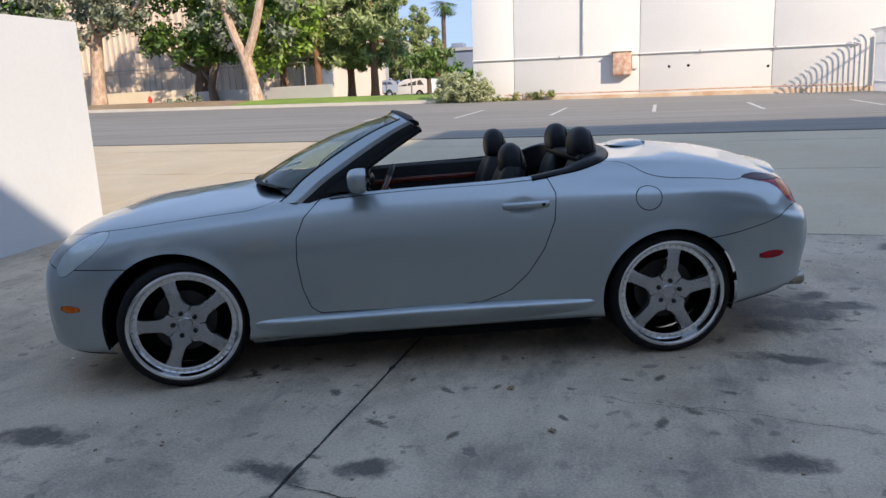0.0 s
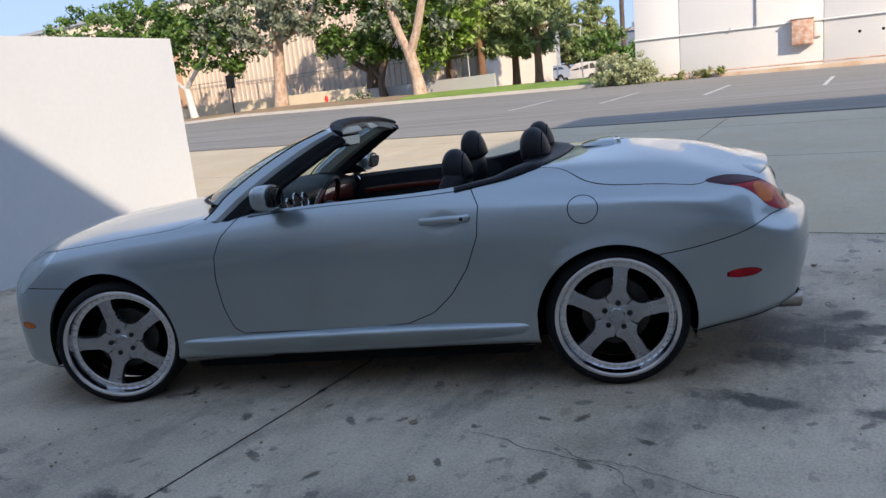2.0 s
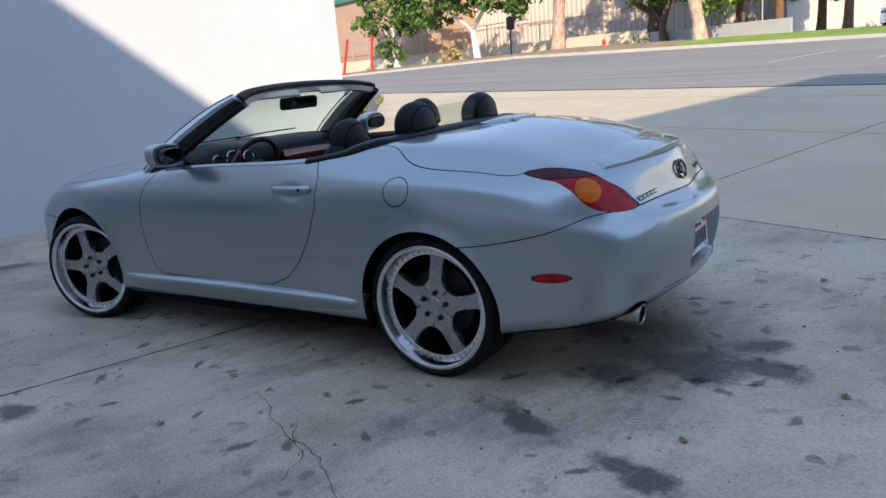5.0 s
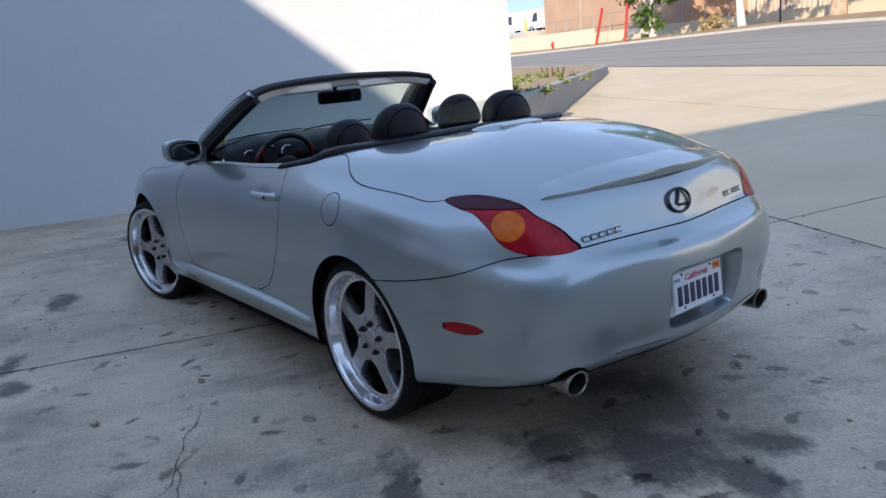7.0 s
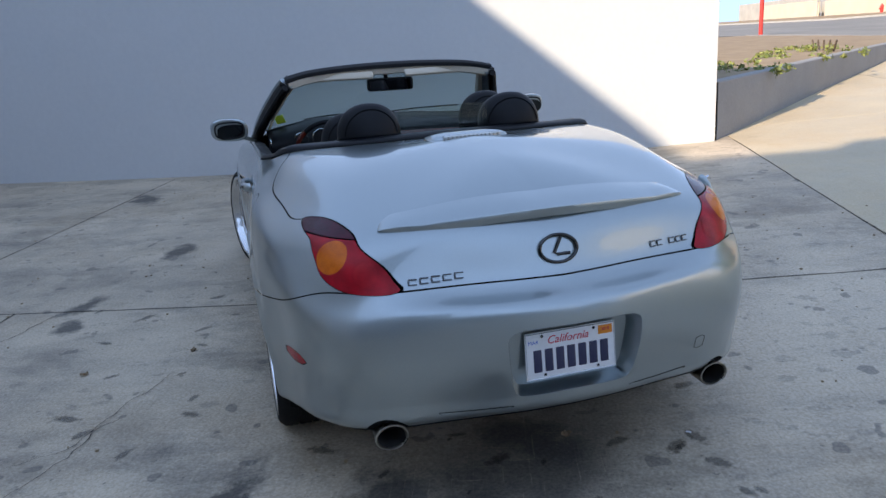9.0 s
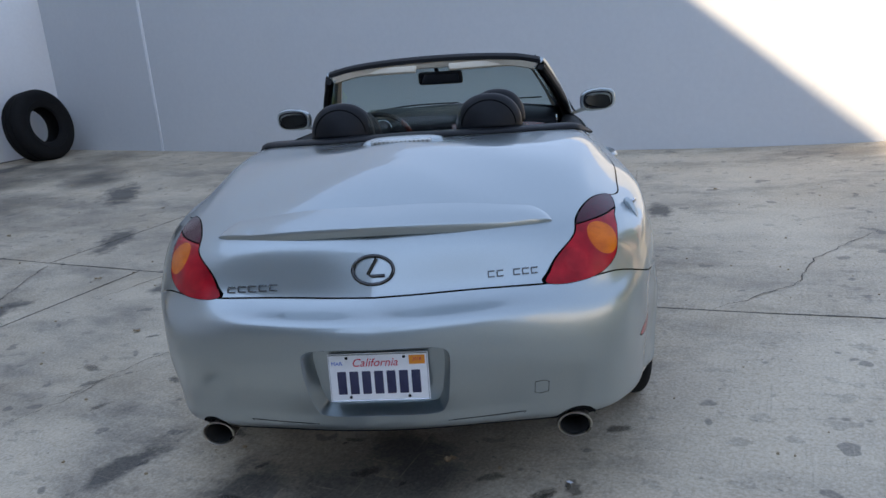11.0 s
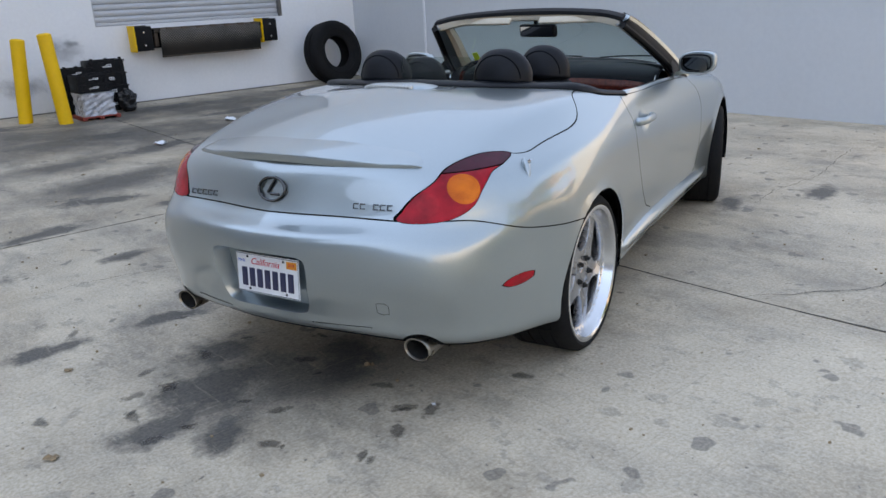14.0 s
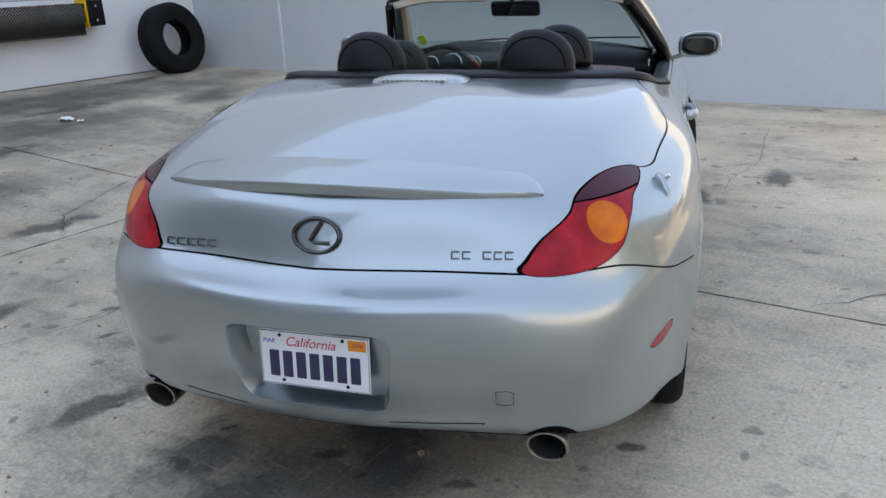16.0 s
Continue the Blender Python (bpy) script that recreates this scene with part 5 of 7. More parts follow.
def pine(x, y, z, h, w, seed):
    blobs = []
    n = 9
    for i in range(n):
        t = i / (n - 1)
        rr = w * (1.0 - 0.55 * t) * (0.8 + 0.4 * rng.random())
        for k in range(3):
            a = rng.random() * 6.28
            blobs.append((x + 0.55 * rr * math.cos(a), y + 0.5 * rr * math.sin(a), z + 2.4 + (h - 2.6) * t, rr * 0.62, rr * 0.62, 0.75))
    limbs = [([(x, y, z + 1.9 + 0.6 * k), (x + 1.0 * math.cos(2.1 * k + seed), y + 0.8 * math.sin(2.1 * k + seed), z + 2.0 + 0.6 * k), (x + 1.9 * math.cos(2.1 * k + seed), y + 1.4 * math.sin(2.1 * k + seed), z + 2.5 + 0.6 * k)], 0.09, 0.04) for k in range(6)]
    tree("pine tree with a bare reddish trunk and feathery needles", [(x, y, z - 0.2), (x + 0.05, y, z + 2.5), (x, y, z + h)], [0.30, 0.2, 0.06], limbs, blobs, "bark_pine", "needle", density=3.4, rad=0.42, per=84, size=0.11, long=3.2, droop=0.5, name="pine_tree", group="pines on the verge")


pine(-20.3, 38.0, 1.75, 10.5, 1.7, 0.3)
pine(-18.05, 38.0, 1.75, 13.5, 2.2, 1.1)
pine(-17.0, 40.5, 1.7, 14, 2.4, 2.0)
pine(-14.9, 39.0, 1.65, 14.5, 2.6, 2.9)
for x, y, h, w in ((-20.3, 66, 7.8, 1.5), (-18.9, 66.5, 6.4, 1.1), (-22.0, 63, 10.5, 2.0), (-24.8, 64, 12, 2.6)):
    pine(x, y, 1.4, h, w, x)
tree("round-headed green street tree farther along", [(-15.4, 52, 1.4), (-15.4, 52, 3.4)], [0.2, 0.14], [], [(-15.4, 52, 4.0, 1.7, 1.4, 1.1), (-15.2, 52, 3.5, 1.2, 1.0, 0.7)], "bark_dark", "leaf_green", density=3.4, size=0.2)
for x, y, z, rx, rz in ((-22.5, 66, 3.0, 4.5, 2.2), (-16.5, 66, 2.6, 3.5, 1.8)):
    tagged(mesh_object("tree_belt", leaves(blob_clumps([(x, y, z, rx, 2, rz)], 2.6, 0.8), 40, 0.32), "leaf_green", smooth=False), "dark belt of trees at the end of the verge", "trees", kind="stuff")

palm = tagged(empty("palm_tree"), "tall slender fan palm against the sky", "palm")
part("trunk", tube([(-23.1, 85, 1.4), (-23.15, 85, 7), (-23.05, 85, 12.0)], [0.34, 0.27, 0.24], 10), "bark_dark", palm)
fv, ff = [], []
for i in range(34):
    a, e = rng.random() * 6.28, -0.9 + 2.0 * rng.random()
    d = np.array([math.cos(a) * math.cos(e), math.sin(a) * math.cos(e), math.sin(e)])
    side = np.cross(d, [0, 0, 1.0])
    side /= np.linalg.norm(side) + 1e-9
    o = np.array([-23.05, 85, 12.0])
    tip = o + d * 1.7 + np.array([0, 0, -0.5 * math.cos(e)])
    for k in range(7):
        s_ = (k - 3) * 0.16
        n0 = len(fv)
        q = tip + side * s_ * 2.2 - d * abs(s_) * 0.5
        fv += [tuple(o + d * 0.7 - side * 0.03), tuple(o + d * 0.7 + side * 0.03), tuple(q + side * 0.05), tuple(q - side * 0.05)]
        ff.append([n0, n0 + 1, n0 + 2, n0 + 3])
part("crown", (fv, ff), "leaf_green", palm, smooth=False)["kind"] = "stuff"


def shrub(label, blobs, leaf, density=9, rad=0.2, per=40, size=0.09):
    s = tagged(empty("shrub"), label, "shrub", group="shrubs")
    x, y, z = blobs[0][:3]
    for k in range(5):
        part("stem", tube([(x + 0.1 * k - 0.2, y, gz(x, y)), (x + 0.3 * (k - 2), y, z + 0.2)], 0.02, 5), "bark_dark", s)
    part("foliage", leaves(blob_clumps(blobs, density, rad), per, size), leaf, s, smooth=False)["kind"] = "stuff"


shrub("clipped variegated hedge bush at the building corner", [(-7.2, 30.0, 1.82, 1.25, 0.9, 0.74), (-7.7, 30.0, 1.45, 1.0, 0.85, 0.6), (-6.7, 30.0, 1.45, 1.0, 0.8, 0.6)], "leaf_hedge", 34, 0.2, 100, 0.06)
shrub("low straggling creeper at the foot of the white wall", [(-4.6, 30.5, 1.15, 1.2, 0.4, 0.22), (-3.7, 30.6, 1.3, 0.6, 0.3, 0.2), (-5.6, 30.4, 1.05, 0.8, 0.4, 0.2)], "leaf_weed", 22, 0.14, 40, 0.07)
shrub("dry twiggy flowering shrub on the planting strip", [(-40.2, 33.5, 2.25, 1.2, 0.9, 0.55), (-40.6, 33.5, 1.9, 1.2, 0.9, 0.4)], "leaf_dry", 10, 0.25, 40, 0.10)
shrub("low dark shrub under the trees", [(-24.0, 33.6, 1.85, 1.5, 0.8, 0.35)], "leaf_grey", 10, 0.2, 40, 0.12)
shrub("yellow-green weeds in the planter soil", [(-12.6, 7.6, 0.81, 2.2, 0.7, 0.05), (-10.6, 6.2, 0.81, 1.6, 0.6, 0.05), (-8.0, 4.6, 0.80, 1.4, 0.5, 0.05), (-7.0, 3.9, 0.80, 1.0, 0.4, 0.05)], "leaf_weed", 16, 0.10, 22, 0.05)


# ---- parked vehicles far off ----
def far_car(name, m, label, paint, l, w, h, van=False):
    c = tagged(empty(name, m), label, "car", group="parked vehicles")
    if van:
        side_p = [(-l / 2, 0.35), (-l / 2, 0.95), (-l / 2 + 0.5, 1.15), (-l / 2 + 1.2, h - 0.1), (-l / 2 + 1.6, h), (l / 2 - 0.1, h), (l / 2, h - 0.3), (l / 2, 0.35)]
    else:
        side_p = [(-l / 2, 0.4), (-l / 2 - 0.02, 0.8), (-l / 2 + 0.25, 0.98), (-l / 2 + 1.25, 1.08), (-l / 2 + 1.95, h - 0.06), (-l / 2 + 2.4, h), (l / 2 - 0.5, h), (l / 2 - 0.15, h - 0.12), (l / 2 + 0.02, 1.0), (l / 2, 0.4)]
    v, f = prism(side_p, "y", -w / 2, w / 2)
    v = [(x, y * (1 - 0.12 * max(0, (z - 1.0) / (h - 0.9))), z) for x, y, z in v]
    part("body", (v, f), paint, c)
    wx0, wx1 = (-l / 2 + 1.45, l / 2 - 0.35) if not van else (-l / 2 + 0.95, -l / 2 + 2.0)
    n = 3 if not van else 1
    for s_ in (-1, 1):
        for k in range(n):
            a = wx0 + (wx1 - wx0) * k / n + 0.06
            b_ = wx0 + (wx1 - wx0) * (k + 1) / n - 0.06
            lean = 0.45 if k == 0 else 0
            q = prism([(a, 1.08), (b_, 1.08), (b_ - 0.02, h - 0.15), (a + lean, h - 0.15)], "y", s_ * (w / 2 - 0.05), s_ * (w / 2 - 0.01))
            part("side_window", ([(x, y * (1 - 0.12 * max(0, (z - 1.0) / (h - 0.9))), z) for x, y, z in q[0]], q[1]), "dark_glass", c, smooth=False)
        for x in (-l / 2 + 0.95, l / 2 - 1.0):
            wh = part("wheel", move(lathe([(0.20, -0.11), (0.33, -0.11), (0.36, -0.06), (0.36, 0.09), (0.2, 0.09)], 24), pose(x, s_ * (w / 2 - 0.1), 0.36)), "rubber", c)
            part("rim", move(lathe([(0.0, -0.10), (0.20, -0.10), (0.22, -0.115)], 16), pose(x, s_ * (w / 2 - 0.1), 0.36, 0, 0, 0 if s_ < 0 else 180)), "alloy", wh)
    part("front_lamp", box(-l / 2 - 0.03, -l / 2 + 0.12, -w / 2 + 0.05, -w / 2 + 0.4, 0.72, 0.9, 0.03), "lamp_lens", c)
    part("rear_lamp", box(l / 2 - 0.06, l / 2 + 0.03, -w / 2 + 0.02, -w / 2 + 0.25, 0.85, 1.1, 0.03), "red_lens", c)
    part("bumper", box(-l / 2 - 0.05, -l / 2 + 0.1, -w / 2 + 0.05, w / 2 - 0.05, 0.38, 0.6, 0.05), paint, c)
    return c


far_car("sport_utility_car", pose(-19.4, 60.0, 1.30, 0, 0, -12) @ Matrix.Scale(1.04, 4), "white sport utility car parked beyond the lawn", "car_white", 4.5, 1.8, 1.62)
far_car("pickup_car", pose(-22.0, 57, 1.5, 0, 0, 60), "dark blue parked car half hidden behind the pines", "slate", 4.4, 1.8, 1.45)
tagged(mesh_object("yard_apron", box(-110, -75.7, 36.2, 52, 0.5, 3.66, 0.02), "kerb", smooth=False), "raised concrete parking apron behind the yard wall", "pavement", kind="structure")
far_car("delivery_van", pose(-83.6, 39.5, 3.68, 0, 0, 20), "white delivery van parked behind the yard gate", "car_white", 5.6, 2.0, 2.5, True)
far_car("delivery_van", pose(-78.6, 40.5, 3.68, 0, 0, 20), "white delivery van parked beside another behind the gate", "car_white", 5.6, 2.0, 2.5, True)
tagged(mesh_object("yellow_post", tube([(-77.4, 37, 3.6), (-77.4, 37, 5.1)], 0.14, 10), "yellow"), "yellow guard post behind the yard gate", "post")


# ---- loading dock ----
shutter = tagged(empty("roller_shutter", DOCK), "closed grey corrugated roller shutter above the dock leveller", "shutter")
n_sl = 34
for i in range(n_sl):
    z0 = DOOR_B + 0.05 + i * 0.0875
    prof = [(z0, -0.10), (z0 + 0.008, -0.085), (z0 + 0.04, -0.076), (z0 + 0.068, -0.082), (z0 + 0.0875, -0.10)]
    v = [(x, y, z) for x in (DOOR_L + 0.03, DOOR_R - 0.03) for z, y in prof]
    part("slat", (v, [[k, k + 1, 6 + k, 5 + k] for k in range(4)]), "shutter", shutter)
part("bottom_bar", box(DOOR_L + 0.02, DOOR_R - 0.02, -0.13, -0.06, DOOR_B + 0.004, DOOR_B + 0.05, 0.006), "shutter", shutter)
part("shutter_guide", box(DOOR_L, DOOR_L + 0.05, -0.16, -0.01, DOOR_B, DOOR_T, 0.006), "steel", shutter)
part("shutter_guide", box(DOOR_R - 0.03, DOOR_R, -0.16, -0.05, DOOR_B, DOOR_T, 0.006), "shutter", shutter)
part("backing", box(DOOR_L, DOOR_R, -0.2, -0.17, DOOR_B, DOOR_T), "void", shutter)
lev = tagged(empty("dock_leveller", DOCK), "worn steel dock leveller with its tread-plate lip hanging down", "dock leveller")
part("leveller_deck", box(2.0, 3.80, -0.2, 0.25, 1.13, 1.195, 0.01), "tread", lev, "dark tread-plate deck")
part("leveller_lip", move(box(-0.83, 0.83, -0.012, 0.012, -0.40, 0.0, 0.006), pose(2.90, 0.285, 1.175, -3, 0, 0)), "tread", lev, "dark tread-plate lip")
part("lip_edge", move(box(-0.832, 0.832, -0.016, 0.016, -0.412, -0.388, 0.006), pose(2.90, 0.285, 1.175, -3, 0, 0)), "rust_steel", lev)
part("hinge", tube([(2.08, 0.265, 1.178), (3.72, 0.265, 1.178)], 0.02, 8), "rust_steel", lev)
for i in range(7):
    part("hinge_lug", box(2.10 + i * 0.235, 2.21 + i * 0.235, 0.24, 0.30, 1.165, 1.203, 0.008), "rust_steel", lev)
# Black sheet laid on the wall to paint the dark under the deck.
part("leveller_pit", box(2.0, 3.80, 0.002, 0.03, 0.90, 1.13), "void", lev)
for x in (2.0, 3.74):
    part("side_bracket", box(x, x + 0.06, 0.03, 0.23, 0.93, 1.13, 0.008), "rust_steel", lev)
for x0, yel in ((3.84, 4.10), (1.74, 2.0)):
    bp = tagged(empty("dock_bumper", DOCK), "black rubber dock bumper with a yellow steel side plate", "dock bumper", group="dock bumpers")
    part("rubber_block", box(x0, x0 + 0.258, 0.014, 0.28, 0.88, 1.235, 0.018), "rubber", bp)
    part("side_plate", box(yel, yel + 0.014, 0.002, 0.285, 0.865, 1.245, 0.004), "yellow", bp)
    part("back_plate", box(x0 - 0.01, yel, 0.002, 0.014, 0.865, 1.245, 0.004), "rust_steel", bp)
    for z in (0.96, 1.15):
        part("bolt", move(lathe([(0.0, 0.015), (0.016, 0.013), (0.02, 0.0)], 10), pose(x0 + 0.13, 0.282, z)), "chrome", bp)


def bollard(r, s, h, lean_r, lean_s):
    z = gz(r, s) - 0.05
    b_ = tagged(mesh_object("bollard", tube([(r, s, z), (r + lean_r * 0.5, s + lean_s * 0.5, z + h * 0.5), (r + lean_r, s + lean_s, z + h), (r + lean_r * 1.01, s + lean_s * 1.01, z + h + 0.012), (r + lean_r * 1.02, s + lean_s * 1.02, z + h + 0.02)], [0.088, 0.088, 0.088, 0.075, 0.04], 24), "yellow"), "yellow painted steel bollard set in the yard concrete", "bollard", group="bollards")
    return b_


bollard(0.99, -8.31, 1.12, -0.11, -0.02)
bollard(0.61, -7.80, 1.19, 0.05, -0.05)

tm = pose(-4.10, -8.54, 0.60, 0, 0, 6) @ pose(0, 0, 0, 10, 0, 0)
big = tagged(empty("truck_tyre", tm), "worn black truck tyre leaning against the dock wall", "tyre")
tp = [(0.25, 0.10), (0.268, 0.13), (0.34, 0.158), (0.43, 0.165), (0.475, 0.15), (0.50, 0.125), (0.512, 0.10), (0.512, 0.055), (0.500, 0.052), (0.500, 0.040), (0.514, 0.037), (0.514, -0.037), (0.500, -0.040), (0.500, -0.052), (0.512, -0.055), (0.512, -0.10), (0.50, -0.125), (0.475, -0.15), (0.43, -0.165), (0.34, -0.158), (0.268, -0.13), (0.25, -0.10), (0.34, -0.09), (0.47, -0.10), (0.48, 0.0), (0.47, 0.10), (0.34, 0.09)]
tp = [(r * 1.04, y * 1.12) for r, y in tp]
part("carcass", lathe(tp, 72, "y", closed=True), "rubber", big)
for sgn in (-1, 1):
    part("bead_ring", move(lathe([(0.355, 0.176), (0.362, 0.186), (0.37, 0.178)], 60), pose(0, 0, 0, 0, 0, 0 if sgn > 0 else 180)), "rubber", big)

pal = tagged(empty("pallet", pose(0.16, -8.0, 0)), "low red painted wooden pallet on the yard floor", "pallet")
pz = gz(0.16, -8.0)
for k in range(5):
    part("deck_board", box(-0.25, 0.25, -0.26 + k * 0.107, -0.17 + k * 0.107, pz + 0.028, pz + 0.046, 0.004), "pallet_red", pal)
for k in (-0.22, 0, 0.22):
    part("bearer", box(k - 0.03, k + 0.03, -0.26, 0.26, pz, pz + 0.028, 0.004), "pallet_red", pal)


def wrapped_bale():
    """Trays drawn tight in stretch film: sides pulled in between the edges, with creases round them."""
    v, fc, n, m_ = [], [], 72, 22
    for j in range(m_ + 1):
        z = 0.30 * j / m_
        for i in range(n):
            a = 2 * math.pi * i / n
            c, d = math.cos(a), math.sin(a)
            k = (abs(c) ** 9 + abs(d) ** 9) ** (-1 / 9)
            crease = 0.006 * math.sin(52 * z + 2.1 * math.sin(3 * a) + 9 * c) + 0.004 * math.sin(95 * z + 5 * d + 11 * c) + 0.003 * math.sin(23 * a + 30 * z)
            pull = 1 - 0.035 * math.sin(math.pi * j / m_)
            v.append(((0.225 * pull + crease) * k * c, (0.245 * pull + crease) * k * d, z + 0.004 * math.sin(9 * a + 3)))
    fc += [[j * n + i, j * n + (i + 1) % n, (j + 1) * n + (i + 1) % n, (j + 1) * n + i] for j in range(m_) for i in range(n)]
    fc += [list(range(n))[::-1], [m_ * n + i for i in range(n)]]
    return v, fc


bale = tagged(mesh_object("wrapped_bale", move(wrapped_bale(), pose(0.16, -8.0, pz + 0.047, 0, 0, -2)), "foil"), "stack of trays wrapped in grey stretch film on a pallet", "bale")


def crate(r, s, z, w, d, h, yaw, text=True):
    c = tagged(empty("plastic_crate", pose(r, s, z, 0, 0, yaw)), "black plastic crate with white printing stacked by the wall", "crate", group="stacked crates")
    t = 0.012
    for name, bx in (("crate_side", box(-w / 2, w / 2, d / 2 - t, d / 2, 0, h, 0.004)), ("crate_side", box(-w / 2, w / 2, -d / 2, -d / 2 + t, 0, h, 0.004)), ("crate_end", box(-w / 2, -w / 2 + t, -d / 2 + t, d / 2 - t, 0, h, 0.004)), ("crate_end", box(w / 2 - t, w / 2, -d / 2 + t, d / 2 - t, 0, h, 0.004)), ("crate_base", box(-w / 2 + t, w / 2 - t, -d / 2 + t, d / 2 - t, 0, 0.012))):
        part(name, bx, "black", c)
    for k in range(4):
        x = -w / 2 + w * (k + 0.5) / 4
        part("rib", box(x - 0.012, x + 0.012, d / 2, d / 2 + 0.012, 0.01, h - 0.01, 0.003), "black", c)
    part("rim", box(-w / 2 - 0.01, w / 2 + 0.01, d / 2, d / 2 + 0.016, h - 0.025, h, 0.004), "black", c)
    for k in range(5):
        x = -w / 2 + w * (k + 0.5) / 5
        part("stacking_lug", box(x - 0.022, x + 0.022, d / 2 + 0.001, d / 2 + 0.015, h, h + (0.022 if k % 2 else 0.036), 0.004), "black", c)
    if text:
        for k, (a, b_) in enumerate(((0.10, 0.62), (0.38, 0.48))):
            for j in range(5 if k else 3):
                part("print_bar", box(-w * 0.14 + j * 0.026, -w * 0.14 + j * 0.026 + 0.019, d / 2 + 0.013, d / 2 + 0.015, h * (b_ - 0.03), h * (b_ + 0.07)), "plate", c)


for k in range(4):
    crate(-0.23 + 0.006 * k, -8.58, gz(-0.2, -8.5) + 0.005 + k * 0.178, 0.49, 0.36, 0.176, 2 - k)
for k in range(4):
    crate(0.23, -8.52 + 0.006 * k, gz(0.2, -8.5) + 0.005 + k * 0.160, 0.40, 0.34, 0.158, -3 + 2 * k, k > 1)
for k in range(2):
    crate(0.17, -8.03, pz + 0.352 + 0.115 * k, 0.42, 0.38, 0.113, 3 * k, True)


def rubbish_bag():
    """A slack film bag, its skin folded into sharp creases."""
    v, f_ = ellipsoid((0, 0, 0.15), (0.14, 0.13, 0.165), 44, 28, 2.3)
    out = []
    for x, y, z in v:
        q = Vector((x, y, z)) * 11
        fold = noise.noise(q) * 0.5 + abs(noise.noise(q * 1.9 + Vector((3, 1, 7)))) * 0.55 + abs(noise.noise(q * 4.3)) * 0.2
        k = 0.80 + 0.55 * fold
        out.append((x * k, y * k, max(0.0, z * (0.9 + 0.25 * fold))))
    return out, f_


tagged(mesh_object("rubbish_bag", move(rubbish_bag(), pose(-0.36, -8.22, gz(-0.36, -8.2))), "bin_bag", smooth=False), "crumpled black plastic rubbish bag beside the crates", "bag")
tagged(mesh_object("wall_seam", move(box(-0.012, 0.008, -0.022, 0.022, 0.03, WALL_TOP, 0.006), pose(-4.945, -7.0, 0)), "plate"), "white sealed expansion joint running up the wall", "joint", kind="structure")
# Low strip that draws a thin dark line along the wall's foot.
tagged(mesh_object("dock_wall_base", box(0.0, 17.0, 0.0, 0.03, -0.2, 0.122, 0.01), "wall_foot_dark", at=DOCK), "low dark concrete strip along the foot of the wall", "trim", kind="structure")


def wall_scuff(q, z, half_q, half_z):
    """Rubber marks and soot on the dock wall, thin as paint."""
    v = [(0.0, 0.0, 0.0)] + [(math.cos(i * math.pi / 12), 0.0, math.sin(i * math.pi / 12)) for i in range(24)]
    fc = [[0, 1 + i, 1 + (i + 1) % 24] for i in range(24)]
    tagged(mesh_object("wall_scuff", (v, fc), "scuff", at=DOCK @ pose(q, 0.004, z) @ Matrix.Diagonal((half_q, 1.0, half_z, 1.0))), "sooty black scuff marks on the white dock wall", "stain", kind="structure")


for q, z, hq, hz in ((5.05, 0.98, 0.55, 0.35), (4.75, 0.72, 0.35, 0.22), (5.7, 0.5, 0.7, 0.3), (4.95, 1.05, 0.25, 0.10)):
    wall_scuff(q, z, hq, hz)


# ---- car details ----
_bv = np.array(body_grid()[0])
_top = _bv[_bv[:, 2] > 0.72]
_tail = _bv[(_bv[:, 0] > 1.9)]


def local_plane(pts, a, b, u, v, h):
    """The third coordinate of a surface at (u, v), from a plane laid through its neighbours."""
    d2 = (pts[:, a] - u) ** 2 + (pts[:, b] - v) ** 2
    i = np.argpartition(d2, 24)[:24]
    w = np.sqrt(1 / (d2[i] + h * h))
    A = np.stack([pts[i, a] - u, pts[i, b] - v, np.ones(len(i))], 1)
    return float(np.linalg.lstsq(A * w[:, None], pts[i, 3 - a - b] * w, rcond=None)[0][2])


def body_z(x, y):
    return local_plane(_top, 0, 1, x, abs(y), 0.02)


def body_x(y, z):
    return local_plane(_tail[_tail[:, 0] > 2.0], 1, 2, abs(y), z, 0.02)


def loft(curves, closed=True, caps=True):
    """A skin over curves of equal length, joined side to side."""
    n, m = len(curves[0]), len(curves)
    v = [tuple(p) for c in curves for p in c]
    f = []
    for k in range(m if closed else m - 1):
        l = (k + 1) % m
        for i in range(n - 1):
            f.append([k * n + i, k * n + i + 1, l * n + i + 1, l * n + i])
    if closed and caps:
        f += [[k * n for k in range(m)], [k * n + n - 1 for k in range(m)][::-1]]
    return v, f


def two(fn):
    for s in (-1, 1):
        fn(s)


# windscreen
BASE = smooth_line([(-0.54, -0.752, 0.988), (-0.70, -0.66, 1.003), (-0.88, -0.44, 1.02), (-0.955, -0.2, 1.028), (-0.975, 0, 1.03), (-0.955, 0.2, 1.028), (-0.88, 0.44, 1.02), (-0.70, 0.66, 1.003), (-0.54, 0.752, 0.988)], 41)
HEAD = smooth_line([(-0.072, -0.572, 1.314), (-0.117, -0.44, 1.341), (-0.152, -0.22, 1.356), (-0.162, 0, 1.360), (-0.152, 0.22, 1.356), (-0.117, 0.44, 1.341), (-0.072, 0.572, 1.314)], 41)
screen = []
for k in range(13):
    t = k / 12
    screen.append([tuple(np.array(a) * (1 - t) + np.array(b) * t + np.array([-0.028, 0, 0.03]) * math.sin(math.pi * t)) for a, b in zip(BASE, HEAD)])
pane = part("windscreen", loft(screen, closed=False), "screen_glass", car, "tinted curved windscreen")
pane.visible_shadow = False
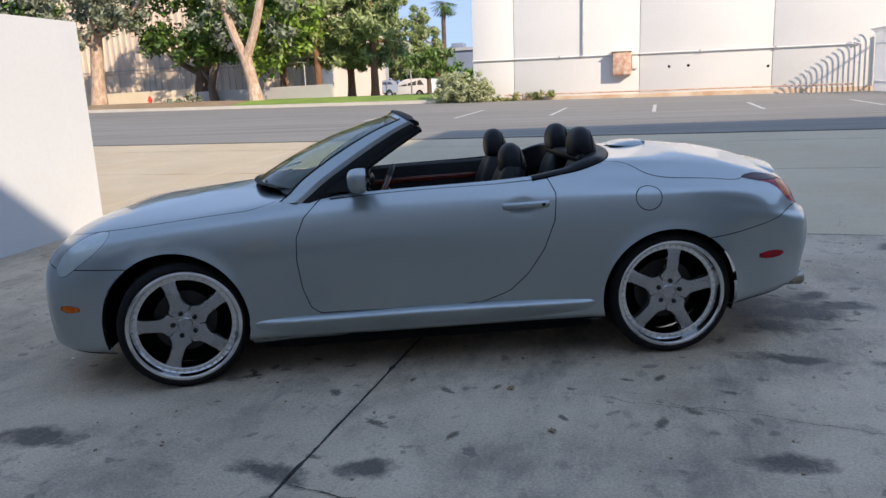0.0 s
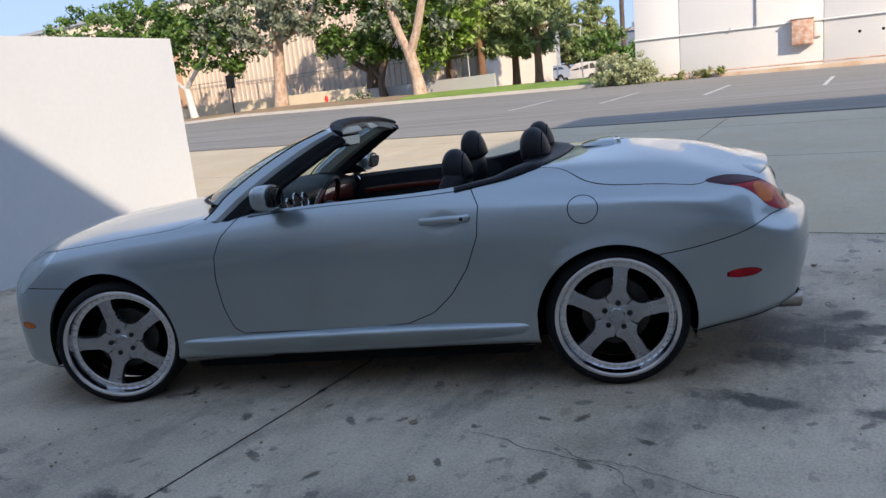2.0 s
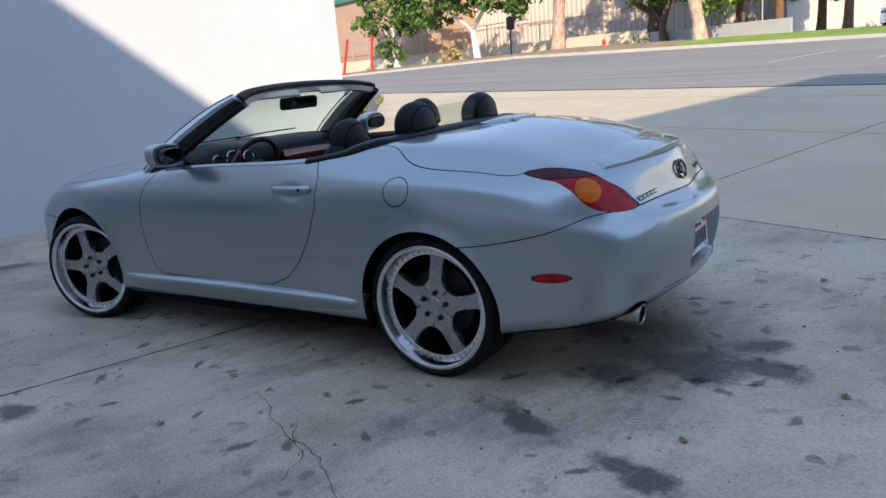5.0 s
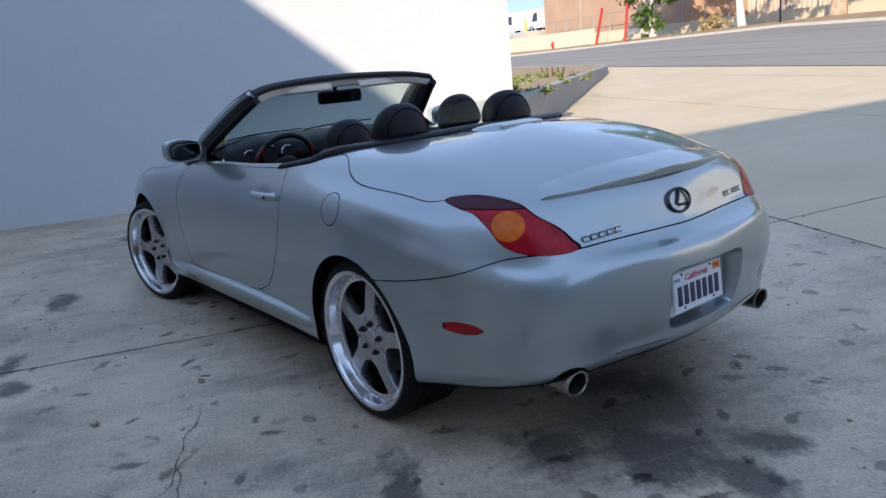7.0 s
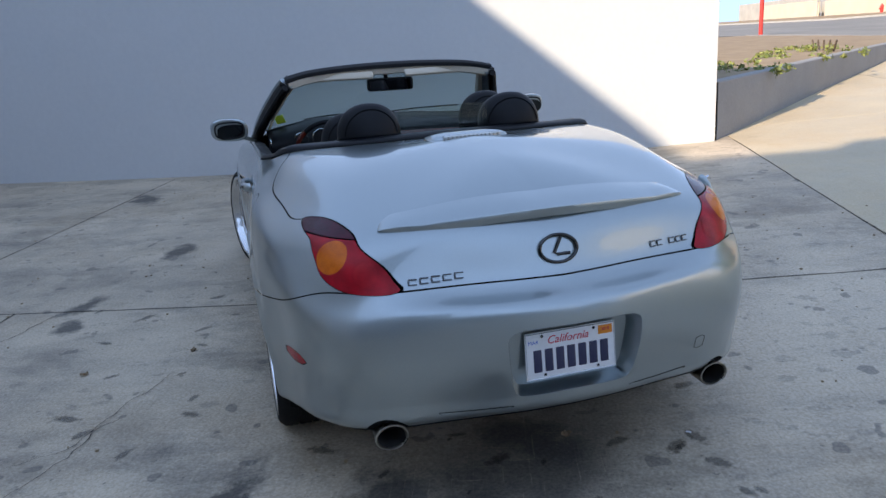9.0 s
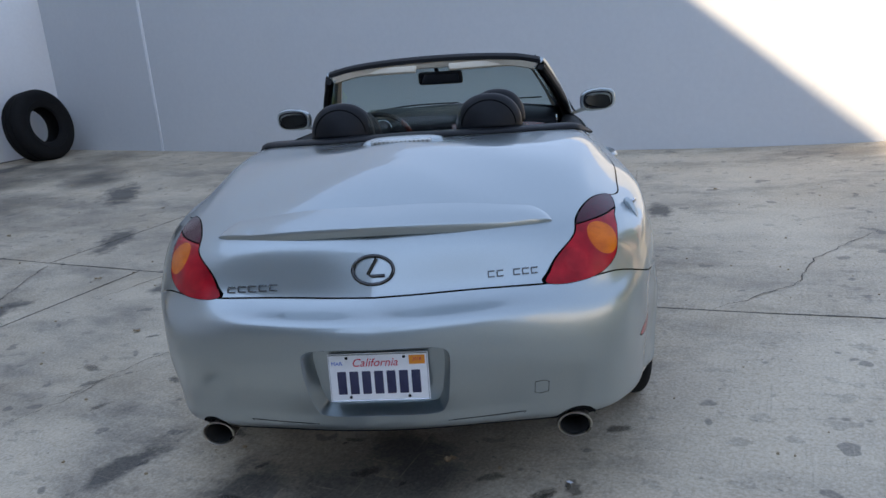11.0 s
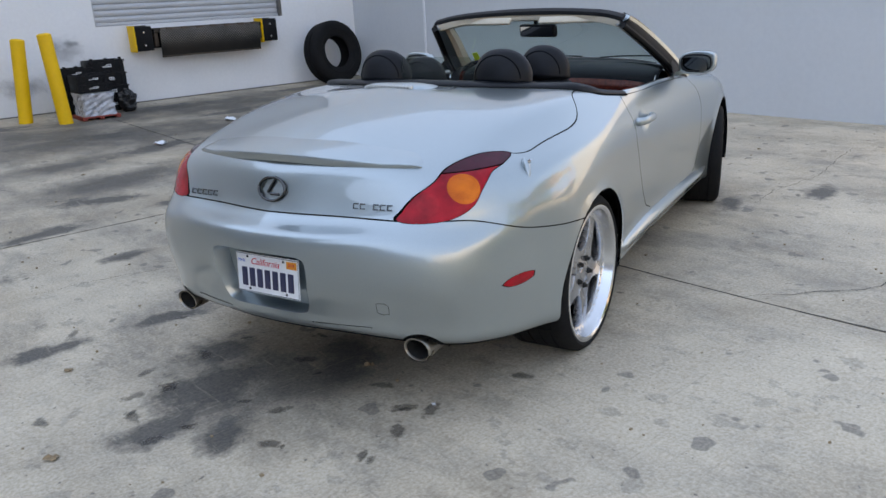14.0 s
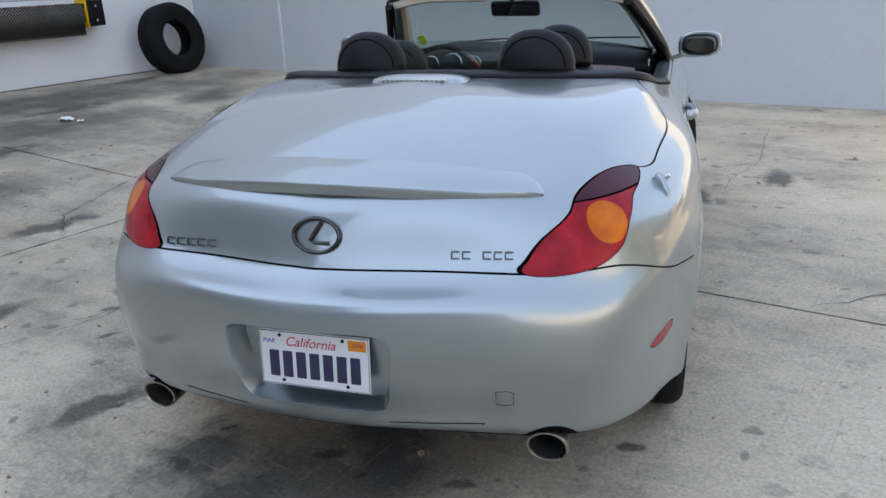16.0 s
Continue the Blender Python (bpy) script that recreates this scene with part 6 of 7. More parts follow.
part("cowl_panel", loft([[(x - 0.03, y, z - 0.004) for x, y, z in BASE[7:-7]], [(x + 0.16, y * 0.93, z - 0.012) for x, y, z in BASE[7:-7]]], closed=False), "black", car)
for yy in (-0.42, 0.16):
    wp = smooth_line([(-0.93 if abs(yy) < 0.3 else -0.885, yy, 1.03), (-0.88, yy + 0.2, 1.045), (-0.80, yy + 0.5, 1.05)], 12)
    part("wiper", tube([(x, max(-0.6, min(0.62, y)), z) for x, y, z in wp], 0.005, 6), "black", car)


def pillar(s):
    a_out = smooth_line([(-0.775, 0.762, 0.935), (-0.71, 0.745, 0.985), (-0.635, 0.728, 1.055), (-0.515, 0.698, 1.136), (-0.367, 0.655, 1.223), (-0.225, 0.618, 1.293), (-0.097, 0.581, 1.341)], 24)
    b_out = smooth_line([(-0.57, 0.80, 0.93), (-0.50, 0.775, 0.985), (-0.40, 0.75, 1.05), (-0.255, 0.702, 1.143), (-0.11, 0.648, 1.232), (-0.005, 0.610, 1.291)], 24)
    bulge = [tuple((np.array(p) + np.array(q)) / 2 + np.array([-0.012, 0.022, 0.014])) for p, q in zip(a_out, b_out)]
    mid = [tuple(np.array(p) * 0.36 + np.array(q) * 0.64 + np.array([-0.006, 0.013, 0.008])) for p, q in zip(a_out, b_out)]
    b_in = [(x + 0.012, y - 0.045, z - 0.012) for x, y, z in b_out]
    a_in = [(x + 0.03, y - 0.05, z - 0.022) for x, y, z in a_out]
    sg = lambda c: [(x, s * y, z) for x, y, z in c]  # noqa: E731
    p = part("windscreen_pillar", loft([sg(a_out), sg(bulge), sg(mid), sg(b_in), sg(a_in)]), "paint", car)
    seal = [(x + 0.008, y - 0.012, z - 0.006) for x, y, z in b_out]
    part("seal", tube(sg(seal), 0.018, 8), "black", p, "black rubber door seal")
    part("seal_lip", loft([sg([(x, y + 0.001, z + 0.001) for x, y, z in mid]), sg([((x + X) / 2, (y + Y) / 2 + 0.008, (z + Z) / 2 + 0.004) for (x, y, z), (X, Y, Z) in zip(mid, b_out)]), sg(b_out)], closed=False), "black", p, "black rubber lip along the pillar")
    trim_a = [(x + 0.036, y - 0.056, z - 0.022) for x, y, z in a_out]
    trim_b = [(x * 0.6 + X * 0.4 + 0.018, y * 0.6 + Y * 0.4 - 0.056, z * 0.6 + Z * 0.4 - 0.020) for (x, y, z), (X, Y, Z) in zip(b_out, a_out)]
    part("pillar_trim", loft([sg(trim_a), sg([((x + X) / 2 + 0.01, (y + Y) / 2 - 0.01, (z + Z) / 2 - 0.008) for (x, y, z), (X, Y, Z) in zip(trim_a, trim_b)]), sg(trim_b)], closed=False), "ivory", p, "ivory cloth pillar trim")
    part("glass_edge", tube(sg([(x - 0.006, y - 0.01, z + 0.004) for x, y, z in a_out]), 0.004, 6), "black", p)
    # quarter-light corner of the door
    part("mirror_sail", loft([sg([(-0.53, 0.792, 0.985), (-0.30, 0.80, 0.99)]), sg([(-0.42, 0.765, 1.06), (-0.37, 0.768, 1.055)])], closed=False), "black", car)


two(pillar)
hdr = [(x - 0.012, y * 1.03, z + 0.006) for x, y, z in HEAD]
header = part("windscreen_header", loft([hdr, [(x + 0.03, y, z + 0.016) for x, y, z in hdr], [(x + 0.062, y, z + 0.006) for x, y, z in hdr], [(x + 0.066, y, z - 0.012) for x, y, z in hdr], [(x + 0.02, y, z - 0.022) for x, y, z in hdr]]), "paint", car)
part("header_seal", loft([[(x + 0.022, y * 1.01, z + 0.019) for x, y, z in hdr], [(x + 0.052, y * 1.01, z + 0.018) for x, y, z in hdr], [(x + 0.082, y * 1.01, z + 0.004) for x, y, z in hdr], [(x + 0.084, y * 1.01, z - 0.016) for x, y, z in hdr], [(x + 0.06, y, z - 0.014) for x, y, z in hdr]]), "black", header, "black roof seal")
part("header_trim", loft([[(x + 0.078, y * 0.98, z - 0.014) for x, y, z in hdr], [(x + 0.07, y * 0.965, z - 0.046) for x, y, z in hdr], [(x + 0.03, y * 0.965, z - 0.052) for x, y, z in hdr]], closed=False), "ivory", header, "ivory header lining")
for s in (-1, 1):
    part("sun_visor", move(box(-0.010, 0.010, -0.19, 0.19, -0.022, 0.022, 0.008), pose(-0.075, s * 0.28, 1.318, 0, -40, s * 8)), "ivory", header, "ivory cloth sun visor")
mm = pose(-0.175, 0.03, 1.255, 0, 9, -14)
inmir = part("rear_view_mirror", box(-0.02, 0.018, -0.135, 0.135, -0.038, 0.038, 0.018, 3), "black", car, "black interior mirror", at=mm)
part("mirror_glass", box(0.0185, 0.0195, -0.118, 0.118, -0.027, 0.027), "mirror", inmir)
part("mirror_stem", tube([(-0.01, -0.02, 0.03), (-0.02, -0.03, 0.095)], 0.012, 8), "black", inmir)
part("inspection_sticker", move(box(-0.0008, 0.0008, -0.03, 0.03, -0.027, 0.027), pose(-0.555, -0.605, 1.072, 12, 20, -20)), "lime", car, "small lime-green windscreen sticker")


def door_mirror(s):
    body = ellipsoid((0, 0, 0), (0.062, 0.104, 0.064), 36, 20, 3.0)
    v = [(x * (1 - 0.35 * max(0, x / 0.062)) if x > 0 else x * 1.15, y, z - 0.012 * (1 - y * s / 0.102) * 0.5) for x, y, z in body[0]]
    v = [(min(x, 0.028), y, z) for x, y, z in v]
    m = part("door_mirror", (v, body[1]), "paint", car, "silver-blue door mirror", at=pose(-0.325, s * 0.925, 1.062))
    sq = lambda q: math.copysign(abs(q) ** 0.62, q)  # noqa: E731
    ring = [(0.047, 0.080 * sq(math.cos(a)), 0.044 * sq(math.sin(a))) for a in np.linspace(0, 2 * math.pi, 48, endpoint=False)]
    aim = pose(0.006, 0, 0, 0, 13, -s * 12)
    part("bezel", tube([(x, y, z - 0.004) for x, y, z in ring], 0.0045, 8, closed=True), "black", m)
    part("mirror_glass", prism([(0.079 * sq(math.cos(a)), 0.043 * sq(math.sin(a)) - 0.004) for a in np.linspace(0, 2 * math.pi, 48, endpoint=False)], "x", 0.046, 0.049), "dark_mirror", m, "oval mirror glass", at=aim)
    if s < 0:
        part("blind_spot_mirror", move(lathe([(0.0, 0.005), (0.012, 0.004), (0.017, 0.0)], 20, "x"), pose(0.051, -0.05, -0.022)), "chrome", m, "small round stick-on mirror")
    part("mirror_foot", loft([smooth_line([(-0.06, -s * 0.04, -0.03), (-0.07, -s * 0.12, -0.065), (-0.08, -s * 0.16, -0.085)], 8), smooth_line([(0.03, -s * 0.04, -0.03), (0.0, -s * 0.12, -0.06), (-0.02, -s * 0.16, -0.08)], 8),
                              smooth_line([(0.0, -s * 0.05, -0.06), (-0.03, -s * 0.12, -0.085), (-0.05, -s * 0.16, -0.095)], 8)]), "paint", m)


two(door_mirror)


def door_trim(s):
    """Black belt strip, inner door card with wood, handle outside."""
    top = [(x, s * y, body_z(x, y) + 0.004) for x, y in [(x, 0.805 - 0.012 * max(0, (x - 0.3) / 0.4) ** 2) for x in np.linspace(-0.50, 0.66, 24)]]
    inner = [(x, y - s * 0.075, z - 0.004) for x, y, z in top]
    low = [(x, y - s * 0.10, 0.50) for x, y, z in top]
    part("belt_strip", loft([top, [(x, y - s * 0.02, z + 0.010) for x, y, z in top], [(x, y - s * 0.05, z + 0.008) for x, y, z in top], inner], closed=False), "black", car, "black belt-line strip")
    card = part("door_card", loft([inner, [(x, y - s * 0.03, z - 0.10) for x, y, z in inner], [(x, y - s * 0.035, z - 0.25) for x, y, z in inner], low], closed=False), "leather", car, "black leather inner door panel")
    wood = [(x, y - s * 0.032 - s * 0.006, z - 0.075) for x, y, z in inner[4:20]]
    part("wood_strip", loft([wood, [(x, y - s * 0.005, z - 0.018) for x, y, z in wood], [(x, y, z - 0.038) for x, y, z in wood]], closed=False), "wood", card, "red varnished wood strip")
    part("speaker_ring", move(lathe([(0.030, 0.0), (0.034, -0.006), (0.038, 0.0)], 28), pose(-0.36, s * 0.692, 0.945, 0, 0, 0 if s > 0 else 180)), "chrome", card)
    hp = smooth_line([(0.408, 0.872, 0.868), (0.45, 0.898, 0.871), (0.53, 0.904, 0.873), (0.60, 0.902, 0.873), (0.636, 0.885, 0.872), (0.64, 0.872, 0.872)], 26)
    h = part("door_handle", tube([(x, s * y, z) for x, y, z in hp], [0.008] + [0.0135 + 0.003 * i / 24 for i in range(24)] + [0.012], 12, flat=1.25), "paint", car, "body-coloured pull handle")
    if s < 0:
        part("key_lock", move(lathe([(0.0, -0.003), (0.008, -0.002), (0.0095, 0.002)], 16), pose(0.617, -0.919, 0.873)), "dark_chrome", h)


two(door_trim)

# cabin tub
part("cabin_floor", join(box(-0.72, 1.0, -0.66, 0.66, 0.22, 0.26, 0.01), box(-0.75, -0.70, -0.70, 0.70, 0.24, 0.93), box(0.98, 1.06, -0.62, 0.62, 0.24, 1.0)), "void", car)
part("centre_console", move(box(-0.45, 0.62, -0.12, 0.12, 0.26, 0.66, 0.04, 3), pose(0, 0, 0)), "leather", car)
dash_top = [(-0.90, 1.0), (-0.72, 1.035), (-0.55, 1.03), (-0.44, 1.0), (-0.40, 0.95), (-0.42, 0.86), (-0.46, 0.72), (-0.62, 0.62)]
ys = np.linspace(-0.70, 0.70, 33)
dash = [[(x + 0.16 * (y / 0.70) ** 2 * (1 if x < -0.6 else 0.25), y, z + (0.022 * math.exp(-((y + 0.36) / 0.17) ** 2) if -0.75 < x < -0.43 else 0) - 0.02 * (y / 0.7) ** 4) for x, z in [(p[0], p[1]) for p in smooth_line([(*q, 0) for q in dash_top], 26)]] for y in ys]
dashboard = part("dashboard", loft(dash, closed=False), "leather", car, "black dashboard with wood trim")
wd = [[(-0.405 + 0.03 * (y / 0.7) ** 2 - 0.006 + 0.012 * math.sin(math.pi * k / 5), y, 0.965 - 0.02 * k - 0.02 * (y / 0.7) ** 2) for k in range(6)] for y in np.linspace(0.06, 0.62, 16)]
part("wood_trim", loft([[(x + 0.016, y, z - 0.01) for x, y, z in r] for r in wd], closed=False), "wood", dashboard, "red varnished wood dash panel")
for yy, rr in ((-0.50, 0.042), (-0.375, 0.056), (-0.25, 0.042)):
    gauge = part("gauge", move(lathe([(0.0, 0.0), (rr - 0.004, 0.0)], 28, "x"), pose(-0.385, yy, 0.955, 0, -12, 0)), "black", dashboard)
    part("gauge_ring", move(lathe([(rr - 0.005, 0.0), (rr - 0.002, 0.007), (rr + 0.003, 0.0)], 32, "x"), pose(-0.385, yy, 0.955, 0, -12, 0)), "chrome", gauge)
wheel_m = pose(-0.235, -0.36, 0.902, 0, -66, 0)
ring = [(0.185 * math.cos(a), 0.185 * math.sin(a), 0) for a in np.linspace(0, 2 * math.pi, 48, endpoint=False)]
steer = part("steering_wheel", tube(ring, 0.0145, 10, closed=True), "leather", car, "leather and wood steering wheel", at=wheel_m)
part("wood_rim", tube([p for p in ring[6:19]], 0.0168, 10), "wood", steer)
part("wood_rim", tube([p for p in ring[30:43]], 0.0168, 10), "wood", steer)
part("steering_hub", move(ellipsoid((0, 0, 0), (0.06, 0.075, 0.03), 20, 12, 2.5), pose(0, 0, -0.02)), "leather", steer)
for a in (0.15, math.pi - 0.15, math.pi / 2 - 0.35, math.pi / 2 + 0.35):
    part("steering_spoke", tube([(0.04 * math.sin(a) * -1, 0.04 * math.cos(a), -0.02), (-0.18 * math.sin(a), 0.18 * math.cos(a), 0)], 0.011, 8), "alloy" if abs(a) > 2 else "leather", steer)


def seat(name, x, y, rear, label):
    """Cushion, bolstered backrest, headrest with a sewn seam."""
    hx, hz = (0.965, 1.098) if rear else (0.545, 1.02 if y < 0 else 1.075)
    s = empty(name, pose(0, 0, 0))
    s.parent = car
    s["label"] = label
    part("seat_cushion", move(ellipsoid((0, 0, 0), (0.26, 0.24 if not rear else 0.21, 0.09), 28, 14, 3.2), pose(x - 0.22, y, 0.50, 0, -6, 0)), "leather", s)
    back = ellipsoid((0, 0, 0), (0.085, 0.235 if not rear else 0.20, 0.33), 32, 20, 3.0)
    v = [(a + 0.05 * (abs(b) / 0.23) ** 2 * -1, b * (1 - 0.22 * max(0, c / 0.33)), c) for a, b, c in back[0]]
    part("backrest", move((v, back[1]), pose(hx - 0.055, y, 0.755, 0, 12, 0)), "leather", s)
    w, h = (0.145, 0.142) if rear else (0.135, 0.15)
    head = ellipsoid((0, 0, 0), (0.078, w, h), 40, 24, 2.3)
    v = [(a - 0.025 * (b / w) ** 2, b * (1 + 0.05 * min(1, max(0, -c / h))), c if c > 0 else c * 0.22) for a, b, c in head[0]]
    hm = pose(hx, y, hz, 0, -10, 0)
    part("headrest", move((v, head[1]), hm), "leather", s)
    arc = []
    for a in np.linspace(0.04, math.pi - 0.04, 26):
        b, c = 0.80 * w * math.cos(a), 0.76 * h * math.sin(a)
        r = 1 - (abs(b) / w) ** 2.3 - (abs(c) / h) ** 2.3
        arc.append(tuple(hm @ Vector((0.078 * max(r, 0.0) ** (1 / 2.3) - 0.025 * (b / w) ** 2, b, c))))
    part("seam", tube(arc, 0.0032, 6), "void", s, "sewn seam")
    part("headrest_bar", tube([(hx - 0.01, y - 0.05, hz - 0.14), (hx - 0.005, y - 0.05, hz - 0.07)], 0.006, 8), "chrome", s)
    part("headrest_bar", tube([(hx - 0.01, y + 0.05, hz - 0.14), (hx - 0.005, y + 0.05, hz - 0.07)], 0.006, 8), "chrome", s)
    return s


seat("driver_seat", 0.35, -0.36, False, "black leather front seat")
seat("passenger_seat", 0.35, 0.36, False, "black leather front seat")
seat("rear_seat", 0.80, -0.33, True, "black leather rear seat")
seat("rear_seat", 0.80, 0.33, True, "black leather rear seat")

# black deck round the back of the cabin
half = [(0.58, 0.80), (0.70, 0.782), (0.84, 0.76), (0.935, 0.727), (0.99, 0.685), (1.045, 0.57), (1.105, 0.35), (1.14, 0.15), (1.15, 0.0)]
edge = [p[:2] for p in smooth_line([(x, y, 0) for x, y in half] + [(x, -y, 0) for x, y in half[-2::-1]], 81)]
cz = [body_z(x, y) for x, y in edge]
cz = list(np.convolve(np.pad(cz, 4, mode="edge"), np.ones(9) / 9, mode="valid"))


def ringed(k, dz, proud=0.0):
    """The cabin's rear edge drawn inwards by k; proud lifts it towards one level rim."""
    out = []
    for (x, y), z in zip(edge, cz):
        up = max(0.0, 1.072 - z) * min(1.0, max(0.0, (x - 0.82) / 0.24)) * proud
        out.append((0.45 + (x - 0.45) * k, y * (k if abs(y) < 0.65 else 0.5 + 0.5 * k), z + dz + up))
    return out


part("tonneau_rail", loft([ringed(1.008, -0.004), ringed(1.0, 0.006, 0.5), ringed(0.99, 0.012, 0.95), ringed(0.96, 0.018, 1), ringed(0.88, 0.018, 1), ringed(0.83, 0.006, 1), ringed(0.82, -0.14)], closed=False), "leather", car, "black padded deck behind the seats")
part("tonneau_gap", tube(ringed(1.006, 0.0), 0.0045, 6), "void", car)
d = part("wind_deflector", prism([(-0.20, 1.06), (0.21, 1.06), (0.21, 1.192), (0.195, 1.204), (-0.185, 1.204), (-0.20, 1.192)], "x", 0.985, 0.990), "glass", car, "clear wind deflector pane", smooth=False)
d.visible_shadow = False
part("ledge", box(0.90, 1.05, -0.50, 0.50, 1.03, 1.088, 0.02), "leather", car, "black parcel ledge")

# tail
rows = [[] for _ in range(16)]
for y in np.linspace(-0.538, 0.538, 97):
    e = abs(y) / 0.538
    fade = min(1.0, max(0.0, (1 - e) / 0.14))
    fade = math.sqrt(fade * (2 - fade))
    xt = 2.156 - 0.120 * e ** 2.0 - 0.006 * (1 - fade)
    x0 = xt - 0.004 - (0.131 - 0.05 * e ** 2) * fade ** 0.8
    z0 = body_z(x0, y) + 0.0008
    zt = max(0.965 - 0.042 * e ** 2, body_z(xt, y) + 0.003 + 0.014 * fade)
    z0 = z0 * fade + (zt - 0.001) * (1 - fade)
    for k in range(9):
        u = k / 8
        rows[k].append((x0 + (xt - x0) * u, y, z0 + (zt - z0) * u + 0.003 * fade * math.sin(math.pi * u)))
    drop = 0.002 + 0.028 * fade
    for k, (dx, dz) in enumerate(((0.002, -0.0005), (0.0035, -0.1 * drop), (0.002, -0.5 * drop), (-0.002, -drop), (-0.006, -drop - 0.002), (-0.02, -drop - 0.003), (-0.09, -drop - 0.006))):
        rows[9 + k].append((xt + dx, y * (1.0 if k < 6 else 0.995), zt + dz))
spoiler = part("spoiler", loft(rows, closed=False), "paint", car, "body-coloured lip spoiler")

bz = 1.098
lamp_line = [(1.20, 0.004), (1.25, 0.018), (1.32, 0.028), (1.375, 0.028), (1.395, 0.022), (1.403, 0.008), (1.408, -0.01)]
lamp_rows = []
for y in np.linspace(-0.165, 0.165, 25):
    q = (1 - abs(y / 0.165) ** 4.0) ** 0.5
    lamp_rows.append([(1.33 + (x - 1.33) * (0.45 + 0.55 * q), y, bz + (z if z > 0 else 0) * q + min(z, 0)) for x, z in lamp_line])
lamp = part("high_brake_lamp", loft(lamp_rows, closed=False), "paint", car, "raised third brake lamp housing")
part("lamp_lens", box(1.385, 1.4125, -0.120, 0.120, bz - 0.001, bz + 0.0225, 0.005), "clear_lens", lamp, "clear ribbed lens")
for i in range(13):
    part("lens_rib", box(1.4120, 1.4134, -0.105 + i * 0.0172, -0.098 + i * 0.0172, bz + 0.003, bz + 0.0185), "steel", lamp)

# emblem and lettering, as plain shapes
ex = body_x(0, 0.843) + 0.004
tilt = -18
em = part("badge_ring", tube([(0, 0.062 * math.cos(a), 0.043 * math.sin(a)) for a in np.linspace(0, 2 * math.pi, 48, endpoint=False)], 0.0055, 8, closed=True), "dark_chrome", car, "oval dark chrome badge", at=pose(ex, 0, 0.843, 0, tilt, 0))
part("badge_bar", tube([(0, 0.012, 0.034), (0, -0.016, -0.012), (0, -0.004, -0.018), (0, 0.036, -0.018)], 0.0055, 8), "dark_chrome", em)
for n, y0, w, z0 in ((5, -0.485, 0.036, 0.786), (2, 0.335, 0.026, 0.802), (3, 0.410, 0.026, 0.802)):
    for i in range(n):
        y = y0 + i * w + w / 2
        x = body_x(y, z0)
        yaw = math.degrees(math.atan2(body_x(y + 0.04, z0) - body_x(y - 0.04, z0), 0.08))
        m = pose(x + 0.001, y, z0 + (0.008 * i / 4 if n == 5 else 0), 0, tilt, -yaw)
        letter = part("letter_bar", move(box(0.0, 0.004, -w * 0.40, w * 0.40, -0.0105, -0.0060, 0.0015), m), "badge_chrome", car, "thin chrome letter stroke")
        part("upper_stroke", move(box(0.0, 0.004, -w * 0.36, w * 0.42, 0.0060, 0.0105, 0.0015), m), "badge_chrome", letter)
        part("upright_stroke", move(box(0.0, 0.004, -w * 0.40, -w * 0.24, -0.0060, 0.0060, 0.0015), m), "badge_chrome", letter)

# number plate in its recess
rp = [(y, z) for y, z in RECESS]
rim_o = [(body_x(y, z) + 0.001, y, z) for y, z in rp] + [(body_x(*rp[0]) + 0.001, *rp[0])]
rim_m = [(x - 0.006, y * 0.985, 0.53 + (z - 0.53) * 0.98) for x, y, z in rim_o]
rim_i = [(2.245 + 0.02 * (z - 0.42) / 0.2, y * 0.90, 0.53 + (z - 0.53) * 0.88) for x, y, z in rim_o]
part("plate_recess", join(loft([rim_o, rim_m, rim_i], closed=False), ([p for p in rim_i[:-1]], [list(range(len(rim_i) - 1))])), "paint", car)
pm = pose(2.281, 0.0, 0.530, 0, -5, 0)
plate = part("number_plate", move(box(-0.002, 0.002, -0.1525, 0.1525, -0.076, 0.076, 0.0015), pose(0, 0, 0)), "plate", car, "white registration plate with dark blue characters", at=pm)
part("plate_rim", tube([(0.0025, -0.149, -0.0725), (0.0025, 0.149, -0.0725), (0.0025, 0.149, 0.0725), (0.0025, -0.149, 0.0725)], 0.0018, 6, closed=True), "chrome", plate)
for i in range(7):
    y = -0.113 + i * 0.0377
    part("plate_bar", box(0.0015, 0.0045, y - 0.0135, y + 0.0135, -0.052, 0.020, 0.002), "ink_blue", plate)
for y, z in ((-0.095, 0.062), (0.08, 0.062), (-0.09, -0.062), (0.09, -0.062)):
    part("plate_screw", move(lathe([(0.0, 0.003), (0.004, 0.0025), (0.005, 0.0)], 10, "x"), pose(0.002, y, z)), "black", plate)


def words(name, text, size, m, material, parent, shear=0.0):
    cu = bpy.data.curves.new(name, "FONT")
    cu.body, cu.size, cu.align_x, cu.align_y, cu.extrude, cu.shear = text, size, "CENTER", "CENTER", 0.0006, shear
    tmp = new(name, cu)
    me = bpy.data.meshes.new_from_object(tmp)
    bpy.data.objects.remove(tmp)
    me.materials.clear()
    me.materials.append(M[material])
    ob = new(name, me)
    ob.parent = parent
    ob.matrix_basis = m
    return ob


FACE = Matrix(((0, 0, 1, 0), (1, 0, 0, 0), (0, 1, 0, 0), (0, 0, 0, 1)))
words("state_name", "California", 0.036, Matrix.Translation((0.0032, -0.010, 0.046)) @ FACE, "ink_red", plate, 0.3)
part("month_sticker", box(0.0018, 0.0028, -0.146, -0.104, 0.034, 0.058), "plate", plate)
words("month", "MAR", 0.017, Matrix.Translation((0.0034, -0.125, 0.045)) @ FACE, "sky_blue", plate)
part("year_sticker", box(0.0018, 0.003, 0.095, 0.143, 0.038, 0.066, 0.0005), "orange", plate, "orange year sticker")
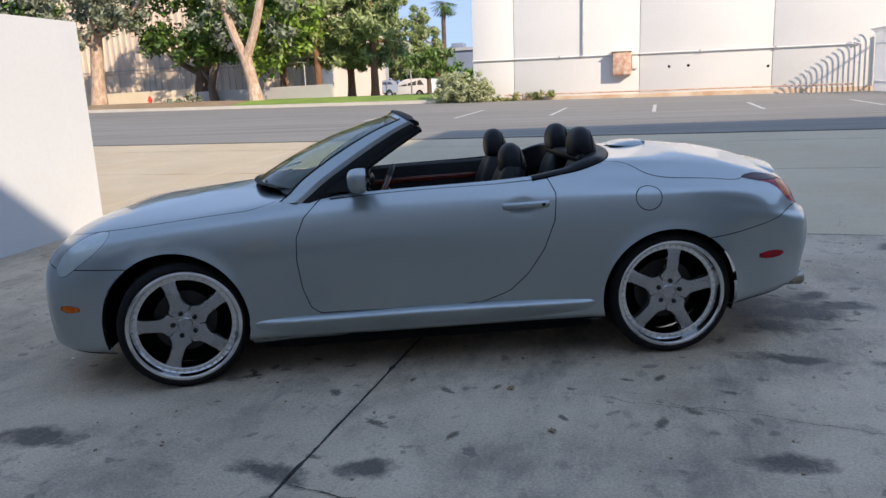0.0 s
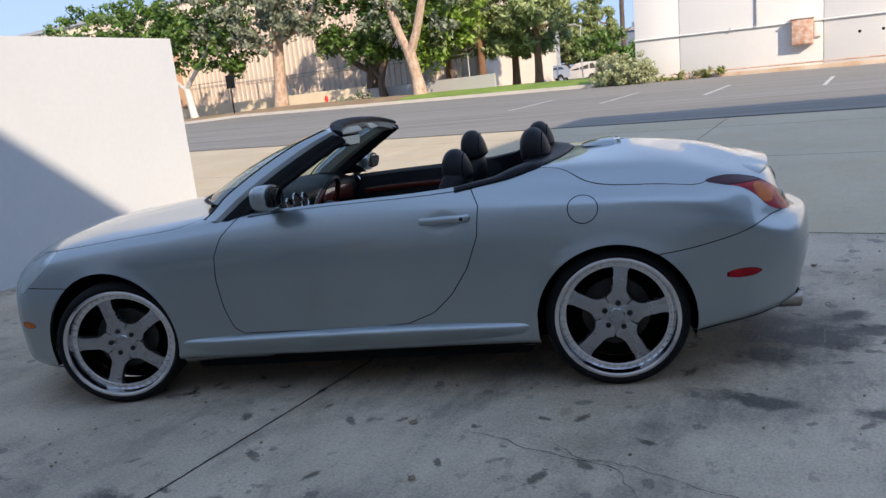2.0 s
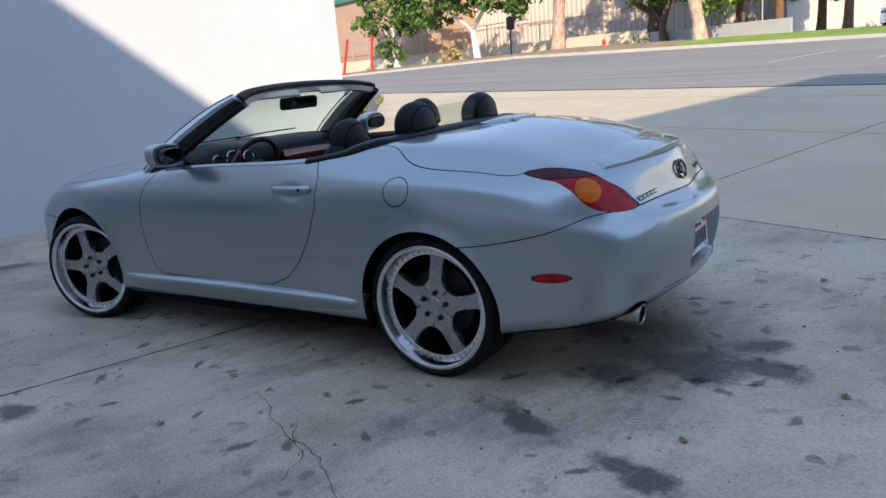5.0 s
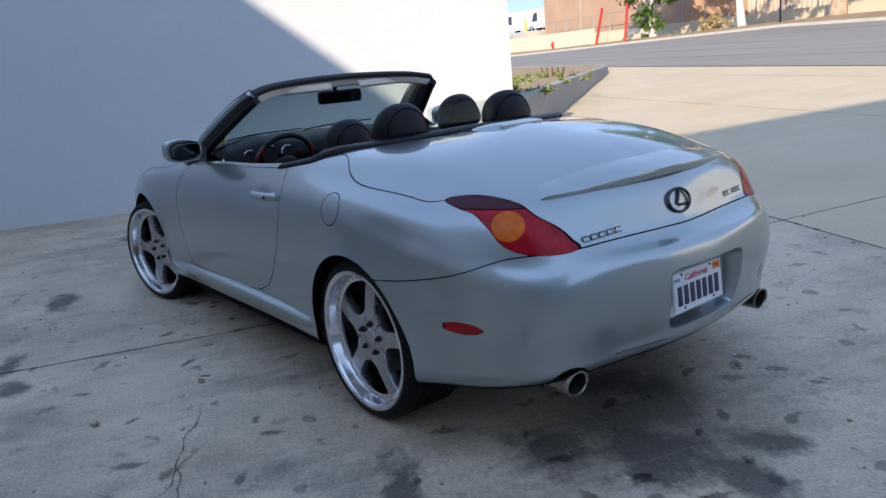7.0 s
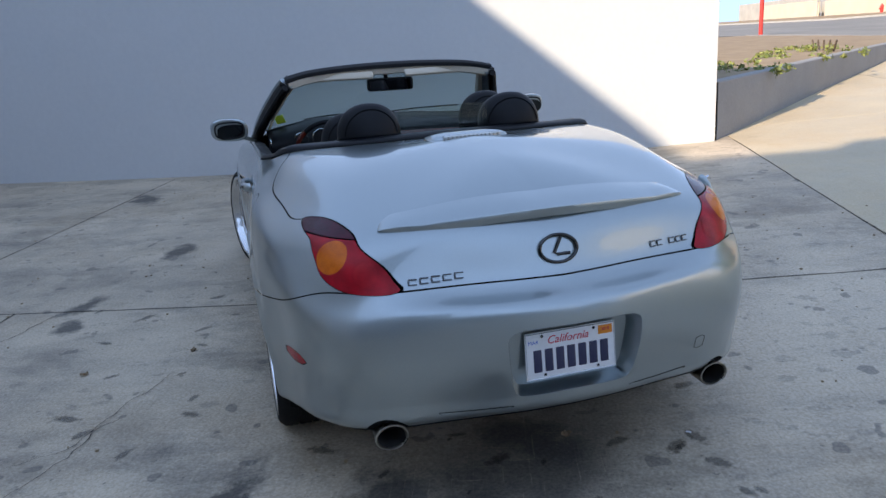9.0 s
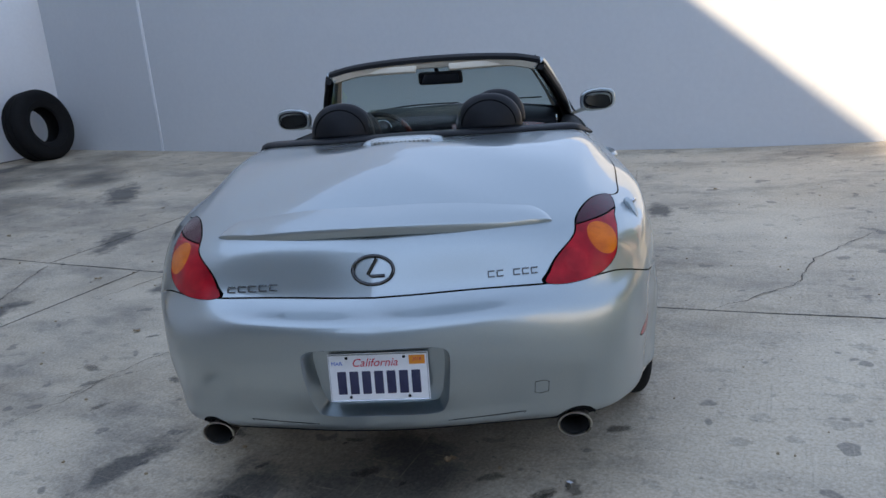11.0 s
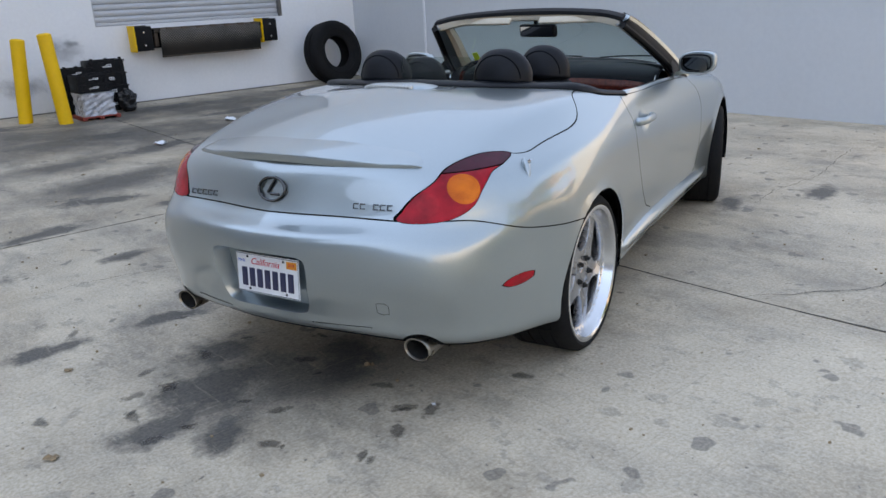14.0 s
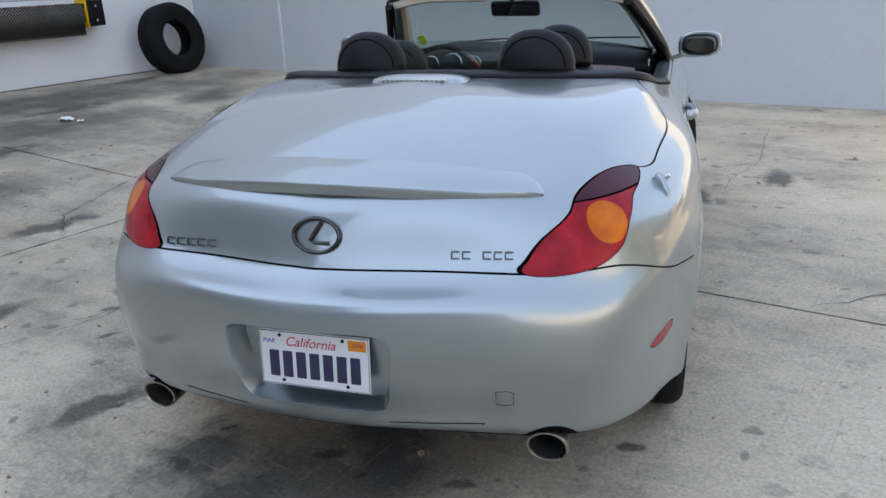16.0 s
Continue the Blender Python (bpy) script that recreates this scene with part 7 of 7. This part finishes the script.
words("year", "2018", 0.014, Matrix.Translation((0.0036, 0.119, 0.053)) @ FACE, "ink_red", plate)


def exhaust(s):
    prof = [(0.034, -0.22), (0.040, -0.10), (0.046, -0.01), (0.0475, 0.003), (0.0465, 0.008), (0.043, 0.009), (0.0395, 0.004), (0.0375, -0.02), (0.036, -0.16), (0.0, -0.17)]
    v, f = lathe(prof, 40, "x")
    lean = lambda x, z: x + 0.16 * z * min(1.0, max(0.0, (x + 0.06) / 0.06))  # noqa: E731
    e = part("exhaust_tip", ([(lean(x, z), y * 1.14, z * 0.95) for x, y, z in v], f), "tip_steel", car, "oval brushed steel exhaust tip with sooty mouth", at=pose(2.188, s * 0.577, 0.305, 0, -4, 0))
    bv, bf = lathe([(0.0, -0.12), (0.0365, -0.12), (0.0370, -0.02), (0.0385, 0.0035)], 32, "x")
    part("pipe_bore", ([(lean(x, z), y * 1.13, z * 0.94) for x, y, z in bv], bf), "soot", e, "sooty black bore")
    arch = [(2.10 + 0.03 * math.sin(a), s * 0.585 + 0.076 * math.cos(a), 0.30 + 0.066 * math.sin(a)) for a in np.linspace(-0.2, math.pi + 0.2, 20)]
    part("exhaust_surround", loft([arch, [(x - 0.3, y, z) for x, y, z in arch]], closed=False), "void", car)


two(exhaust)
part("tow_cover", tube([(body_x(yy, zz) + 0.0005, yy, zz) for yy, zz in ((0.462, 0.485), (0.460, 0.447), (0.475, 0.440), (0.50, 0.442), (0.503, 0.478), (0.49, 0.486), (0.462, 0.485))], 0.0008, 5), "void", car)
def low_line(y0, y1, z, n):
    return [(body_x(yy, z) + 0.0015, yy, z) for yy in np.linspace(y0, y1, n)]


for sg in (-1, 1):
    flap = low_line(sg * 0.20, sg * 0.43, 0.383, 14) + low_line(sg * 0.405, sg * 0.22, 0.356, 12)
    part("jacking_flap_gap", tube(flap, 0.0011, 5, closed=True), "void", car)
aerial = part("aerial_base", tube([(1.792, 0.826, 0.855), (1.785, 0.822, 0.868), (1.776, 0.814, 0.885), (1.766, 0.804, 0.902), (1.757, 0.797, 0.914), (1.754, 0.794, 0.919)], [0.003, 0.008, 0.012, 0.0145, 0.012, 0.006], 16), "paint", car, "body-coloured teardrop aerial base")
part("aerial_tip", tube([(1.766, 0.812, 0.905), (1.767, 0.818, 0.911), (1.768, 0.824, 0.917)], [0.0075, 0.007, 0.005], 12), "chrome", aerial, "short chrome aerial tip")
# The wider, lower box is added to keep light from under the car.
part("underbody", join(box(-1.7, 1.62, -0.60, 0.60, 0.17, 0.30, 0.03), box(-0.92, 0.90, -0.80, 0.80, 0.15, 0.26, 0.03)), "void", car)


def ease(v, a, b):
    u = max(0.0, min(1.0, (v - a) / (b - a)))
    return u * u * (3 - 2 * u)


def tuck(p):
    """How far the bumper corner behind the rear wheel draws in."""
    return 0.032 * ease(p.x, 1.60, 1.85) * (1 - ease(p.x, 1.98, 2.28)) * (1 - ease(p.z, 0.60, 0.80)) * ease(abs(p.y), 0.45, 0.8)


def lean_over(ob, amount):
    """The body sits a little over to its far side: moves a part by the square of its distance from the middle."""
    off = lambda y: amount * min(1.0, (y / 0.9) ** 2)  # noqa: E731
    m = ob.matrix_basis
    if m.translation.length > 1e-6 or (m.to_3x3() - Matrix.Identity(3))[0].length > 1e-6:
        m = m.copy()
        m.translation.y += off(m.translation.y)
        ob.matrix_basis = m
        return
    if ob.data is not None and ob.type == "MESH":
        for p in ob.data.vertices:
            p.co.y += off(p.co.y) - math.copysign(tuck(p.co), p.co.y)
    for child in ob.children:
        lean_over(child, amount)


bpy.context.view_layer.update()
for piece in car.children:
    lean_over(piece, 0.018)


# ---- spills, cracks and litter on the yard ----
def spill(r, s, ra, rb, turn, material, name="oil_stain"):
    """A thin ragged film on the concrete, round (r, s) with half-lengths ra and rb."""
    m = pose(r, s, 0, 0, 0, turn) @ Matrix.Diagonal((ra, rb, 1.0, 1.0))
    v, fc = [(0.0, 0.0)], []
    for k in range(1, 4):
        v += [(k / 3 * math.cos(i * math.pi / 9), k / 3 * math.sin(i * math.pi / 9)) for i in range(18)]
    fc += [[0, 1 + i, 1 + (i + 1) % 18] for i in range(18)]
    for k in range(2):
        a, b = 1 + 18 * k, 19 + 18 * k
        fc += [[a + i, b + i, b + (i + 1) % 18, a + (i + 1) % 18] for i in range(18)]
    z0 = float(ground_z(r, s))
    vz = []
    for x, y in v:
        p = m @ Vector((x, y, 0))
        vz.append((x, y, float(ground_z(p.x, p.y)) - z0))
    film[0] += 1
    lift = 0.0012 + 0.00004 * film[0]
    part(name, (vz, fc), material, pave, at=Matrix.Translation((0, 0, z0 + lift)) @ m)


srng = random.Random(41)
film = [0]
# single drips
DRIPS = [(1.31, -0.84), (1.47, -0.79), (1.37, 1.31), (1.80, 1.25), (2.44, 0.32), (1.98, 0.11), (1.90, 0.52), (2.50, 0.69), (2.57, -0.56), (2.21, 0.83), (1.81, 0.96), (0.60, -1.60), (1.04, -1.0), (1.79, -0.94),
         (2.46, 0.12), (1.86, 1.18), (2.10, -0.36), (1.80, -0.15), (1.48, -1.34), (2.2, 0.14), (-0.12, -1.22), (0.07, -1.9), (-0.71, -1.0), (2.63, 0.43), (2.91, 0.25), (2.52, 0.69), (1.05, -1.35), (1.62, -1.2), (2.57, 0.3), (2.44, 0.33), (2.64, 0.46), (2.64, 0.69), (1.86, 1.16), (1.98, 1.28), (2.35, 1.02), (2.16, 1.32), (0.22, -0.99), (0.22, -1.54), (0.44, -1.11), (0.68, -1.03), (-0.43, -0.76), (-0.62, -0.92), (-0.21, -0.85), (-0.69, -1.07)]
for r, s in DRIPS:
    q = 0.035 + 0.05 * srng.random()
    spill(r, s, q * srng.uniform(1.4, 2.1), q * srng.uniform(0.7, 1.0), 180 * srng.random(), "oil_spot", "oil_drip")
for k in range(55):
    r, s = srng.uniform(-3.2, 3.6), srng.uniform(-3.6, 2.6)
    q = 0.012 + 0.028 * srng.random() ** 2
    spill(r, s, q * srng.uniform(1.3, 2.6), q * srng.uniform(0.6, 1.0), 180 * srng.random(), "oil_spot", "oil_drip")


def crack(points, width):
    """A wandering open crack: a dark sliver just proud of the slab."""
    line = []
    for (r0, s0), (r1, s1) in zip(points, points[1:]):
        n = max(2, int(math.hypot(r1 - r0, s1 - s0) / 0.05))
        for k in range(n):
            u = k / n
            line.append((r0 + (r1 - r0) * u + srng.uniform(-0.014, 0.014), s0 + (s1 - s0) * u + srng.uniform(-0.014, 0.014)))
    v = []
    for i, (r, s) in enumerate(line):
        a, b = line[max(0, i - 1)], line[min(len(line) - 1, i + 1)]
        dx, dy = b[0] - a[0], b[1] - a[1]
        ln = math.hypot(dx, dy) or 1.0
        w = width * (0.4 + 0.8 * srng.random()) * min(1.0, 0.25 + i / 6, 0.25 + (len(line) - 1 - i) / 6)
        for sgn in (-1, 1):
            v.append((r - dy / ln * w * sgn, s + dx / ln * w * sgn, float(ground_z(r, s)) + 0.0045))
    part("crack", (v, [[2 * i, 2 * i + 1, 2 * i + 3, 2 * i + 2] for i in range(len(line) - 1)]), "joint", pave, smooth=False)


crack([(0.05, -2.12), (0.22, -2.17), (0.42, -2.2), (0.7, -2.32)], 0.0035)
crack([(1.40, -1.02), (1.55, -1.15), (1.80, -1.16), (2.05, -1.24), (2.33, -1.3), (2.6, -1.28)], 0.002)
crack([(1.02, -1.05), (1.35, -1.12), (1.75, -1.19), (1.9, -1.4)], 0.002)
crack([(-1.55, 0.70), (-2.0, 0.62), (-2.6, 0.66), (-3.2, 0.52), (-3.9, 0.40)], 0.002)
crack([(1.2, -2.4), (0.9, -2.9), (0.2, -3.3), (-0.1, -3.38)], 0.003)
crack([(0.06, 1.5), (-0.4, 1.9), (-0.9, 2.0), (-1.6, 2.4)], 0.003)


def scrap(name, label, r, s, size, material, flat=0.2):
    """A crumpled bit of paper or a dry leaf."""
    n = 5
    v = []
    for i in range(n):
        for j in range(n):
            x, y = (i / (n - 1) - 0.5) * size * srng.uniform(0.85, 1.1), (j / (n - 1) - 0.5) * size * 0.7 * srng.uniform(0.85, 1.1)
            v.append((x, y, 0.004 + size * flat * srng.random()))
    tagged(mesh_object(name, (v, [[i * n + j, i * n + j + 1, (i + 1) * n + j + 1, (i + 1) * n + j] for i in range(n - 1) for j in range(n - 1)]), material, smooth=False, at=pose(r, s, float(ground_z(r, s)), 0, 0, srng.uniform(0, 180))), label, "litter", group="litter on the yard")


for r, s, q in ((0.30, -5.33, 0.15), (-0.97, -6.21, 0.17), (-1.02, -6.0, 0.09)):
    scrap("crumpled_paper", "flattened white paper cup lying on the concrete", r, s, q, "plate", 0.3)
for r, s in ((-1.97, -0.95), (1.77, 1.23), (-2.9, -2.0), (3.1, -1.9)):
    scrap("paper_scrap", "tiny torn scrap of white paper on concrete", r, s, srng.uniform(0.018, 0.04), "plate", 0.2)
for r, s in ((2.7, -0.15), (1.75, 0.78), (0.75, -1.05), (-1.1, -1.15), (2.95, 0.55), (1.02, -1.5), (3.0, -1.0), (-2.9, 1.25), (-3.3, -0.2), (2.2, 1.9), (0.3, -2.6), (-0.5, -4.6), (1.4, -4.4), (-1.7, -3.9)):
    scrap("dry_leaf", "curled brown dry leaf lying on concrete", r, s, srng.uniform(0.03, 0.05), "soil", 0.3)
grit_v, grit_f = [], []
for k in range(420):
    r, s, q = srng.uniform(-4.6, 4.2), srng.uniform(-6.5, 3.4), srng.uniform(0.002, 0.006)
    v, fc = box(r - q, r + q * srng.uniform(0.6, 1.6), s - q, s + q, float(ground_z(r, s)) - 0.001, float(ground_z(r, s)) + q * 1.2)
    grit_f += [[i + len(grit_v) for i in p] for p in fc]
    grit_v += v
tagged(mesh_object("grit", (grit_v, grit_f), "soil", smooth=False), "loose grit and crumbs scattered over the concrete", "grit", kind="stuff")


# ---- paving pieces, last ----
def paving():
    rs = [-34, -28.5, -23, -17.5, -12, -6.2, 0.05, 6.3, 12.4]
    for r0, r1 in zip(rs, rs[1:]):
        near = -3.4 if r1 <= 0.1 else -2.45
        ss = [-9.0 if r1 > -6 else 3.05, near, 3.05, 6.95, 10.3, STREET - 0.03] if r1 > -6 else [3.05, 6.95, 10.3, STREET - 0.03]
        for s0, s1 in zip(ss, ss[1:]):
            if s1 - s0 > 0.1:
                part("slab", slab(r0 + 0.004, r1 - 0.004, s0 + 0.004, s1 - 0.004, 0.6, 0.012, 0.0), "ramp_concrete" if s0 > 3 else "concrete", pave)


paving()


def seal(r0, s0, r1, s1, width):
    """Dirt packed into a joint, with a crumbled edge."""
    n = int(math.hypot(r1 - r0, s1 - s0) / 0.05)
    dr, ds = (r1 - r0) / n, (s1 - s0) / n
    ln = math.hypot(dr, ds)
    v, drift = [], 0.0
    for k in range(n + 1):
        drift = 0.86 * drift + srng.uniform(-0.0035, 0.0035)
        chip = srng.uniform(0.004, 0.012) if srng.random() < 0.04 else 0.0
        line_s = skew(r0 + dr * k, s0 + ds * k)
        for sgn in (-1, 1):
            w = sgn * (width * srng.uniform(0.55, 1.15) + chip) + drift
            r, s = r0 + dr * k - ds / ln * w, line_s + dr / ln * w
            v.append((r, s, float(ground_z(r, s)) + 0.0012))
    part("joint_seal", (v, [[2 * k, 2 * k + 1, 2 * k + 3, 2 * k + 2] for k in range(n)]), "joint", pave, smooth=False)


for line in ((0.05, -9, 0.05, 11.7), (6.3, -9, 6.3, 11.7), (-4.9, -3.4, 0.05, -3.4), (0.05, -2.45, 12.4, -2.45), (-5.2, 3.05, 12.4, 3.05), (-12, 6.95, 12.4, 6.95), (-12, 10.3, 12.4, 10.3)):
    seal(*line, 0.0056)
_gv = [(r, s, float(ground_z(r, s)) - 0.007) for s in np.linspace(-9.2, 14.4, 60) for r in np.linspace(-34, 12.6, 90)]
part("slab_bed", (_gv, [[j * 90 + i, j * 90 + i + 1, (j + 1) * 90 + i + 1, (j + 1) * 90 + i] for j in range(59) for i in range(89)]), "joint", pave)
